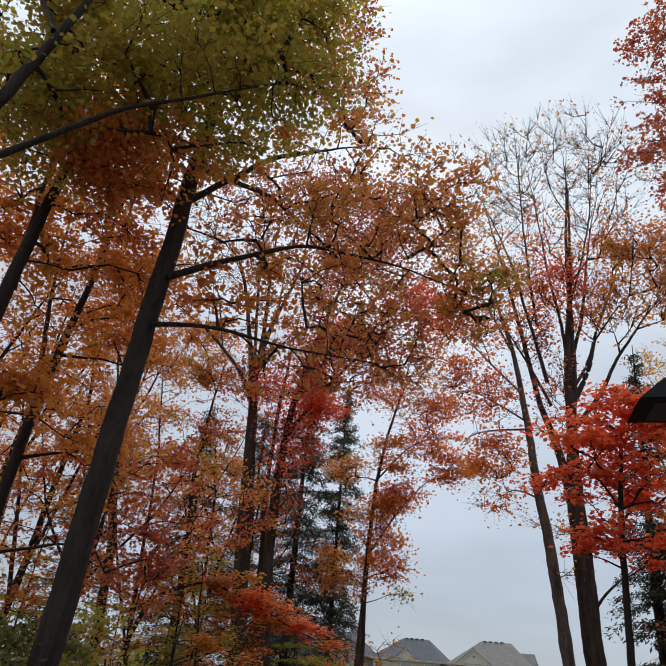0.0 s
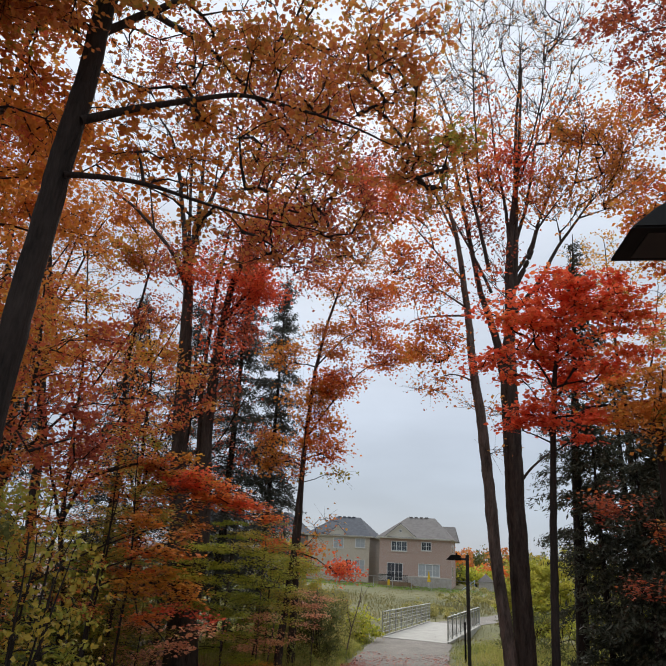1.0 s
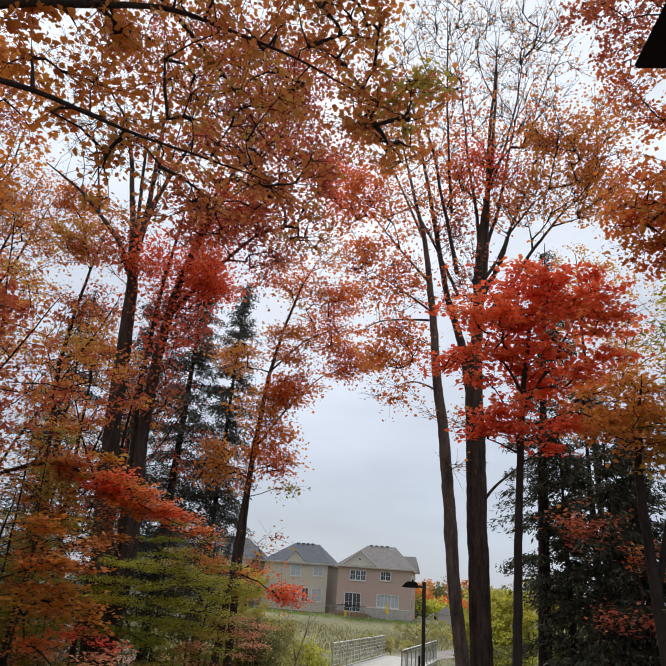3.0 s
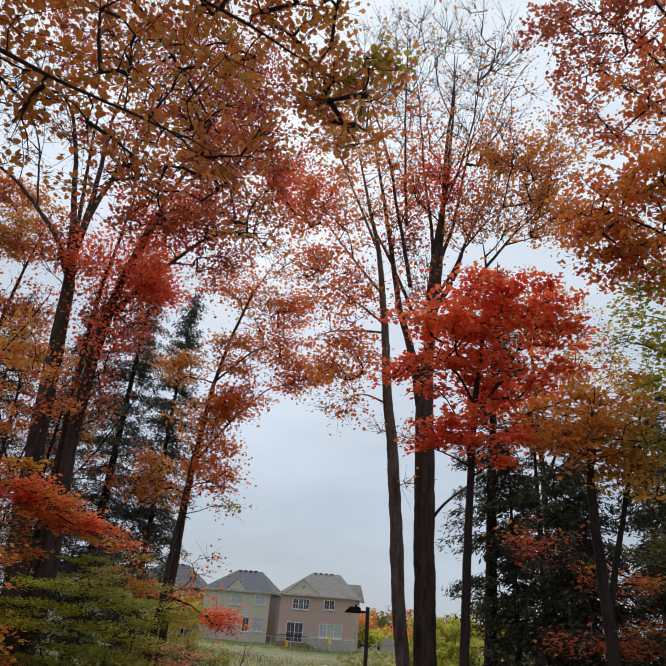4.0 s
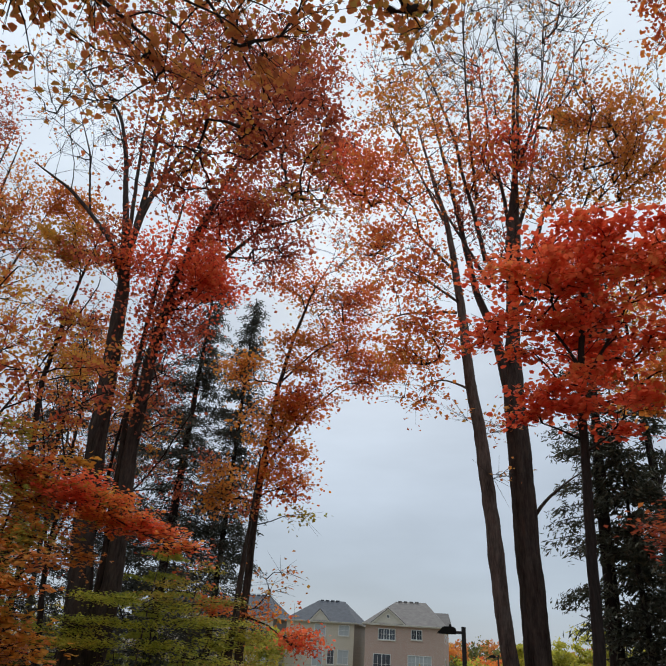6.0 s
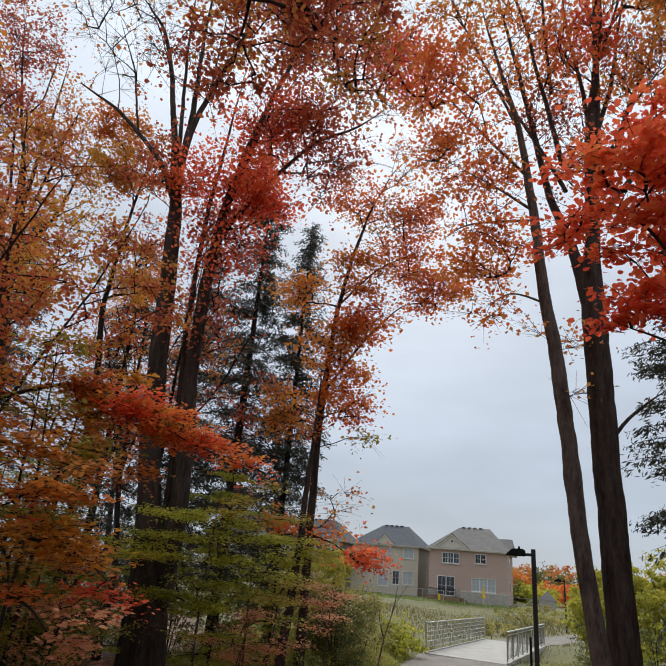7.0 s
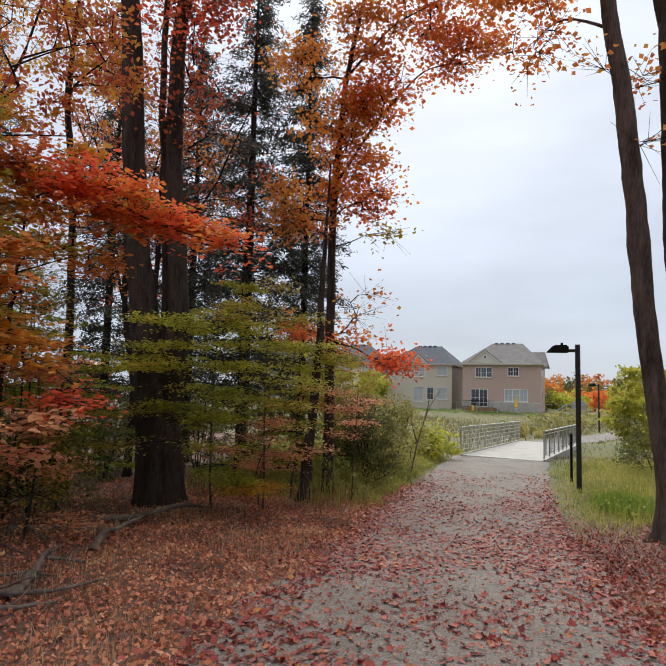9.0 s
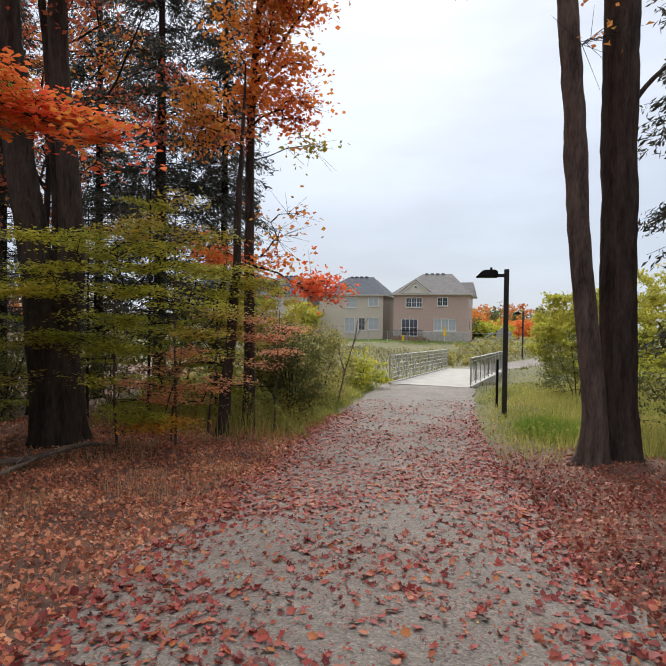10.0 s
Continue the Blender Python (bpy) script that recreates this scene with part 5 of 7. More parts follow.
for k, (x, y, h, r, mat, per) in enumerate(back):
    rs = np.random.RandomState(100 + k)
    lx, ly, bend = rs.uniform(-1.5, 1.5), rs.uniform(-0.6, 0.6), rs.uniform(-0.4, 0.4)
    z = gz(x, y)
    f = rs.uniform(0.3, 0.5)
    grow("maple_tree", {"yellow_orange_leaves": "woodland maple with yellow and orange leaves", "red_orange_leaves": "woodland maple with red and orange leaves", "orange_leaves": "woodland maple with orange leaves", "crimson_leaves": "woodland maple with crimson leaves"}[mat.name],
         [[(x, y, z, r), (x + bend, y, h * f * 0.5, r * 0.85), (x + lx * 0.4, y + ly * 0.4, h * f, r * 0.75), (x + lx * 0.6 - bend, y + ly, h * 0.75, r * 0.4), (x + lx * 1.3, y + ly, h, 0.01)],
          [(x + lx * 0.4, y + ly * 0.4, h * f, r * 0.5), (x + lx * 0.5 - 1.2, y + ly, h * 0.66, r * 0.3), (x + lx * 0.5 - 2.2, y, h * 0.88, 0.01)],
          [(x + lx * 0.4, y + ly * 0.4, h * (f + 0.04), r * 0.45), (x + lx * 0.5 + 1.1, y - ly, h * 0.68, r * 0.28), (x + lx * 0.5 + 2.1, y, h * 0.86, 0.01)]],
         [(x + lx, y, h * 0.84, 1.9, 1.7, h * 0.16, 30, per, mat), (x - 1.3, y, h * 0.7, 1.6, 1.5, h * 0.13, 26, int(per * 1.4), mat), (x + 1.3, y, h * 0.66, 1.6, 1.5, h * 0.13, 26, int(per * 1.4), mat), (x, y - 0.3, h * 0.48, 1.7, 1.5, h * 0.1, 18, int(per * 1.4), mat)],
         120 + k, leaf=0.125, shape=OVAL, twigs=3, sides=12, group="background maples")

# ---------------------------------------------------------------- understorey, left
saplings = [
    (-5.1, 12.6, 5.2, M_REDORANGE, 18, 1.2), (-3.9, 14.0, 5.6, M_OLIVE, 16, 1.0), (-4.9, 15.0, 6.2, M_YELLOW, 18, 1.2), 
    (-5.6, 10.8, 4.4, M_ORANGE, 30, 1.1), (-6.4, 16.0, 6.0, M_ORANGE, 20, 1.3), (-7.0, 12.0, 6.0, M_YELLOW, 24, 1.3)]
for k, (x, y, h, mat, per, w) in enumerate(saplings):
    z = gz(x, y)
    rs = np.random.RandomState(200 + k)
    tiers = [(x + rs.uniform(-0.4, 0.4) * w, y + rs.uniform(-0.4, 0.2) * w, z + h * f, w * (1.15 - 0.6 * f), w * (1.0 - 0.5 * f), 0.13, 9, per, mat) for f in (0.36, 0.5, 0.64, 0.78, 0.93)]
    grow("maple_sapling", {"yellow_orange_leaves": "maple sapling with tiers of yellow-orange leaves", "orange_leaves": "maple sapling with tiers of orange leaves", "red_orange_leaves": "maple sapling with tiers of red and orange leaves", "olive_yellow_leaves": "maple sapling with tiers of olive-yellow leaves", "yellow_green_leaves": "thin sapling with tiers of yellow-green leaves"}[mat.name],
         [[(x, y, z, 0.03), (x + rs.uniform(-0.2, 0.2), y, z + h * 0.5, 0.022), (x + rs.uniform(-0.3, 0.3), y, z + h, 0.005)]], tiers, 220 + k, leaf=0.11, level=0.85, sides=8, flare=0.1, tip=0.004, twigs=3, twig_len=0.3, group="saplings under the maples")
# slim beeches that spread flat tiers of yellow-green leaves
rs_t = np.random.RandomState(9)
for k, (x, y, h, w, mat) in enumerate([(-4.9, 16.4, 3.8, 1.2, M_OLIVE), (-5.4, 15.2, 3.6, 1.4, M_OLIVE), (-5.0, 17.2, 5.4, 1.3, M_OLIVE), (-3.9, 15.4, 2.4, 1.0, M_SALMON),
                                     (-6.2, 13.2, 3.2, 1.2, M_YELLOW)]):
    z = gz(x, y)
    n_t = max(4, int(h / 0.55))
    tiers = []
    for i_t in range(n_t):
        f, a = 0.16 + 0.82 * i_t / (n_t - 1), rs_t.uniform(0, 6.283)
        reach = w * (1.05 - 0.5 * f) * rs_t.uniform(0.6, 1.1)
        for off in (0, 2.6):
            ex, ey = math.cos(a + off), math.sin(a + off)
            tiers.append((x + ex * reach * 0.55, y + ey * reach * 0.45, z + h * f + rs_t.uniform(-0.06, 0.06), reach * 0.55, reach * 0.45, 0.05, 3, 84, mat))
    grow("beech_sapling", "slim beech sapling with flat tiers of salmon-orange leaves" if mat in (M_SALMON, M_YELLOW) else "slim beech sapling with flat tiers of yellow-green leaves", [[(x, y, z, 0.018), (x + rs_t.uniform(-0.2, 0.2), y, z + h * 0.5, 0.012), (x + rs_t.uniform(-0.2, 0.2), y, z + h * 1.05, 0.004)]],
         tiers, 250 + k, leaf=0.078, shape=OVAL, clump=0.36, level=0.75, sides=8, flare=0.1, tip=0.004, twigs=3, twig_len=0.32, category="tree", group="beech saplings")
# thin saplings beside the big maple: wide flat tiers with the light between them
for k, (lab, stem, tiers) in enumerate(([("slim beech sapling with flat tiers of yellow-green leaves", [(-2.3, 18.6, gz(-2.3, 18.6), 0.024), (-2.35, 18.5, 2.0, 0.018), (-2.2, 18.3, 4.2, 0.008)],
        ([(-2.93, 17.6, 3.46, 0.60, 0.48, 0.045, 5, 80, M_GREEN), (-2.75, 18.2, 3.45, 0.42, 0.34, 0.045, 4, 80, M_GREEN), (-2.65, 17.6, 2.69, 0.79, 0.63, 0.045, 8, 80, M_GREEN), (-3.83, 18.2, 2.83, 0.56, 0.45, 0.045, 5, 80, M_GREEN), (-3.75, 17.8, 2.60, 0.47, 0.38, 0.045, 4, 80, M_GREEN), (-3.92, 18.0, 1.85, 0.48, 0.38, 0.045, 4, 80, M_OLIVE), (-3.00, 18.1, 1.98, 0.56, 0.45, 0.045, 5, 80, M_GREEN), (-2.03, 17.9, 2.72, 0.54, 0.43, 0.045, 5, 80, M_GREEN), (-2.14, 17.7, 1.81, 0.46, 0.37, 0.045, 4, 80, M_GREEN), (-2.13, 17.6, 1.35, 0.40, 0.32, 0.045, 3, 80, M_GREEN)]
    + [(-2.34, 17.5, 2.30, 0.33, 0.30, 0.045, 3, 80, M_GREEN), (-1.84, 18.1, 3.43, 0.42, 0.34, 0.045, 4, 80, M_GREEN), (-1.80, 17.8, 3.06, 0.40, 0.32, 0.045, 3, 80, M_GREEN), (-3.64, 17.5, 1.34, 0.40, 0.32, 0.045, 3, 80, M_OLIVE), (-3.48, 18.2, 3.05, 0.49, 0.39, 0.045, 4, 80, M_GREEN), (-2.01, 17.6, 3.55, 0.27, 0.30, 0.045, 3, 80, M_OLIVE), (-1.99, 17.8, 2.25, 0.34, 0.30, 0.045, 3, 80, M_GREEN), (-2.30, 17.7, 3.03, 0.33, 0.30, 0.045, 3, 80, M_GREEN)]))]
    + [("slim beech sapling with tiers of green and olive leaves", [(-1.4, 18.9, gz(-1.4, 18.9), 0.022), (-1.38, 18.8, 2.2, 0.016), (-1.3, 18.6, 4.6, 0.006)],
        ([(-1.55, 17.9, 2.67, 0.68, 0.54, 0.045, 6, 80, M_GREEN), (-1.51, 18.5, 2.06, 0.58, 0.46, 0.045, 5, 80, M_GREEN), (-0.78, 17.9, 1.74, 0.40, 0.32, 0.045, 3, 80, M_GREEN), (-1.55, 18.5, 3.85, 0.50, 0.40, 0.045, 4, 80, M_OLIVE), (-0.87, 18.1, 3.53, 0.48, 0.38, 0.045, 4, 80, M_OLIVE), (-1.33, 18.3, 3.12, 0.49, 0.39, 0.045, 4, 80, M_GREEN), (-1.21, 18.4, 2.50, 0.50, 0.40, 0.045, 4, 80, M_GREEN), (-1.46, 18.2, 0.59, 0.42, 0.34, 0.045, 4, 80, M_YELLOW), (-1.55, 18.0, 0.75, 0.42, 0.34, 0.045, 4, 80, M_GREEN), (-1.74, 17.9, 1.92, 0.34, 0.30, 0.045, 3, 80, M_GREEN)]
    + [(-0.65, 17.8, 2.89, 0.40, 0.32, 0.045, 3, 80, M_GREEN), (-1.38, 18.4, 4.19, 0.42, 0.34, 0.045, 4, 80, M_OLIVE), (-0.57, 18.1, 2.37, 0.35, 0.30, 0.045, 3, 80, M_OLIVE), (-0.84, 17.8, 2.08, 0.34, 0.30, 0.045, 3, 80, M_OLIVE), (-1.61, 18.5, 3.35, 0.43, 0.34, 0.045, 4, 80, M_GREEN)]))]
    + [("low beech sapling with tiers of salmon-orange leaves", [(-1.6, 19.3, gz(-1.6, 19.3), 0.02), (-1.5, 19.2, 1.0, 0.014), (-1.3, 19.1, 2.2, 0.005)],
        [(-1.63, 18.7, 1.39, 0.37, 0.30, 0.045, 3, 80, M_SALMON), (-1.19, 19.3, 1.60, 0.36, 0.30, 0.045, 3, 80, M_SALMON), (-0.52, 18.7, 1.28, 0.37, 0.30, 0.045, 3, 80, M_SALMON), (-1.40, 19.3, 0.81, 0.47, 0.38, 0.045, 4, 80, M_SALMON),
         (-1.61, 18.9, 1.08, 0.38, 0.30, 0.045, 3, 80, M_SALMON), (-1.05, 19.1, 1.08, 0.31, 0.30, 0.045, 3, 80, M_SALMON), (-2.08, 19.2, 1.11, 0.31, 0.30, 0.045, 3, 80, M_SALMON), (-1.57, 19.0, 1.68, 0.30, 0.30, 0.045, 3, 80, M_SALMON)])]
    + [("slim beech sapling with tiers of bright yellow-green leaves", [(-1.2, 20.6, gz(-1.2, 20.6), 0.025), (-1.0, 20.5, 2.0, 0.018), (-0.6, 20.4, 3.6, 0.006)],
        [(-0.65, 20.0, 3.24, 0.66, 0.53, 0.045, 6, 80, M_GREEN), (-0.23, 20.6, 3.09, 0.61, 0.49, 0.045, 5, 80, M_GREEN), (-0.80, 20.0, 2.78, 0.49, 0.39, 0.045, 4, 80, M_GREEN), (-0.48, 20.6, 2.95, 0.52, 0.42, 0.045, 4, 80, M_GREEN),
         (-1.19, 20.2, 3.24, 0.42, 0.34, 0.045, 4, 80, M_OLIVE)])]
    + [("low beech sapling with tiers of salmon-orange leaves", [(0.1, 20.9, gz(0.1, 20.9), 0.02), (0.15, 20.8, 1.2, 0.014), (0.2, 20.7, 2.5, 0.005)],
        [(0.10, 20.3, 1.94, 0.42, 0.34, 0.045, 4, 80, M_SALMON), (0.31, 20.9, 1.58, 0.36, 0.30, 0.045, 3, 80, M_SALMON), (0.03, 20.3, 1.42, 0.34, 0.30, 0.045, 3, 80, M_SALMON), (0.38, 20.9, 2.11, 0.27, 0.30, 0.045, 3, 80, M_SALMON),
         (-0.19, 20.5, 2.27, 0.34, 0.30, 0.045, 3, 80, M_SALMON)])])):
    grow("beech_sapling", lab, [stem], tiers, 280 + k, bark=M_BARKGREY, leaf=0.085, shape=OVAL, clump=0.42, level=0.8, sides=8, flare=0.1, tip=0.004, twigs=4, twig_len=0.36, tier=0.93, group="beech saplings")
# two taller saplings with bright yellow-orange sprays
grow("maple_sapling", "slim maple sapling with bright yellow-orange leaves", [
    [(-4.3, 13.0, gz(-4.3, 13.0), 0.04), (-4.2, 13.0, 2.4, 0.03), (-4.0, 12.9, 4.4, 0.008)]],
    [(-3.5, 12.9, 3.8, 0.36, 0.38, 0.19, 8, 28, M_ORANGE), (-2.9, 12.6, 3.3, 0.33, 0.35, 0.17, 9, 29, M_ORANGE), (-3.3, 12.9, 2.7, 0.34, 0.36, 0.21, 10, 31, M_YELLOW), (-2.8, 12.9, 2.8, 0.34, 0.36, 0.16, 10, 31, M_YELLOW), (-2.4, 12.9, 2.6, 0.23, 0.24, 0.11, 6, 29, M_YELLOW), (-3.5, 12.8, 3.1, 0.25, 0.26, 0.16, 6, 27, M_FLAME)]
    + [(-2.8, 12.9, 3.6, 0.25, 0.26, 0.17, 5, 24, M_BROWN), (-2.1, 12.6, 2.0, 0.24, 0.25, 0.05, 4, 28, M_SALMON), (-2.5, 12.9, 1.7, 0.18, 0.19, 0.04, 3, 27, M_SALMON), (-2.0, 12.9, 2.2, 0.14, 0.15, 0.07, 3, 28, M_RED), (-3.2, 12.9, 2.1, 0.25, 0.26, 0.08, 5, 28, M_FLAME)], 236, leaf=0.098, shape=MAPLE, level=0.8, sides=8, flare=0.1, tip=0.004, twigs=4, twig_len=0.36, tier=0.75, group="saplings under the maples")
grow("maple_sapling", "slim maple sapling with tiers of yellow and olive leaves", [
    [(-4.6, 15.6, gz(-4.6, 15.6), 0.045), (-4.5, 15.6, 3.0, 0.03), (-4.2, 15.5, 5.6, 0.008)]],
    [(-4.4, 15.5, 5.4, 0.77, 0.81, 0.27, 10, 31, M_YELLOW), (-3.4, 15.2, 5.2, 0.66, 0.69, 0.28, 9, 31, M_YELLOW), (-5.0, 15.5, 4.7, 0.65, 0.68, 0.33, 9, 29, M_ORANGE), (-2.8, 15.5, 4.8, 0.58, 0.61, 0.24, 7, 29, M_OLIVE), (-5.9, 15.5, 5.0, 0.56, 0.59, 0.38, 9, 28, M_FLAME), (-3.9, 15.4, 4.3, 0.56, 0.59, 0.18, 6, 29, M_OLIVE)], 237, leaf=0.105, shape=MAPLE, level=0.8, sides=8, flare=0.1, tip=0.004, twigs=4, twig_len=0.4, tier=0.75, group="saplings under the maples")
# one long red bough reaching in front of the big maple
grow("maple_sapling", "leaning maple sapling with a long bough of bright red-orange leaves", [
    [(-6.4, 14.3, gz(-6.4, 14.2), 0.06), (-6.0, 14.3, 2.4, 0.05), (-5.3, 14.5, 4.8, 0.04), (-4.0, 14.7, 5.25, 0.03), (-2.8, 14.8, 4.8, 0.018), (-1.8, 14.8, 4.35, 0.01), (-0.95, 14.8, 4.1, 0.004)],
    [(-5.9, 14.35, 2.6, 0.03), (-5.0, 14.6, 3.2, 0.02), (-3.9, 14.7, 3.7, 0.012), (-2.9, 14.8, 4.0, 0.004)]],
    ([(-4.04, 14.8, 5.18, 0.34, 0.40, 0.26, 9, 42, M_ORANGE), (-3.55, 14.9, 5.04, 0.40, 0.45, 0.29, 14, 42, M_FLAME), (-2.87, 14.7, 4.79, 0.40, 0.45, 0.26, 14, 42, M_RED), (-2.48, 14.8, 4.65, 0.34, 0.40, 0.26, 12, 42, M_FLAME), (-2.16, 15.0, 4.54, 0.31, 0.38, 0.22, 11, 42, M_FLAME), (-1.75, 15.0, 4.40, 0.29, 0.35, 0.16, 8, 42, M_RED), (-1.21, 14.6, 4.15, 0.26, 0.33, 0.10, 5, 42, M_FLAME), (-0.94, 14.6, 4.08, 0.17, 0.25, 0.06, 3, 42, M_RED), (-2.75, 14.5, 4.34, 0.31, 0.38, 0.11, 4, 42, M_FLAME), (-3.76, 14.8, 4.66, 0.34, 0.40, 0.23, 8, 42, M_YELLOW)]
    + [(-3.80, 14.5, 4.13, 0.29, 0.35, 0.23, 6, 42, M_FLAME), (-3.24, 14.8, 4.04, 0.34, 0.40, 0.11, 4, 42, M_ORANGE), (-2.77, 14.9, 3.90, 0.29, 0.35, 0.11, 3, 42, M_ORANGE), (-3.83, 14.7, 3.47, 0.29, 0.35, 0.23, 5, 42, M_FLAME), (-4.02, 14.9, 2.77, 0.40, 0.45, 0.34, 9, 42, M_ORANGE), (-3.65, 14.9, 1.75, 0.34, 0.40, 0.08, 3, 42, M_SALMON), (-2.88, 14.5, 2.20, 0.23, 0.30, 0.11, 3, 42, M_RED)]), 231, leaf=0.08, level=0.8, sides=8, flare=0.1, tip=0.0045, twigs=5, twig_len=0.36, tier=0.75, shape=MAPLE)
small_conifers = [(-2.7, 21.6, 5.4, 1.6), (-5.4, 14.2, 2.4, 1.6), (-6.8, 15.8, 3.4, 2.0), (-5.0, 18.0, 3.0, 1.4), (-6.2, 18.4, 4.2, 1.8), (-5.6, 16.6, 3.4, 1.7), (-6.5, 14.4, 3.0, 1.9), (-7.6, 17.0, 4.0, 2.2), (-1.4, 22.5, 4.6, 1.6), (-4.4, 22.5, 5.0, 2.0), (-7.0, 20.0, 4.4, 2.0),
                  (-4.3, 11.2, 2.6, 1.5), (-5.6, 9.6, 3.0, 1.7), (-5.6, 19.0, 4.0, 1.8), (-9.5, 18.5, 5.0, 2.4), (-12.0, 20.5, 6.0, 2.8), (-10.5, 24.0, 6.0, 2.8), (-14.5, 23.0, 6.5, 3.0)]
for k, (x, y, h, r) in enumerate(small_conifers):
    conifer("hemlock_sapling", "young hemlock with flat green sprays under the maples", x, y, h, r, 60 + k, first=0.5, mat=M_HEMLOCK, trunk=0.035, density=0.8, dead=False, size=0.13, group="young hemlocks", cone=0.22, step=(0.42, 0.75), boughs=(3, 6), flat=0.3)

# ---------------------------------------------------------------- shrubs by the bridge and at the right
for k, (x, y, rx, ry, h, n_, per, mat, lab) in enumerate(([(-0.1, 24.4, 0.95, 1.2, 2.5, 100, 90, M_DRYBUSH, "dense olive and straw bush beside the path"), (0.9, 26.6, 1.0, 1.3, 2.3, 120, 90, M_DRYBUSH, "dull green bush beside the bridge"), (-0.5, 24.8, 1.2, 1.4, 3.5, 110, 80, M_OLIVE, "olive and yellow bush beside the path"), (0.35, 22.9, 0.7, 0.7, 2.3, 70, 90, M_SHRUB, "dense dark green bush by the slim maple"), (2.3, 30.2, 0.7, 0.9, 1.2, 40, 50, M_GREEN, "yellow-green bush at the bridge's end"), (-2.6, 23.4, 1.5, 1.2, 2.8, 70, 80, M_SHRUB, "dense dark green bush beside the path"), (-0.4, 28.5, 1.3, 1.3, 2.4, 50, 50, M_WILLOW, "yellow-green bush by the meadow"), (-5.2, 17.6, 1.2, 1.0, 1.9, 44, 60, M_SHRUB, "dark green bush in the woods"), (-6.8, 17.6, 1.4, 1.0, 2.1, 44, 60, M_SHRUB, "dark green bush in the woods"), (-4.4, 6.9, 1.3, 1.0, 3.2, 70, 70, M_SHRUB, "dark green bush under the near maple"), (-3.2, 7.6, 0.8, 0.8, 3.2, 50, 60, M_OLIVE, "olive green bush under the near maple"), (14.5, 60.0, 3.0, 2.0, 1.5, 50, 60, M_DRYBUSH, "low olive scrub in the meadow")]
    + [(18.5, 66.0, 3.0, 2.0, 1.6, 50, 60, M_DRYBUSH, "low olive scrub in the meadow"), (8.5, 47.0, 2.2, 1.6, 0.9, 40, 50, M_DRYBUSH, "low olive scrub in the meadow"), (11.7, 34.0, 1.8, 2.0, 4.0, 260, 100, M_WILLOW, "yellow-green willow bush by the meadow path"), (8.9, 27.0, 1.3, 1.3, 2.2, 50, 60, M_SHRUB, "dull green bush behind the street lamp"), (10.9, 28.5, 1.6, 1.6, 3.0, 60, 60, M_GREEN, "yellow-green bush behind the street lamp"), (13.9, 33.0, 2.2, 2.0, 4.6, 200, 100, M_WILLOW, "yellow-green willow bush by the meadow path"), (8.4, 20.0, 1.3, 1.3, 2.0, 50, 55, M_SHRUB, "dark bush at the woodland edge"), (10.4, 21.5, 1.7, 1.6, 2.8, 60, 55, M_GREEN, "yellow-green bush at the woodland edge"), (12.8, 24.5, 2.0, 2.0, 3.2, 60, 55, M_SHRUB, "dark bush at the woodland edge"), (8.6, 14.4, 1.3, 1.3, 2.6, 50, 60, M_NEEDLE, "dark bush under the hemlocks"), (9.8, 12.2, 1.5, 1.3, 3.0, 50, 60, M_NEEDLE, "dark bush under the hemlocks"), (10.4, 17.2, 1.8, 1.3, 3.4, 60, 60, M_NEEDLE, "dark bush under the hemlocks")]
    + [(13.0, 15.0, 1.8, 1.5, 3.6, 50, 60, M_NEEDLE, "dark bush under the hemlocks"), (12.4, 19.6, 2.0, 1.5, 3.6, 50, 60, M_NEEDLE, "dark bush under the hemlocks"), (-14.0, 16.5, 2.4, 1.6, 3.4, 50, 60, M_NEEDLE, "dark evergreen bush in the woods"), (-9.8, 21.0, 2.4, 1.6, 3.0, 50, 60, M_NEEDLE, "dark evergreen bush in the woods"), (-17.0, 21.5, 3.0, 2.0, 4.0, 50, 60, M_NEEDLE, "dark evergreen bush in the woods"), (-7.0, 28.0, 2.4, 1.6, 3.2, 50, 60, M_NEEDLE, "dark evergreen bush in the woods"), (-12.0, 29.0, 3.0, 2.0, 4.2, 50, 60, M_NEEDLE, "dark evergreen bush in the woods"), (11.2, 13.0, 1.8, 1.6, 2.6, 50, 55, M_SHRUB, "dark bush under the hemlocks"), (-7.2, 24.2, 1.5, 1.2, 2.4, 60, 70, M_SHRUB, "dark bush in the woods"), (-6.3, 22.2, 1.2, 1.0, 1.7, 50, 70, M_SHRUB, "dark bush in the woods"), (-9.6, 27.0, 2.2, 1.6, 2.8, 60, 70, M_NEEDLE, "dark evergreen bush in the woods"), (-4.6, 24.6, 1.3, 1.2, 2.0, 50, 70, M_SHRUB, "dark bush in the woods")]
    + [(-8.5, 20.2, 2.0, 1.6, 2.4, 50, 55, M_SHRUB, "dark bush in the woods"), (-11.5, 18.5, 2.2, 1.6, 2.6, 50, 55, M_OLIVE, "olive bush in the woods"), (-8.6, 12.6, 1.6, 1.4, 2.2, 44, 55, M_OLIVE, "olive bush in the woods"), (-5.8, 25.5, 2.0, 1.6, 2.4, 50, 50, M_SHRUB, "dark bush in the woods"), (-13.5, 24.0, 2.5, 1.8, 3.0, 50, 50, M_SHRUB, "dark bush in the woods")])):
    shrub("bush", lab, x, y, rx, ry, h, n_, per, mat, 300 + k, leaf=0.165 if y > 30 else 0.095)

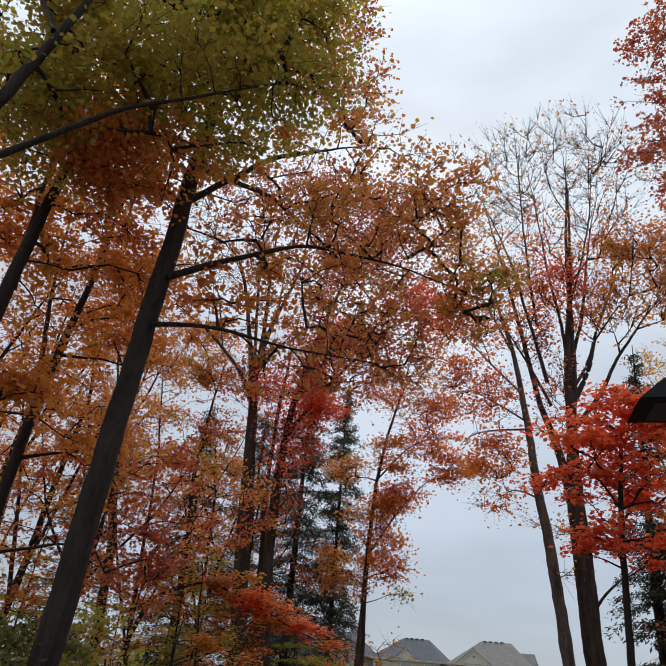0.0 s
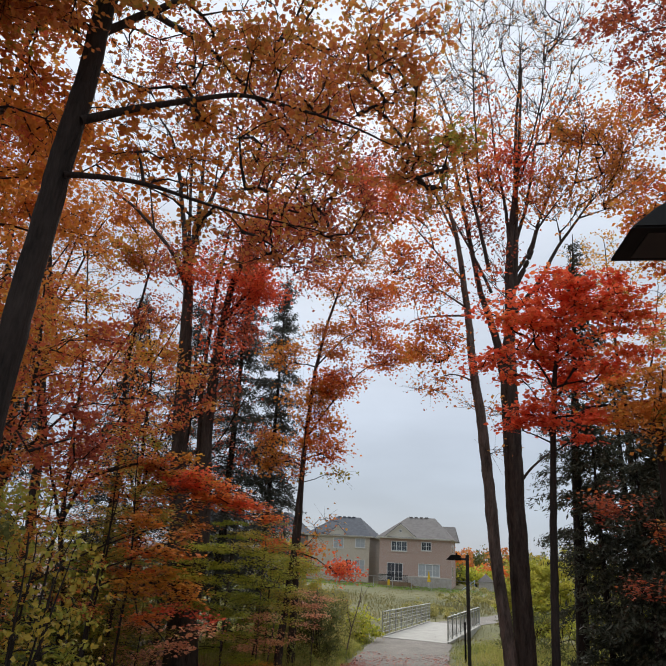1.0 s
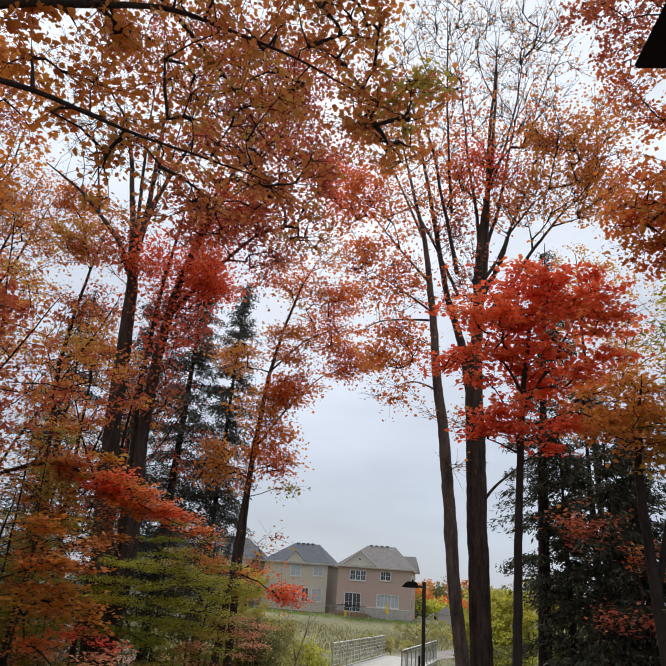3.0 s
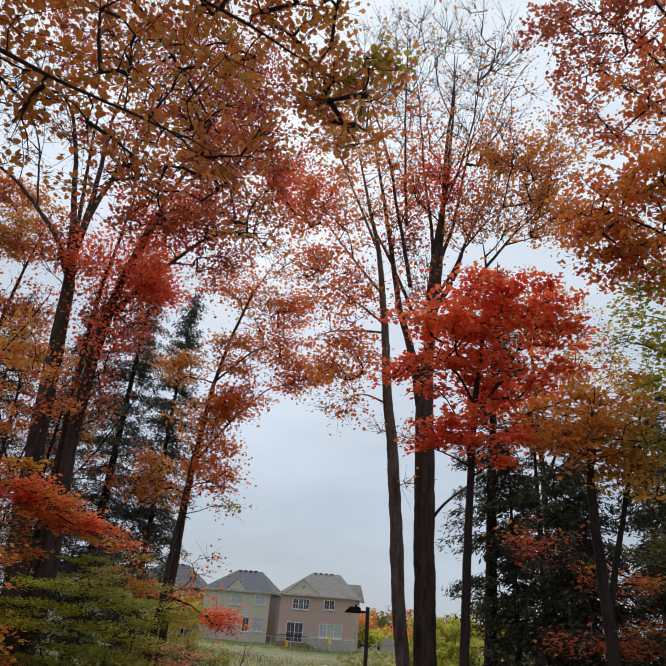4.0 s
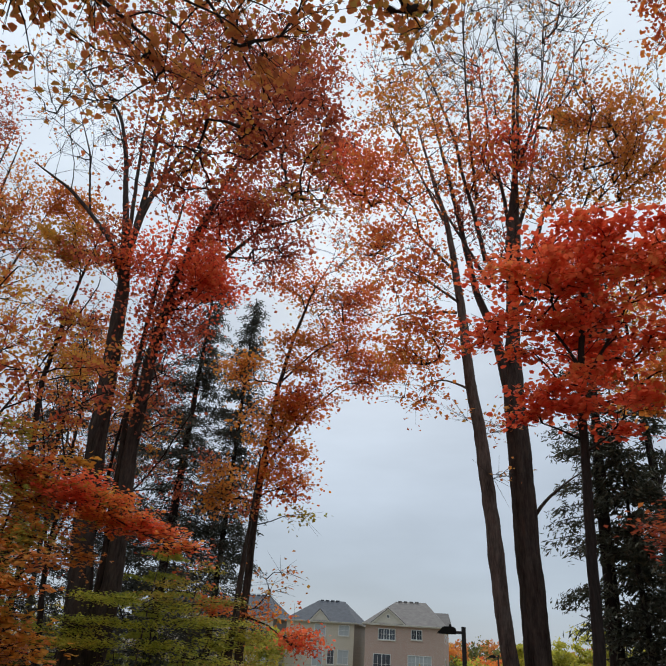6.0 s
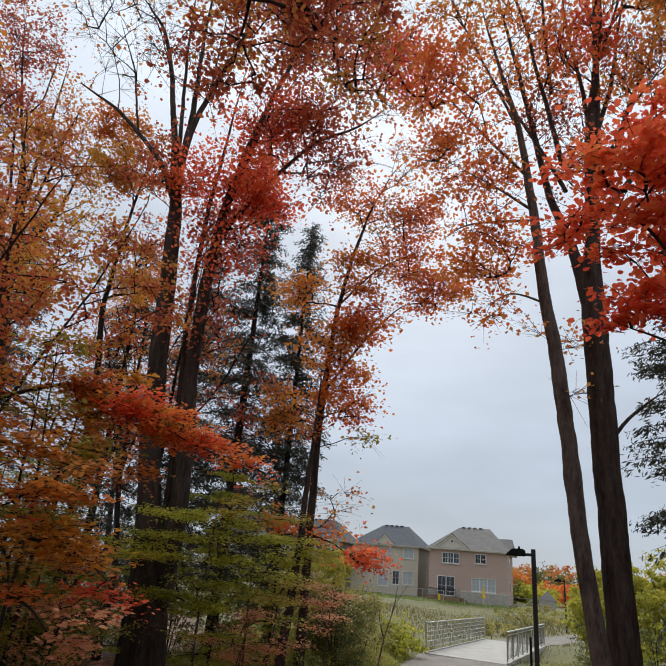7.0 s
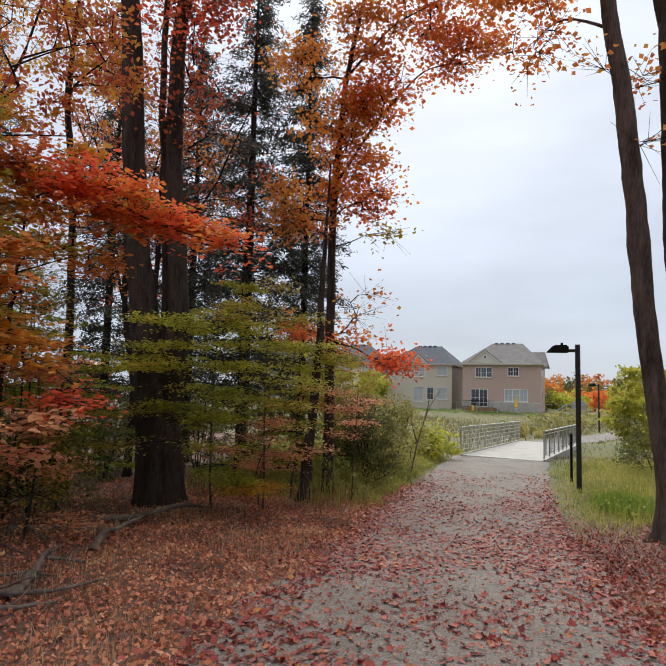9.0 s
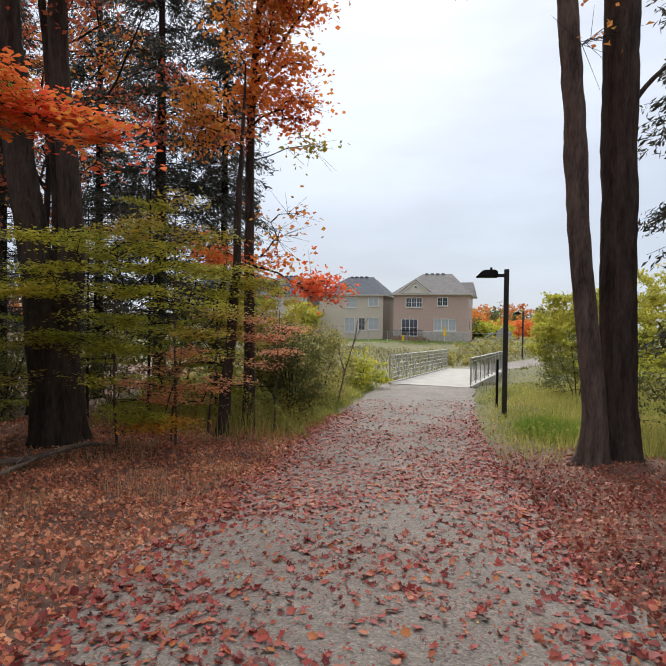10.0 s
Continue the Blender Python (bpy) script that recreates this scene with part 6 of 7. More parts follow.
# ---------------------------------------------------------------- street lamps
def street_lamp(x, y, height, turn, label, head_scale=1.0):
    z = float(land(x, y)) - 0.12
    root = thing("street_lamp", label, "street lamp", (x, y, z), turn, group="path lamps")
    part("pole", box_bm([(-0.062, -0.062, 0, 0.062, 0.062, height)], 0.008), M_BRONZE, root)
    part("base_plate", box_bm([(-0.14, -0.14, 0.1, 0.14, 0.14, 0.135)], 0.01), M_BRONZE, root)
    part("arm", box_bm([(-0.24, -0.035, height - 0.20, -0.055, 0.035, height - 0.12)], 0.008), M_BRONZE, root)
    bm = bmesh.new()
    hl, hw, low = 0.56 * head_scale, 0.19 * head_scale, -0.21
    rings = []
    for x_, zt, xb in ((-0.22, -0.06, -0.22), (-0.22 - hl * 0.12, -0.015, -0.22 - hl * 0.12), (-0.22 - hl * 0.62, -0.02, -0.22 - hl * 0.7), (-0.22 - hl * 0.72, -0.05, -0.22 - hl)):
        rings.append([bm.verts.new((xb, -hw, height + low)), bm.verts.new((x_, -hw * 0.8, height + zt)), bm.verts.new((x_, hw * 0.8, height + zt)), bm.verts.new((xb, hw, height + low))])
    for a, b in zip(rings, rings[1:]):
        for i in range(4):
            bm.faces.new((a[i], a[(i + 1) % 4], b[(i + 1) % 4], b[i]))
    bm.faces.new(rings[0])
    bm.faces.new(rings[-1][::-1])
    bmesh.ops.recalc_face_normals(bm, faces=bm.faces[:])
    bmesh.ops.bevel(bm, geom=bm.edges[:], offset=0.012, segments=2, affect="EDGES")
    head = part("lamp_head", bm, M_BLACK, root, "black shoebox lamp head")
    part("lens", box_bm([(-0.22 - hl * 0.82, -hw * 0.7, height + low - 0.006, -0.22 - hl * 0.2, hw * 0.7, height + low + 0.004)]), M_LENS, head)
    bm = bmesh.new()
    bmesh.ops.create_cone(bm, cap_ends=True, segments=12, radius1=0.035, radius2=0.03, depth=0.07, matrix=Matrix.Translation((-0.22 - hl * 0.3, 0, height + 0.015)))
    part("photocell", bm, M_BLACK, head)
    return root


street_lamp(5.76, 24.04, 3.92, -12, "dark bronze street lamp with one shoebox head beside the path")
street_lamp(2.4, 3.26, 4.02, -9, "dark bronze street lamp towering close beside the path", 1.1)
street_lamp(16.75, 57.0, 3.9, -20, "dark street lamp far down the meadow path")
marker = thing("marker_post", "thin black marker post beside the bridge railing", "post", (6.0, 25.6, float(land(6.0, 25.6))), 3)
part("post", box_bm([(-0.03, -0.03, -0.1, 0.03, 0.03, 1.35)], 0.005), M_BLACK, marker)
part("cap", box_bm([(-0.036, -0.036, 1.35, 0.036, 0.036, 1.38)], 0.004), M_BLACK, marker)

# ---------------------------------------------------------------- bridge
deck = thing("bridge_deck", "pale concrete bridge deck at the end of the asphalt", "bridge", (5.0, 31.35, -0.095), -22, kind="structure")
deck.matrix_world = pose(5.0, 31.35, -0.095, 0, 0, -22) @ pose(0, 0, 0, -0.8, 0, 0)
for k in range(5):
    part("slab", box_bm([(-1.52, 0.002 + k * 2.3 - 0.05, -0.25, 1.52, 2.248 + k * 2.3, 0.028)]), M_DECK, deck)
part("kerb", box_bm([(-1.62, 0, -0.3, -1.53, 11.5, 0.07)], 0.01), M_DECK, deck)
part("kerb", box_bm([(1.53, 0, -0.3, 1.62, 11.5, 0.07)], 0.01), M_DECK, deck)
part("beam", box_bm([(-1.3, 0.2, -0.7, -1.0, 11.3, -0.26), (1.0, 0.2, -0.7, 1.3, 11.3, -0.26)], 0.01), M_BRONZE, deck)


def railing(x, side):
    q = pose(5.0, 31.35, -0.06, 0, 0, -22) @ pose(0, 0, 0, -0.8, 0, 0) @ Matrix.Translation((x, 0, 0.07))
    root = thing("bridge_railing", "galvanised steel bridge railing with rails and balusters", "railing", group="bridge railings")
    root.matrix_world = q
    n_ = 9
    for k in range(n_ + 1):
        y = 0.05 + k * 11.4 / n_
        part("post", box_bm([(-0.025, y - 0.025, 0, 0.025, y + 0.025, 0.98)], 0.004), M_STEEL, root)
    part("top_rail", box_bm([(-0.035, 0, 0.98, 0.035, 11.5, 1.02)], 0.006), M_STEEL, root)
    for zz in ((0.12, 0.32, 0.50, 0.67, 0.83) if side < 0 else (0.10, 0.88)):
        part("rail", box_bm([(-0.012, 0.03, zz - 0.012, 0.012, 11.47, zz + 0.012)]), M_STEEL, root)
    me = None
    for k in range(1, 77):
        if k % 2:
            continue
        y = 0.05 + k * 11.4 / 77
        if me is None:
            bm = box_bm([(-0.01, -0.01, 0.10, 0.01, 0.01, 0.98)])
            ob = part("baluster", bm, M_STEEL if side < 0 else M_GREYPAINT, root)
            me = ob.data
        else:
            ob = child("baluster", me, root)
        ob.location = (0, y, 0)


railing(-1.56, -1)
railing(1.56, 1)

# ---------------------------------------------------------------- houses
def window(parent, x0, x1, z0, z1, cols, rows_, name="window", blind=False):
    """A window set into the front wall (the wall's face is y = 0, outside is negative y)."""
    fr = 0.07
    w = child(name, None, parent)
    w.empty_display_size = 0.1
    part("frame", box_bm([(x0 - fr, -0.05, z0 - fr, x0, 0.06, z1 + fr), (x1, -0.05, z0 - fr, x1 + fr, 0.06, z1 + fr), (x0, -0.05, z1, x1, 0.06, z1 + fr), (x0, -0.05, z0 - fr, x1, 0.06, z0)]), M_WHITE, w)
    bars = []
    for k in range(1, cols * 2):
        xx = x0 + (x1 - x0) * k / (cols * 2)
        t = 0.045 if k % 2 == 0 else 0.013
        bars.append((xx - t, -0.012, z0, xx + t, 0.03, z1))
    for k in range(1, rows_ * 2):
        zz = z0 + (z1 - z0) * k / (rows_ * 2)
        bars.append((x0, -0.010, zz - 0.013, x1, 0.028, zz + 0.013))
    part("muntins", box_bm(bars), M_WHITE, w)
    part("pane", box_bm([(x0, 0.035, z0, x1, 0.045, z1)]), M_PALEGLASS if blind else M_GLASS, w)
    part("sill", box_bm([(x0 - 0.12, -0.10, z0 - fr - 0.10, x1 + 0.12, 0.05, z0 - fr)]), M_TRIM, w)
    if blind:
        part("curtain", box_bm([(x0, 0.10, z0, x0 + (x1 - x0) * 0.42, 0.12, z1), (x0 + (x1 - x0) * 0.6, 0.10, z0, x1, 0.12, z1)]), M_TRIM, w)
    return w


def house(label, corner, turn, W, D, eave, rise, brick, brick_side, roof_mat, openings, gable, side_windows=(), wing=None):
    """corner: the front wall's left end; the house runs to the right and back from it."""
    root = thing("house", label, "house", corner, turn, group="row of houses")
    xs = sorted({0, W, *[o[0] for o in openings], *[o[1] for o in openings]})
    zs = sorted({0, eave, *[o[2] for o in openings], *[o[3] for o in openings]})
    cells = []
    for a, b in zip(xs, xs[1:]):
        run = None
        for c, d in zip(zs, zs[1:]):
            hole = any(o[0] <= a and b <= o[1] and o[2] <= c and d <= o[3] for o in openings)
            if hole:
                if run:
                    cells.append((a, 0, run[0], b, 0.25, run[1]))
                run = None
            else:
                run = (run[0], d) if run else (c, d)
        if run:
            cells.append((a, 0, run[0], b, 0.25, run[1]))
    part("front_wall", box_bm(cells), brick, root)
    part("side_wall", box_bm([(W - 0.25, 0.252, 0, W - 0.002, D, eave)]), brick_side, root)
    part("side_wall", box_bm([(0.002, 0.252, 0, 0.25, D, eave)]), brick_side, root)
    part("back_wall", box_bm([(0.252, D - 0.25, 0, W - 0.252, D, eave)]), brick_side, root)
    part("upper_floor", box_bm([(0.26, 0.26, eave * 0.5 - 0.1, W - 0.26, D - 0.26, eave * 0.5 + 0.1)]), M_WOOD, root)
    for o in openings:
        window(root, o[0] + 0.08, o[1] - 0.08, o[2] + 0.08, o[3] - 0.08, o[4], o[5], blind=o[6])
    part("eave_trim", box_bm([(-0.4, -0.42, eave - 0.04, W + 0.4, -0.36, eave + 0.14), (W + 0.36, -0.36, eave - 0.04, W + 0.42, D + 0.4, eave + 0.14), (-0.42, -0.36, eave - 0.04, -0.36, D + 0.4, eave + 0.14)]), M_TRIM, root)
    part("soffit", box_bm([(-0.36, -0.36, eave, W + 0.36, D + 0.36, eave + 0.03)]), M_TRIM, root)
    # hipped roof
    o_ = 0.45
    bm = bmesh.new()
    rx0, rx1 = W * 0.325, W * 0.735
    pts = [(-o_, -o_, eave + 0.06), (W + o_, -o_, eave + 0.06), (W + o_, D + o_, eave + 0.06), (-o_, D + o_, eave + 0.06), (rx0, D * 0.5, eave + rise), (rx1, D * 0.5, eave + rise)]
    vs = [bm.verts.new(p) for p in pts]
    for f in ((0, 1, 5, 4), (1, 2, 5), (2, 3, 4, 5), (3, 0, 4), (3, 2, 1, 0)):
        bm.faces.new([vs[i] for i in f])
    roof = part("roof", bm, roof_mat, root)
    part("ridge_vent", box_bm([(rx0 + 0.3 + k * 0.75, D * 0.5 - 0.2, eave + rise - 0.10, rx0 + 0.75 + k * 0.75, D * 0.5 + 0.2, eave + rise + 0.09) for k in range(int((rx1 - rx0 - 0.3) / 0.75))]), roof_mat, roof)
    if gable:
        g0, g1, gh, vent = gable
        gm, y0, z0 = (g0 + g1) / 2, -0.2, eave + 0.16
        run = (gh + 0.2) / rise * (D * 0.5 + o_)
        bm = bmesh.new()
        a = [bm.verts.new(p) for p in ((g0 + 0.2, y0, z0), (g1 - 0.2, y0, z0), (gm, y0, z0 + gh - 0.12), (g0 + 0.2, y0 + 0.5, z0), (g1 - 0.2, y0 + 0.5, z0), (gm, y0 + 0.5, z0 + gh - 0.12))]
        for f in ((0, 1, 2), (0, 3, 4, 1), (1, 4, 5, 2), (2, 5, 3, 0), (3, 5, 4)):
            bm.faces.new([a[i] for i in f])
        gb_ = part("gable", bm, M_TRIM, root, "cream shingled gable")
        bm = bmesh.new()
        t = 0.10
        b1 = [bm.verts.new(p) for p in ((g0, y0 - 0.12, z0), (gm, y0 - 0.12, z0 + gh), (g1, y0 - 0.12, z0), (g0, y0 - 0.12, z0 + t), (gm, y0 - 0.12, z0 + gh + t), (g1, y0 - 0.12, z0 + t),
                                        (g0, y0 + 0.6, z0 + t), (gm, y0 + run, z0 + gh + t), (g1, y0 + 0.6, z0 + t))]
        for f in ((0, 1, 4, 3), (1, 2, 5, 4), (3, 4, 7, 6), (4, 5, 8, 7)):
            bm.faces.new([b1[i] for i in f])
        part("gable_roof", bm, roof_mat, root)
        part("rake_trim", rake_bm(g0, gm, g1, y0, z0, gh), M_TRIM, root)
        if vent:
            part("gable_vent", box_bm([(gm - 0.2, y0 - 0.03, z0 + gh * 0.36, gm + 0.2, y0 + 0.02, z0 + gh * 0.36 + 0.42)]), M_WHITE, gb_)
            part("vent_pane", box_bm([(gm - 0.13, y0 - 0.05, z0 + gh * 0.36 + 0.07, gm - 0.01, y0 - 0.032, z0 + gh * 0.36 + 0.35), (gm + 0.01, y0 - 0.05, z0 + gh * 0.36 + 0.07, gm + 0.13, y0 - 0.032, z0 + gh * 0.36 + 0.35)]), M_GLASS, gb_)
    if wing:
        x0, x1, y0, y1, zr = wing
        bm = bmesh.new()
        e = eave + 0.08
        a = [bm.verts.new(p) for p in ((x0, y0, e), (x1, y0, e), (x1, y1, e), (x0, y1, e), (x0, (y0 + y1) / 2, e + zr), (x1 - 0.5, (y0 + y1) / 2, e + zr))]
        for f in ((0, 1, 5, 4), (1, 2, 5), (2, 3, 4, 5), (3, 0, 4)):
            bm.faces.new([a[i] for i in f])
        part("rear_roof", bm, roof_mat, root)
    for (y0, y1, z0, z1) in side_windows:
        part("side_window", box_bm([(W - 0.01, y0, z0, W + 0.03, y1, z1)]), M_WHITE, root)
        part("side_pane", box_bm([(W + 0.031, y0 + 0.08, z0 + 0.08, W + 0.04, (y0 + y1) / 2 - 0.03, z1 - 0.08), (W + 0.031, (y0 + y1) / 2 + 0.03, z0 + 0.08, W + 0.04, y1 - 0.08, z1 - 0.08)]), M_GLASS, root)
    return root


def rake_bm(g0, gm, g1, y0, z0, gh):
    bm = bmesh.new()
    t = 0.2
    for a, b in ((g0, gm), (g1, gm)):
        v = [bm.verts.new(p) for p in ((a, y0 - 0.13, z0 - 0.02), (b, y0 - 0.13, z0 + gh - 0.02), (b, y0 - 0.13, z0 + gh - t), (a + (t if a < b else -t) * 1.4, y0 - 0.13, z0 - 0.02))]
        w = [bm.verts.new((p.co.x, p.co.y + 0.08, p.co.z)) for p in v]
        for f in ((v[0], v[1], v[2], v[3]), (w[3], w[2], w[1], w[0]), (v[3], v[2], w[2], w[3]), (v[1], v[0], w[0], w[1])):
            bm.faces.new(f)
    bmesh.ops.recalc_face_normals(bm, faces=bm.faces[:])
    return bm


house("pink-brown brick two-storey house with a grey hipped roof and cream gable", (9.5, 88.2, 0.06), -16, 9.7, 10.5, 6.05, 3.15, M_BRICK_P, M_BRICK_P, M_SHINGLE_G,
      [(1.6, 3.8, 4.4, 5.7, 3, 1, False), (5.7, 7.1, 4.6, 5.75, 2, 1, False), (1.05, 3.25, 0.6, 2.9, 2, 1, False), (5.3, 8.2, 1.35, 2.95, 3, 1, True)],
      (0.7, 5.1, 1.75, True), [(2.0, 3.2, 4.5, 5.6), (5.5, 6.6, 4.5, 5.6), (2.0, 3.4, 1.4, 2.8)], (6.5, 10.3, 6.5, 12.8, 2.2))
# side and back walls of the tan houses take the shade-darkened brick
house("tan brick two-storey house with a slate-grey hipped roof", (-0.5, 95.0, -0.02), -16, 9.3, 10.0, 6.2, 3.0, M_BRICK_T, M_BRICK_SHADED, M_SHINGLE_B,
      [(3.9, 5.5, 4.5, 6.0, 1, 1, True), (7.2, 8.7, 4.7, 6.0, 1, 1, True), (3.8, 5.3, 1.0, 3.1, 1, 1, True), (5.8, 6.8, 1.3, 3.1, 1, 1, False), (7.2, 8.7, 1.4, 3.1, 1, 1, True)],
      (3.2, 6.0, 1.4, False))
house("tan brick house, slate-grey hipped roof, half hidden by trees", (-11.4, 99.8, -0.25), -16, 9.3, 10.0, 6.6, 3.2, M_BRICK_T, M_BRICK_SHADED, M_SHINGLE_B,
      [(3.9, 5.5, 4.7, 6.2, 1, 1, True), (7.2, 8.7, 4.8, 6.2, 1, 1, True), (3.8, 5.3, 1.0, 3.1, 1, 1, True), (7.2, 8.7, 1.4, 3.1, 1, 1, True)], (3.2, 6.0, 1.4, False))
house("tan brick house with a slate-grey hipped roof, half hidden by trees", (-23.6, 104.0, -0.25), -16, 9.3, 10.0, 6.6, 3.2, M_BRICK_T, M_BRICK_SHADED, M_SHINGLE_B,
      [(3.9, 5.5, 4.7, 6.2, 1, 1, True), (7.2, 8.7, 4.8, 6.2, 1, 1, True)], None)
HM = Matrix.Translation((9.5, 88.2, 0.06)) @ pose(0, 0, 0, 0, 0, -16)
base_band = thing("stone_base", "pale stone veneer band round the house foot", "wall", kind="structure")
base_band.matrix_world = HM
part("stone_band", box_bm([(-0.02, -0.10, 0, 1.0, -0.004, 1.3), (3.35, -0.10, 0, 9.72, -0.004, 1.2)], 0.01), M_STONE, base_band)
part("band_cap", box_bm([(-0.04, -0.14, 1.3, 1.0, -0.004, 1.4), (3.35, -0.14, 1.2, 9.74, -0.004, 1.3)], 0.01), M_TRIM, base_band)
porch = thing("deck", "small wooden house deck with a black railing", "deck")
porch.matrix_world = HM @ Matrix.Translation((0.3, -2.2, 0))
part("platform", box_bm([(0, 0, 0.0, 3.9, 2.05, 0.5)], 0.01), M_WOOD, porch)
part("top_rail", box_bm([(0, 0, 1.36, 3.9, 0.06, 1.42), (0, 0, 0.58, 3.9, 0.05, 0.62)]), M_BLACK, porch)
mb = None
for k in range(31):
    if mb is None:
        ob = part("baluster", box_bm([(-0.012, 0.01, 0.5, 0.012, 0.035, 1.37)]), M_BLACK, porch)
        mb = ob.data
    else:
        ob = child("baluster", mb, porch)
    ob.location = (0.02 + k * 0.128, 0, 0)
steps = thing("stairs", "small stairs down from the house deck", "stairs")
steps.matrix_world = HM @ Matrix.Translation((4.25, -2.0, 0))
for k in range(3):
    part("step", box_bm([(k * 0.28, 0, 0, k * 0.28 + 0.27, 1.1, 0.5 - k * 0.165)], 0.008), M_WOOD, steps)
umb = thing("patio_umbrella", "closed yellow patio umbrella beside the house", "umbrella")
umb.matrix_world = HM @ Matrix.Translation((6.9, -1.6, 0.1))
bm = bmesh.new()
bmesh.ops.create_cone(bm, cap_ends=True, segments=10, radius1=0.26, radius2=0.03, depth=1.35, matrix=Matrix.Translation((0, 0, 1.35)))
part("canopy", bm, M_PLASTIC, umb)
bm = bmesh.new()
bmesh.ops.create_cone(bm, cap_ends=True, segments=8, radius1=0.03, radius2=0.03, depth=1.0, matrix=Matrix.Translation((0, 0, 0.4)))
part("pole", bm, M_WHITE, umb)
hyd = thing("yellow_toy", "small yellow object standing on the lawn", "toy")
hyd.matrix_world = HM @ Matrix.Translation((2.0, -4.2, 0.1))
part("body", box_bm([(-0.14, -0.14, 0, 0.14, 0.14, 0.75)], 0.05), M_PLASTIC, hyd)
slide = thing("garden_slide", "pale blue plastic slide on the lawn", "slide")
slide.matrix_world = HM @ Matrix.Translation((11.2, -2.0, 0.1)) @ Matrix.Scale(0.62, 4)
bm = bmesh.new()
pr = [bm.verts.new(p) for p in ((0, 0, 0), (0, 0.9, 0), (2.6, 0.9, 1.9), (2.6, 0, 1.9), (0, 0, 0.12), (0, 0.9, 0.12), (2.6, 0.9, 2.05), (2.6, 0, 2.05))]
for f in ((0, 1, 2, 3), (4, 7, 6, 5), (0, 3, 7, 4), (1, 5, 6, 2), (0, 4, 5, 1), (3, 2, 6, 7)):
    bm.faces.new([pr[i] for i in f])
bmesh.ops.recalc_face_normals(bm, faces=bm.faces[:])
part("chute", bm, M_BLUE, slide)
part("leg", box_bm([(2.45, 0.05, 0, 2.55, 0.15, 1.85), (2.45, 0.75, 0, 2.55, 0.85, 1.85)]), M_BLUE, slide)
shed = thing("garden_shed", "small grey garden shed with a pointed roof", "shed")
shed.matrix_world = HM @ Matrix.Translation((13.2, 0.5, 0)) @ Matrix.Scale(0.72, 4)
part("body", box_bm([(0, 0, 0, 2.6, 2.4, 1.6)]), M_STONE, shed)
bm = bmesh.new()
a = [bm.verts.new(p) for p in ((-0.2, -0.2, 1.6), (2.8, -0.2, 1.6), (2.8, 2.6, 1.6), (-0.2, 2.6, 1.6), (1.3, 1.2, 3.0))]
for f in ((0, 1, 4), (1, 2, 4), (2, 3, 4), (3, 0, 4), (3, 2, 1, 0)):
    bm.faces.new([a[i] for i in f])
part("roof", bm, M_SHINGLE_G, shed)
fence = thing("chain_link_fence", "thin chain-link garden fence with steel posts", "fence")
fence.matrix_world = HM @ Matrix.Translation((-14, -6.2, 0.1))
for k in range(13):
    part("post", box_bm([(k * 2.4 - 0.03, -0.03, -0.2, k * 2.4 + 0.03, 0.03, 1.15)]), M_STEEL, fence)
part("top_rail", box_bm([(0, -0.02, 1.1, 28.8, 0.02, 1.14)]), M_STEEL, fence)
part("bottom_wire", box_bm([(0, -0.008, 0.08, 28.8, 0.008, 0.1)]), M_STEEL, fence)

# ---------------------------------------------------------------- far trees behind the houses
for k, (x, y, h, w, mat, lab) in enumerate([(24.5, 112, 7.2, 2.8, M_ORANGE, "distant maple with bright orange crown"), (29, 122, 7.4, 3.0, M_BROWN, "distant maple with russet crown"), (34, 128, 8.0, 4.5, M_SHRUB, "distant dull green tree beyond the houses"), (39.5, 134, 8.5, 4.5, M_BROWN, "distant russet tree beyond the houses"), (45, 140, 8.0, 4.6, M_SHRUB, "distant dull green tree beyond the houses"), (51, 146, 8.5, 5.0, M_OLIVE, "distant olive tree beyond the houses"),
                                            (58, 150, 9.0, 5.0, M_SHRUB, "distant dull green tree beyond the houses"), (21.5, 100, 3.4, 2.2, M_SHRUB, "green garden tree beyond the lawn"), (25.5, 99, 3.0, 2.4, M_GREEN, "green garden tree beyond the lawn"), (31, 104, 4.0, 3.0, M_FLAME, "distant small red tree"), (-2.6, 93.0, 6.5, 1.5, M_WILLOW, "yellow-green tree between the houses"), (66, 150, 9, 5, M_BROWN, "distant russet tree beyond the houses"), (-45, 130, 10, 5, M_OLIVE, "distant olive tree beyond the houses"), (-60, 120, 10, 5, M_BROWN, "distant russet tree beyond the houses")]):
    z = gz(x, y)
    h = h * 0.8
    grow("far_tree", lab, [[(x, y, z, 0.18), (x, y, z + h * 0.5, 0.12), (x, y, z + h * 0.95, 0.02)]],
         [(x, y, z + h * 0.62, w, w, h * 0.38, 34, 18, mat), (x - w * 0.5, y, z + h * 0.5, w * 0.6, w * 0.6, h * 0.28, 14, 22, mat), (x + w * 0.5, y, z + h * 0.45, w * 0.6, w * 0.6, h * 0.28, 14, 22, mat)], 400 + k, shape=OVAL, leaf=0.62, level=0.3, twigs=2, twig_len=1.2, sides=8)

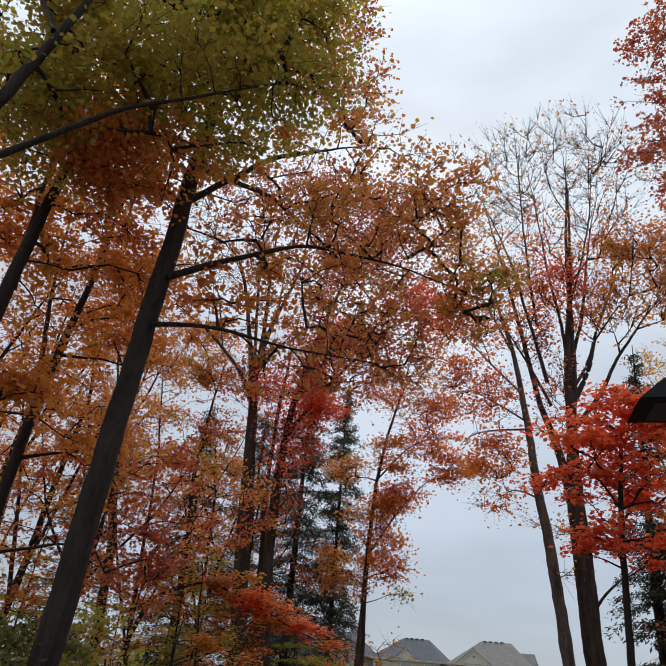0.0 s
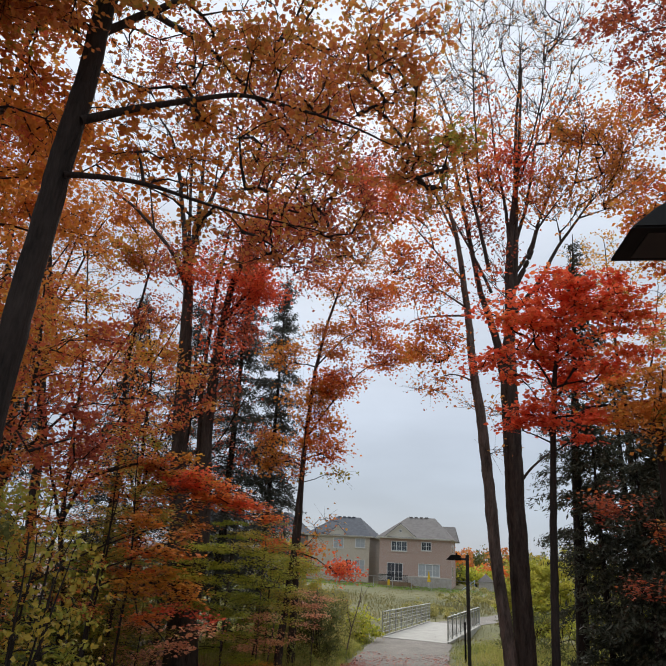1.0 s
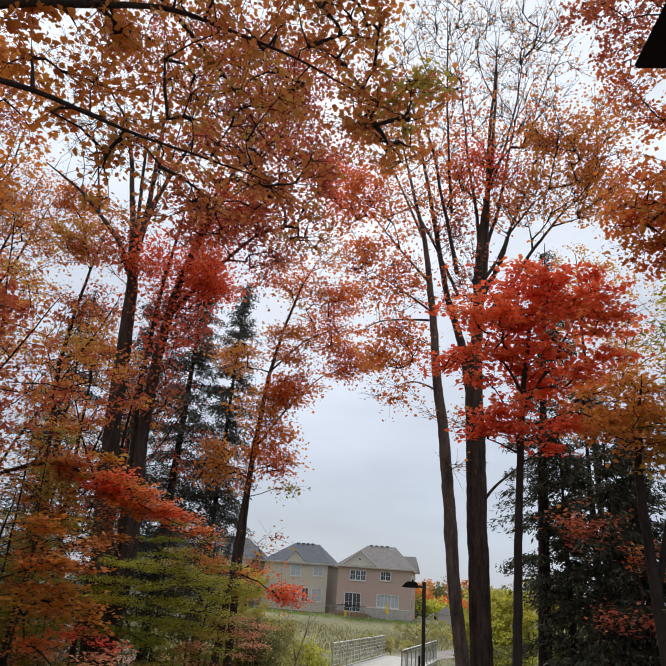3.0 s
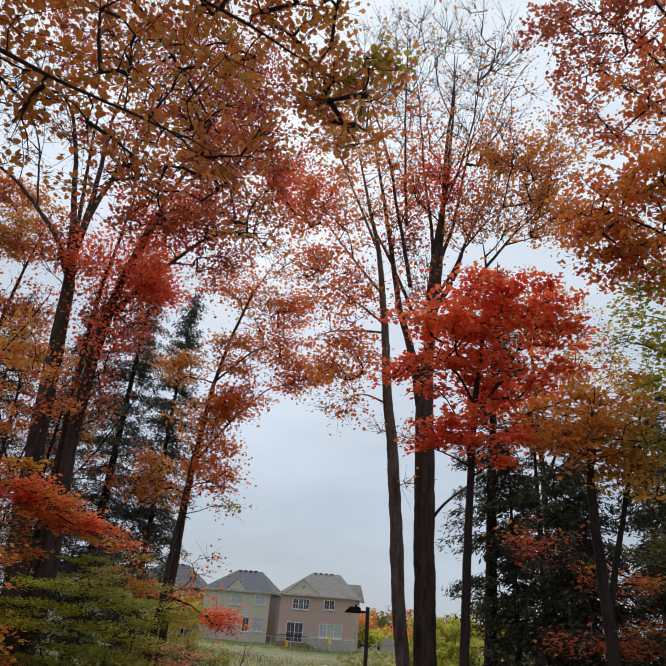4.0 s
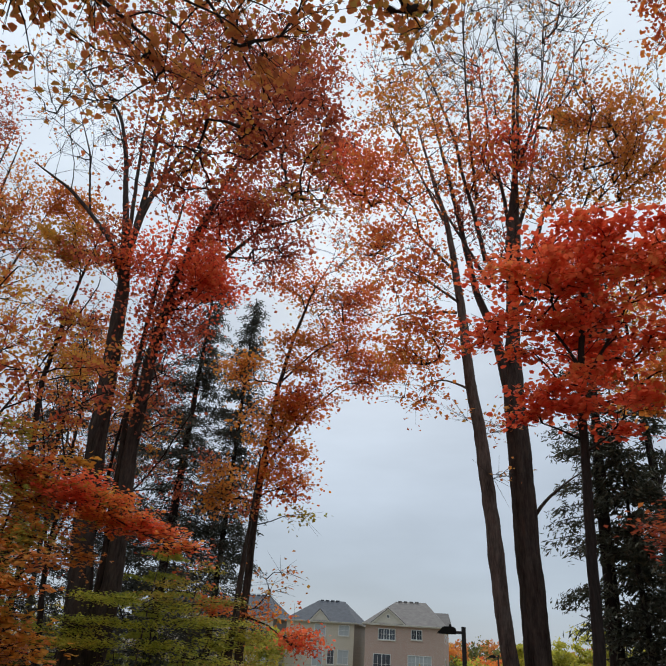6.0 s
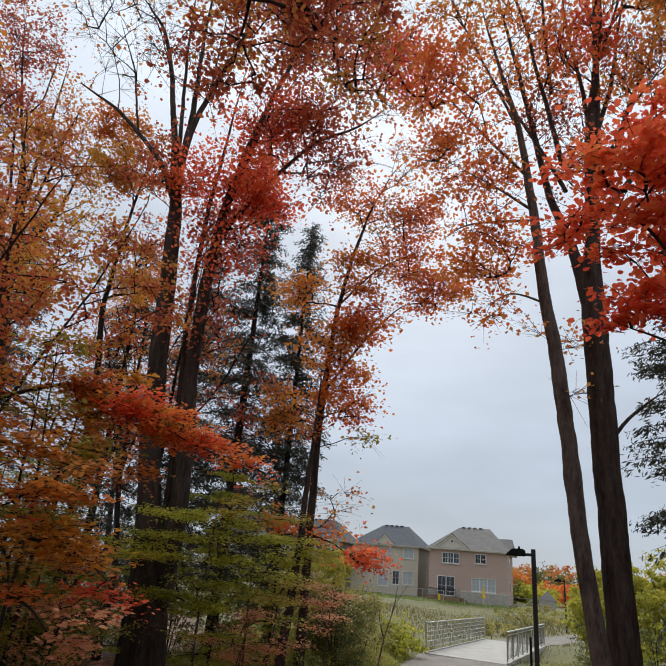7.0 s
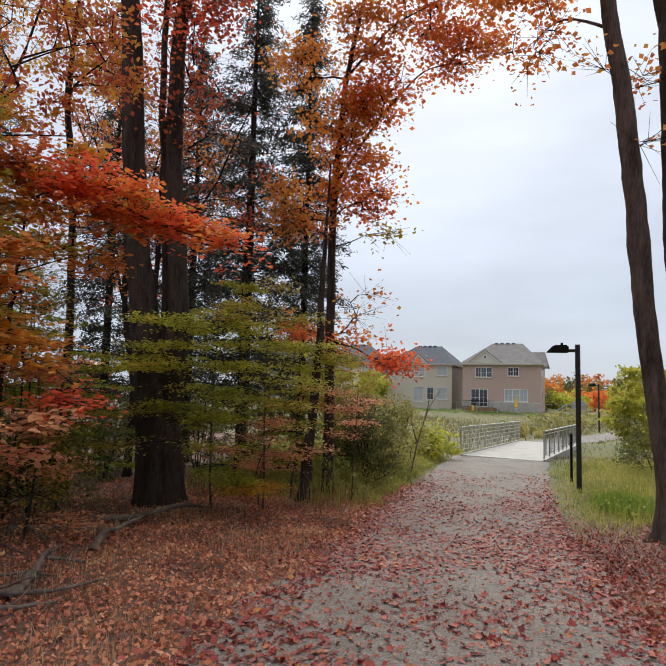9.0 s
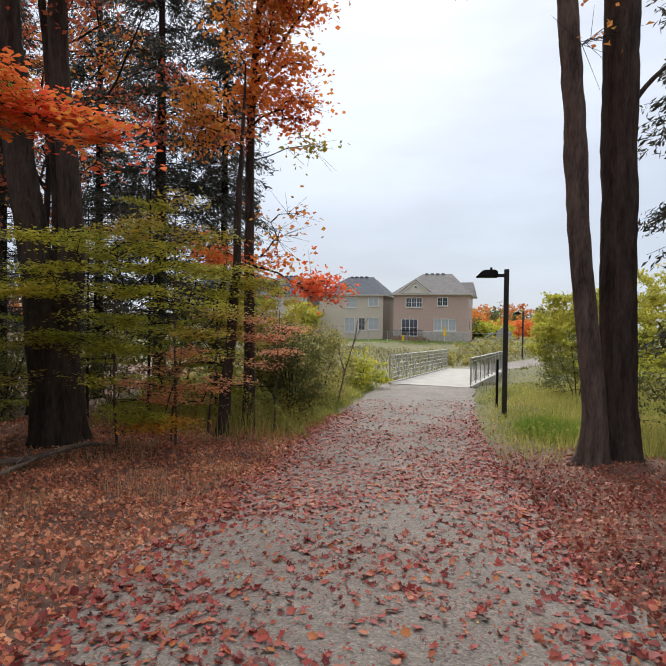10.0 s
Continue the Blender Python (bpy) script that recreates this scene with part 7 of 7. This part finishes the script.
# ---------------------------------------------------------------- fallen branches
def fallen_branch(line, r, seed):
    """A dead branch lying on the ground along a line of places (x, y, height over the ground)."""
    rs = np.random.RandomState(seed)
    ctrl = [(x, y, float(rough_land(np.array(x), np.array(y))) + h, r * (1 - 0.7 * i / (len(line) - 1))) for i, (x, y, h) in enumerate(line)]
    ln = smooth_line(ctrl, 0.09)
    ln[:, :3] += np.cumsum(rs.randn(len(ln), 3), axis=0) * [0.006, 0.006, 0.003]
    base = ln[0, :3].copy()
    pieces = [tube(ln[:, :3] - base, ln[:, 3] * (1 + 0.18 * rs.randn(len(ln))).clip(0.7, 1.3), 9, 0.1, 0, seed)]
    for _ in range(3):
        i = rs.randint(len(ln) // 3, len(ln) - 1)
        d = rs.randn(3) * [0.3, 0.3, 0.06] + [0, 0, 0.08]
        p = ln[i, :3] - base + np.linspace(0, 1, 6)[:, None] * d + rs.randn(6, 3) * 0.012
        pieces.append(tube(p, np.linspace(ln[i, 3] * 0.6, 0.004, 6), 5))
    v, q = join(pieces)
    ob = new("fallen_branch", mesh_from("fallen_branch", v, quads=q, mat=M_LOG, smooth=True))
    ob.matrix_world = pose(*base)
    tagged(ob, "weathered grey-brown dead branch lying on the leaf litter", "branch", group="fallen branches")


for k, (line, r) in enumerate(([([(-3.3, 12.6, 0.03), (-2.3, 12.74, 0.06), (-2.06, 12.93, 0.05), (-1.81, 13.53, 0.03)], 0.035), ([(-2.3, 12.7, 0.02), (-2.36, 13.02, 0.04), (-2.85, 14.23, 0.12), (-3.05, 14.9, 0.06)], 0.055), ([(-2.9, 14.2, 0.1), (-2.6, 14.1, 0.08), (-2.3, 14.1, 0.02)], 0.03), ([(-5.9, 18.7, 0.5), (-5.2, 17.6, 0.45), (-4.7, 16.5, 0.15), (-3.5, 15.25, 0.03)], 0.04), ([(-2.5, 14.6, 0.02), (-2.9, 15.6, 0.08), (-3.2, 16.6, 0.06), (-3.2, 17.6, 0.12)], 0.06), ([(-3.9, 17.3, 0.05), (-3.2, 17.4, 0.14), (-2.7, 18.2, 0.16), (-2.3, 18.7, 0.05)], 0.06), ([(-2.9, 11.6, 0.02), (-2.2, 12.0, 0.05), (-1.8, 12.75, 0.03)], 0.04)]
    + [([(-4.6, 15.9, 0.03), (-3.6, 16.2, 0.06), (-3.2, 16.8, 0.04)], 0.06), ([(-4.6, 13.4, 0.03), (-3.8, 13.7, 0.1), (-3.1, 13.3, 0.02)], 0.03), ([(-5.0, 14.6, 0.05), (-4.2, 15.0, 0.12), (-3.4, 14.6, 0.04)], 0.035)])):
    fallen_branch(line, r, 500 + k)

snag = thing("dead_stem", "thin grey dead stem leaning out of the bush", "branch", (1.45, 25.6, float(land(1.45, 25.6)) - 0.05))
for c_ in ([(0, 0, 0), (0.2, 0, 1.0), (0.42, 0, 1.75), (0.62, 0, 2.2), (0.85, 0, 2.55)], [(0.42, 0, 1.75), (0.5, 0, 2.05), (0.55, 0, 2.5)], [(0.2, 0, 1.0), (0.05, 0, 1.5), (0.0, 0, 2.0)]):
    v, q = tube(np.array(c_, float), np.linspace(0.028, 0.008, len(c_)), 6)
    child("twig", mesh_from("twig", v, quads=q, mat=M_LOG, smooth=True), snag)

# ---------------------------------------------------------------- grass, litter and fallen leaves
def stuff(name, label, v, t, mat, category):
    tagged(new(name, mesh_from(name, v, tris=t, mat=mat)), label, category, kind="stuff")


def blades(rs, x, y, h, w):
    """Narrow bent blades of grass."""
    n = len(x)
    z = rough_land(x, y) - 0.02
    a = rs.rand(n) * 6.283
    lean = rs.randn(n, 2) * 0.22 * h[:, None]
    b0 = np.stack([x - np.cos(a) * w, y - np.sin(a) * w, z], -1)
    b1 = np.stack([x + np.cos(a) * w, y + np.sin(a) * w, z], -1)
    m0 = np.stack([x - np.cos(a) * w * 0.7 + lean[:, 0] * 0.4, y - np.sin(a) * w * 0.7 + lean[:, 1] * 0.4, z + h * 0.6], -1)
    m1 = np.stack([x + np.cos(a) * w * 0.7 + lean[:, 0] * 0.4, y + np.sin(a) * w * 0.7 + lean[:, 1] * 0.4, z + h * 0.6], -1)
    tp = np.stack([x + lean[:, 0], y + lean[:, 1], z + h], -1)
    v = np.stack([b0, b1, m0, m1, tp], 1).reshape(-1, 3)
    t = np.array([[0, 1, 3], [0, 3, 2], [2, 3, 4]])[None] + (np.arange(n) * 5)[:, None, None]
    return v, t.reshape(-1, 3)


rs = np.random.RandomState(77)


def scatter(n, x0, x1, y0, y1, keep):
    x, y = rs.uniform(x0, x1, n), rs.uniform(y0, y1, n)
    k = keep(x, y)
    return x[k], y[k]


# tall grass on the right of the path
x, y = scatter(18000, 3.5, 13, 17.5, 30, lambda x, y: (x > way(y) + 1.75 + 0.25 * np.sin(y * 2)) & (rs.rand(len(x)) < np.clip((y - 17.5 + 0.25 * (x - 4)) / 3, 0, 1)))
d = np.clip((x - way(y) - 1.9) / 2.4, 0.0, 1)
v, t = blades(rs, x, y, (0.09 + 0.42 * d) * rs.uniform(0.6, 1.2, len(x)), np.full(len(x), 0.009))
stuff("tall_grass", "tall green and straw grass beside the path", v, t, M_GRASS, "grass")
x, y = scatter(5000, 5.0, 7.0, 19.5, 22.5, lambda x, y: ((x - 6.0) / 0.9) ** 2 + ((y - 21) / 1.3) ** 2 < rs.rand(len(x)))
v, t = blades(rs, x, y, rs.uniform(0.15, 0.4, len(x)), np.full(len(x), 0.01))
stuff("lush_grass", "lush bright green weeds beside the path", v, t, M_LAWN, "grass")
# left verge grass and goldenrod
x, y = scatter(21000, -4, 3.2, 19.5, 31, lambda x, y: (x < way(y) - 1.75 - 0.3 * np.sin(y * 1.7) ** 2) & (rs.rand(len(x)) < np.clip((y + 0.5 * x - 19) / 4, 0, 1)))
d = np.clip((way(y) - x - 1.7) / 1.2, 0.15, 1)
v, t = blades(rs, x, y, (0.1 + 0.5 * d) * rs.uniform(0.5, 1.2, len(x)), np.full(len(x), 0.008))
stuff("tall_grass", "tall green weeds and grass along the path's edge", v, t, M_GRASS, "grass")
def weeds(n, x0, x1, y0, y1, keep, top, mat, label, size):
    x, y = scatter(n, x0, x1, y0, y1, keep)
    hgt = top(x, y) * rs.uniform(0.1, 1.0, len(x)) ** 0.7
    c = np.stack([x, y, rough_land(x, y) + hgt], -1)
    v, t = leaves(rs, c, size, OVAL, 0.35, spread=0.5)
    stuff("weeds", label, v, t, mat, "weeds")


lump = lambda x, y: 0.55 + 0.45 * np.sin(x * 1.9 + y * 0.7) * np.sin(y * 1.6 - x * 0.5)
weeds(40000, -3, 3.2, 20.5, 30.5, lambda x, y: (x < way(y) - 1.95) & (rs.rand(len(x)) < lump(x, y)) & (y + 0.5 * x > 20.5), lambda x, y: 1.1 * lump(x, y) * np.clip((way(y) - x - 1.8) / 1.0, 0.2, 1), M_WEED, "tall yellow-green goldenrod and weeds beside the path", 0.06)
weeds(16000, 4.5, 12, 18.5, 30, lambda x, y: (x > way(y) + 2.2) & (rs.rand(len(x)) < lump(x, y)), lambda x, y: 0.7 * lump(x, y) * np.clip((x - way(y) - 2.0) / 1.2, 0.2, 1), M_WEED, "leafy green weeds in the grass", 0.05)
# meadow
x, y = scatter(28000, -16, 34, 30, 82, lambda x, y: (np.abs(x - way(y)) > 1.75) & (y + 0.27 * (x - 8) < 79))
hh = (0.24 + 0.16 * np.sin(x * 0.35 + 1) * np.sin(y * 0.21)) * rs.uniform(0.6, 1.3, len(x)) * np.clip((80 - y) / 14, 0.25, 1)
v, t = blades(rs, x, y, hh, 0.012 + 0.0005 * (y - 28))
stuff("meadow_grass", "rough straw and green meadow grass behind the bridge", v, t, M_DRY, "grass")
x, y = scatter(9000, -8, 34, 74, 92, lambda x, y: (y + 0.287 * (x - 8.35) > 80.5) & (y + 0.287 * (x - 8.35) < 88))
v, t = blades(rs, x, y, rs.uniform(0.05, 0.14, len(x)), np.full(len(x), 0.07))
stuff("lawn", "short bright green lawn in front of the houses", v, t, M_LAWN, "grass")
# leaf litter at both sides of the path
x, y = scatter(190000, -6, 8, 8.5, 24, lambda x, y: (np.abs(x - way(y)) > 1.35 + 0.45 * rs.rand(len(x)) - 0.15 * np.sin(y * 3)) & (rs.rand(len(x)) < np.where(x > way(y), np.clip((19.5 - y - 0.25 * (x - 4)) / 3, 0, 1), np.clip((27 - y - 0.5 * x) / 4, 0, 1))) & (rs.rand(len(x)) < np.clip(1.4 - np.abs(x - way(y)) / 7, 0.25, 1)))
c = np.stack([x, y, rough_land(x, y) + rs.uniform(0.005, 0.05, len(x))], -1)
right = x > way(y)
for side, mat, lab in [(~right, M_LITTER, "thick rust-brown leaf litter on the woodland floor"), (right, M_REDLITTER, "thick dark red leaf litter under the maples")]:
    v, t = leaves(rs, c[side], 0.022 + 0.034 * rs.rand(int(side.sum())) ** 1.6, LEAFLET, 0.55, spread=0.4)
    stuff("leaf_litter", lab, v, t, mat, "fallen leaves")
x, y = scatter(30000, -6, 6, -8, 8.7, lambda x, y: np.abs(x - way(y)) > 1.4 + 0.45 * rs.rand(len(x)))
v, t = leaves(rs, np.stack([x, y, rough_land(x, y) + rs.uniform(0.005, 0.05, len(x))], -1), 0.03 + 0.04 * rs.rand(len(x)) ** 1.6, LEAFLET, 0.55, spread=0.4)
stuff("leaf_litter", "rust-brown leaf litter beside the path's start", v, t, M_LITTER, "fallen leaves")
x, y = scatter(16000, -3, 6, 6.2, 24, lambda x, y: (np.abs(np.abs(x - way(y)) - 1.75) < 0.5 * rs.rand(len(x))))
c = np.stack([x, y, land(x, y) + 0.03 + rs.uniform(0.0, 0.02, len(x))], -1)
v, t = leaves(rs, c, 0.025 + 0.04 * rs.rand(len(c)) ** 1.5, MAPLE, 0.66, spread=0.4)
stuff("leaf_litter", "drift of red-brown leaves along the path's edges", v, t, M_FALLEN, "fallen leaves")
# dry stalks and small plants on the left verge
x, y = scatter(9000, -5.5, 0.6, 10, 20, lambda x, y: (x < way(y) - 2.0) & (np.sin(x * 2.1) * np.sin(y * 1.4 + 1) > 0.2 * rs.rand(len(x))))
v, t = blades(rs, x, y, rs.uniform(0.05, 0.26, len(x)), np.full(len(x), 0.004))
stuff("dry_grass", "thin dry grass standing in the leaf litter", v, t, M_STRAW, "grass")
# leaves lying on the path: the nearest are pieces of their own
variants = []
for k in range(6):
    vv = FALLEN[0].copy()
    vv[:, 2] = np.abs(vv[:, 2]) * rs.uniform(0.5, 1.8) + 0.09 * rs.rand(len(vv))
    vv[:, :2] *= rs.uniform(0.6, 1.12, (len(vv), 2))
    me = mesh_from("fallen_leaf", vv, tris=FALLEN[1], mat=None)
    variants.append(me)


def path_leaf_material():
    m, n, l, b = material("path_leaves")
    oi = n.new("ShaderNodeObjectInfo")
    r = ramp_node(n, [(0.05, (0.08, 0.028, 0.026)), (0.3, (0.20, 0.045, 0.042)), (0.55, (0.31, 0.06, 0.05)), (0.8, (0.36, 0.11, 0.055)), (0.95, (0.42, 0.19, 0.06)), (1.0, (0.50, 0.34, 0.11))])
    l.new(oi.outputs["Random"], r.inputs["Fac"])
    l.new(r.outputs["Color"], b.inputs["Base Color"])
    b.inputs["Roughness"].default_value = 0.8
    b.inputs["Specular IOR Level"].default_value = 0.2
    return m


M_PATHLEAF = path_leaf_material()
for me in variants:
    me.materials.append(M_PATHLEAF)


def on_path(n, y0, y1):
    """Places on the asphalt: drifts thicken towards the edges and in patches."""
    y = rs.uniform(y0, y1, n)
    u = rs.uniform(-1.08, 1.08, n)
    x = way(y) + u * 1.62
    drift = 0.24 + 0.5 * np.abs(u - 0.05) ** 2.5 + 0.3 * np.sin(x * 2.3 + 1.2 * np.sin(y * 1.1)) * np.sin(y * 1.7 + x) + 0.15 * np.sin(x * 6.1 + y * 3.3) * np.sin(y * 5.2)
    drift += 0.12 * np.clip((y - 11.5) / 4, 0, 1) * np.clip((25 - y) / 4, 0, 1)
    k = rs.rand(n) < np.clip(drift, 0.06, 1)
    x, y, u = x[k], y[k], u[k]
    return x, y, land(x, y) + 0.03 * np.clip(1 - u * u, 0, 1) + 0.004


x, y, z = on_path(1600, 11.0, 14.5)
for k in range(300):
    ob = child("fallen_leaf", variants[k % 6], path_ob)
    s = 0.022 + 0.04 * rs.rand() ** 2
    ob.matrix_local = pose(x[k], y[k], z[k], rs.uniform(-12, 12), rs.uniform(-12, 12), rs.uniform(0, 360)) @ Matrix.Scale(s, 4)
x, y, z = on_path(80000, 6.0, 27)
k = (rs.rand(len(y)) < np.clip((29 - y) / 12, 0.0, 1)) & ~((y > 11) & (y < 14.5) & (rs.rand(len(y)) < 0.1))
c = np.stack([x, y, z + rs.uniform(0.003, 0.012, len(z))], -1)[k]
near = c[:, 1] < 14.5
c[:, :2] += 0.05 * np.sin(c[:, 1::-1] * np.array([19.0, 23.0]) + 3 * np.sin(c[:, :2] * 7.0))
v, t = leaves(rs, c[near], 0.014 + 0.045 * rs.rand(int(near.sum())) ** 2, CURLED, 0.74, spread=0.4)
stuff("fallen_leaves", "red and brown maple leaves scattered over the path", v, t, M_FALLEN, "fallen leaves")
v, t = leaves(rs, c[~near], 0.028 + 0.036 * rs.rand(int((~near).sum())), LEAFLET, 0.78, spread=0.4)
stuff("fallen_leaves", "red and orange maple leaves scattered over the path", v, t, M_FALLEN, "fallen leaves")
x, y, z = on_path(60000, 7.0, 25)
v, t = leaves(rs, np.stack([x, y, z + 0.004], -1), 0.008 + 0.012 * rs.rand(len(x)) ** 2, OVAL, 0.8, spread=0.4)
stuff("leaf_crumbs", "fine red-brown leaf crumbs on the asphalt", v, t, M_REDLITTER, "fallen leaves")
x, y, z = on_path(9000, -8, 6.2)
v, t = leaves(rs, np.stack([x, y, z + 0.006], -1), 0.022 + 0.04 * rs.rand(len(x)) ** 2, CURLED, 0.76, spread=0.4)
stuff("fallen_leaves", "red and brown maple leaves scattered over the path", v, t, M_FALLEN, "fallen leaves")
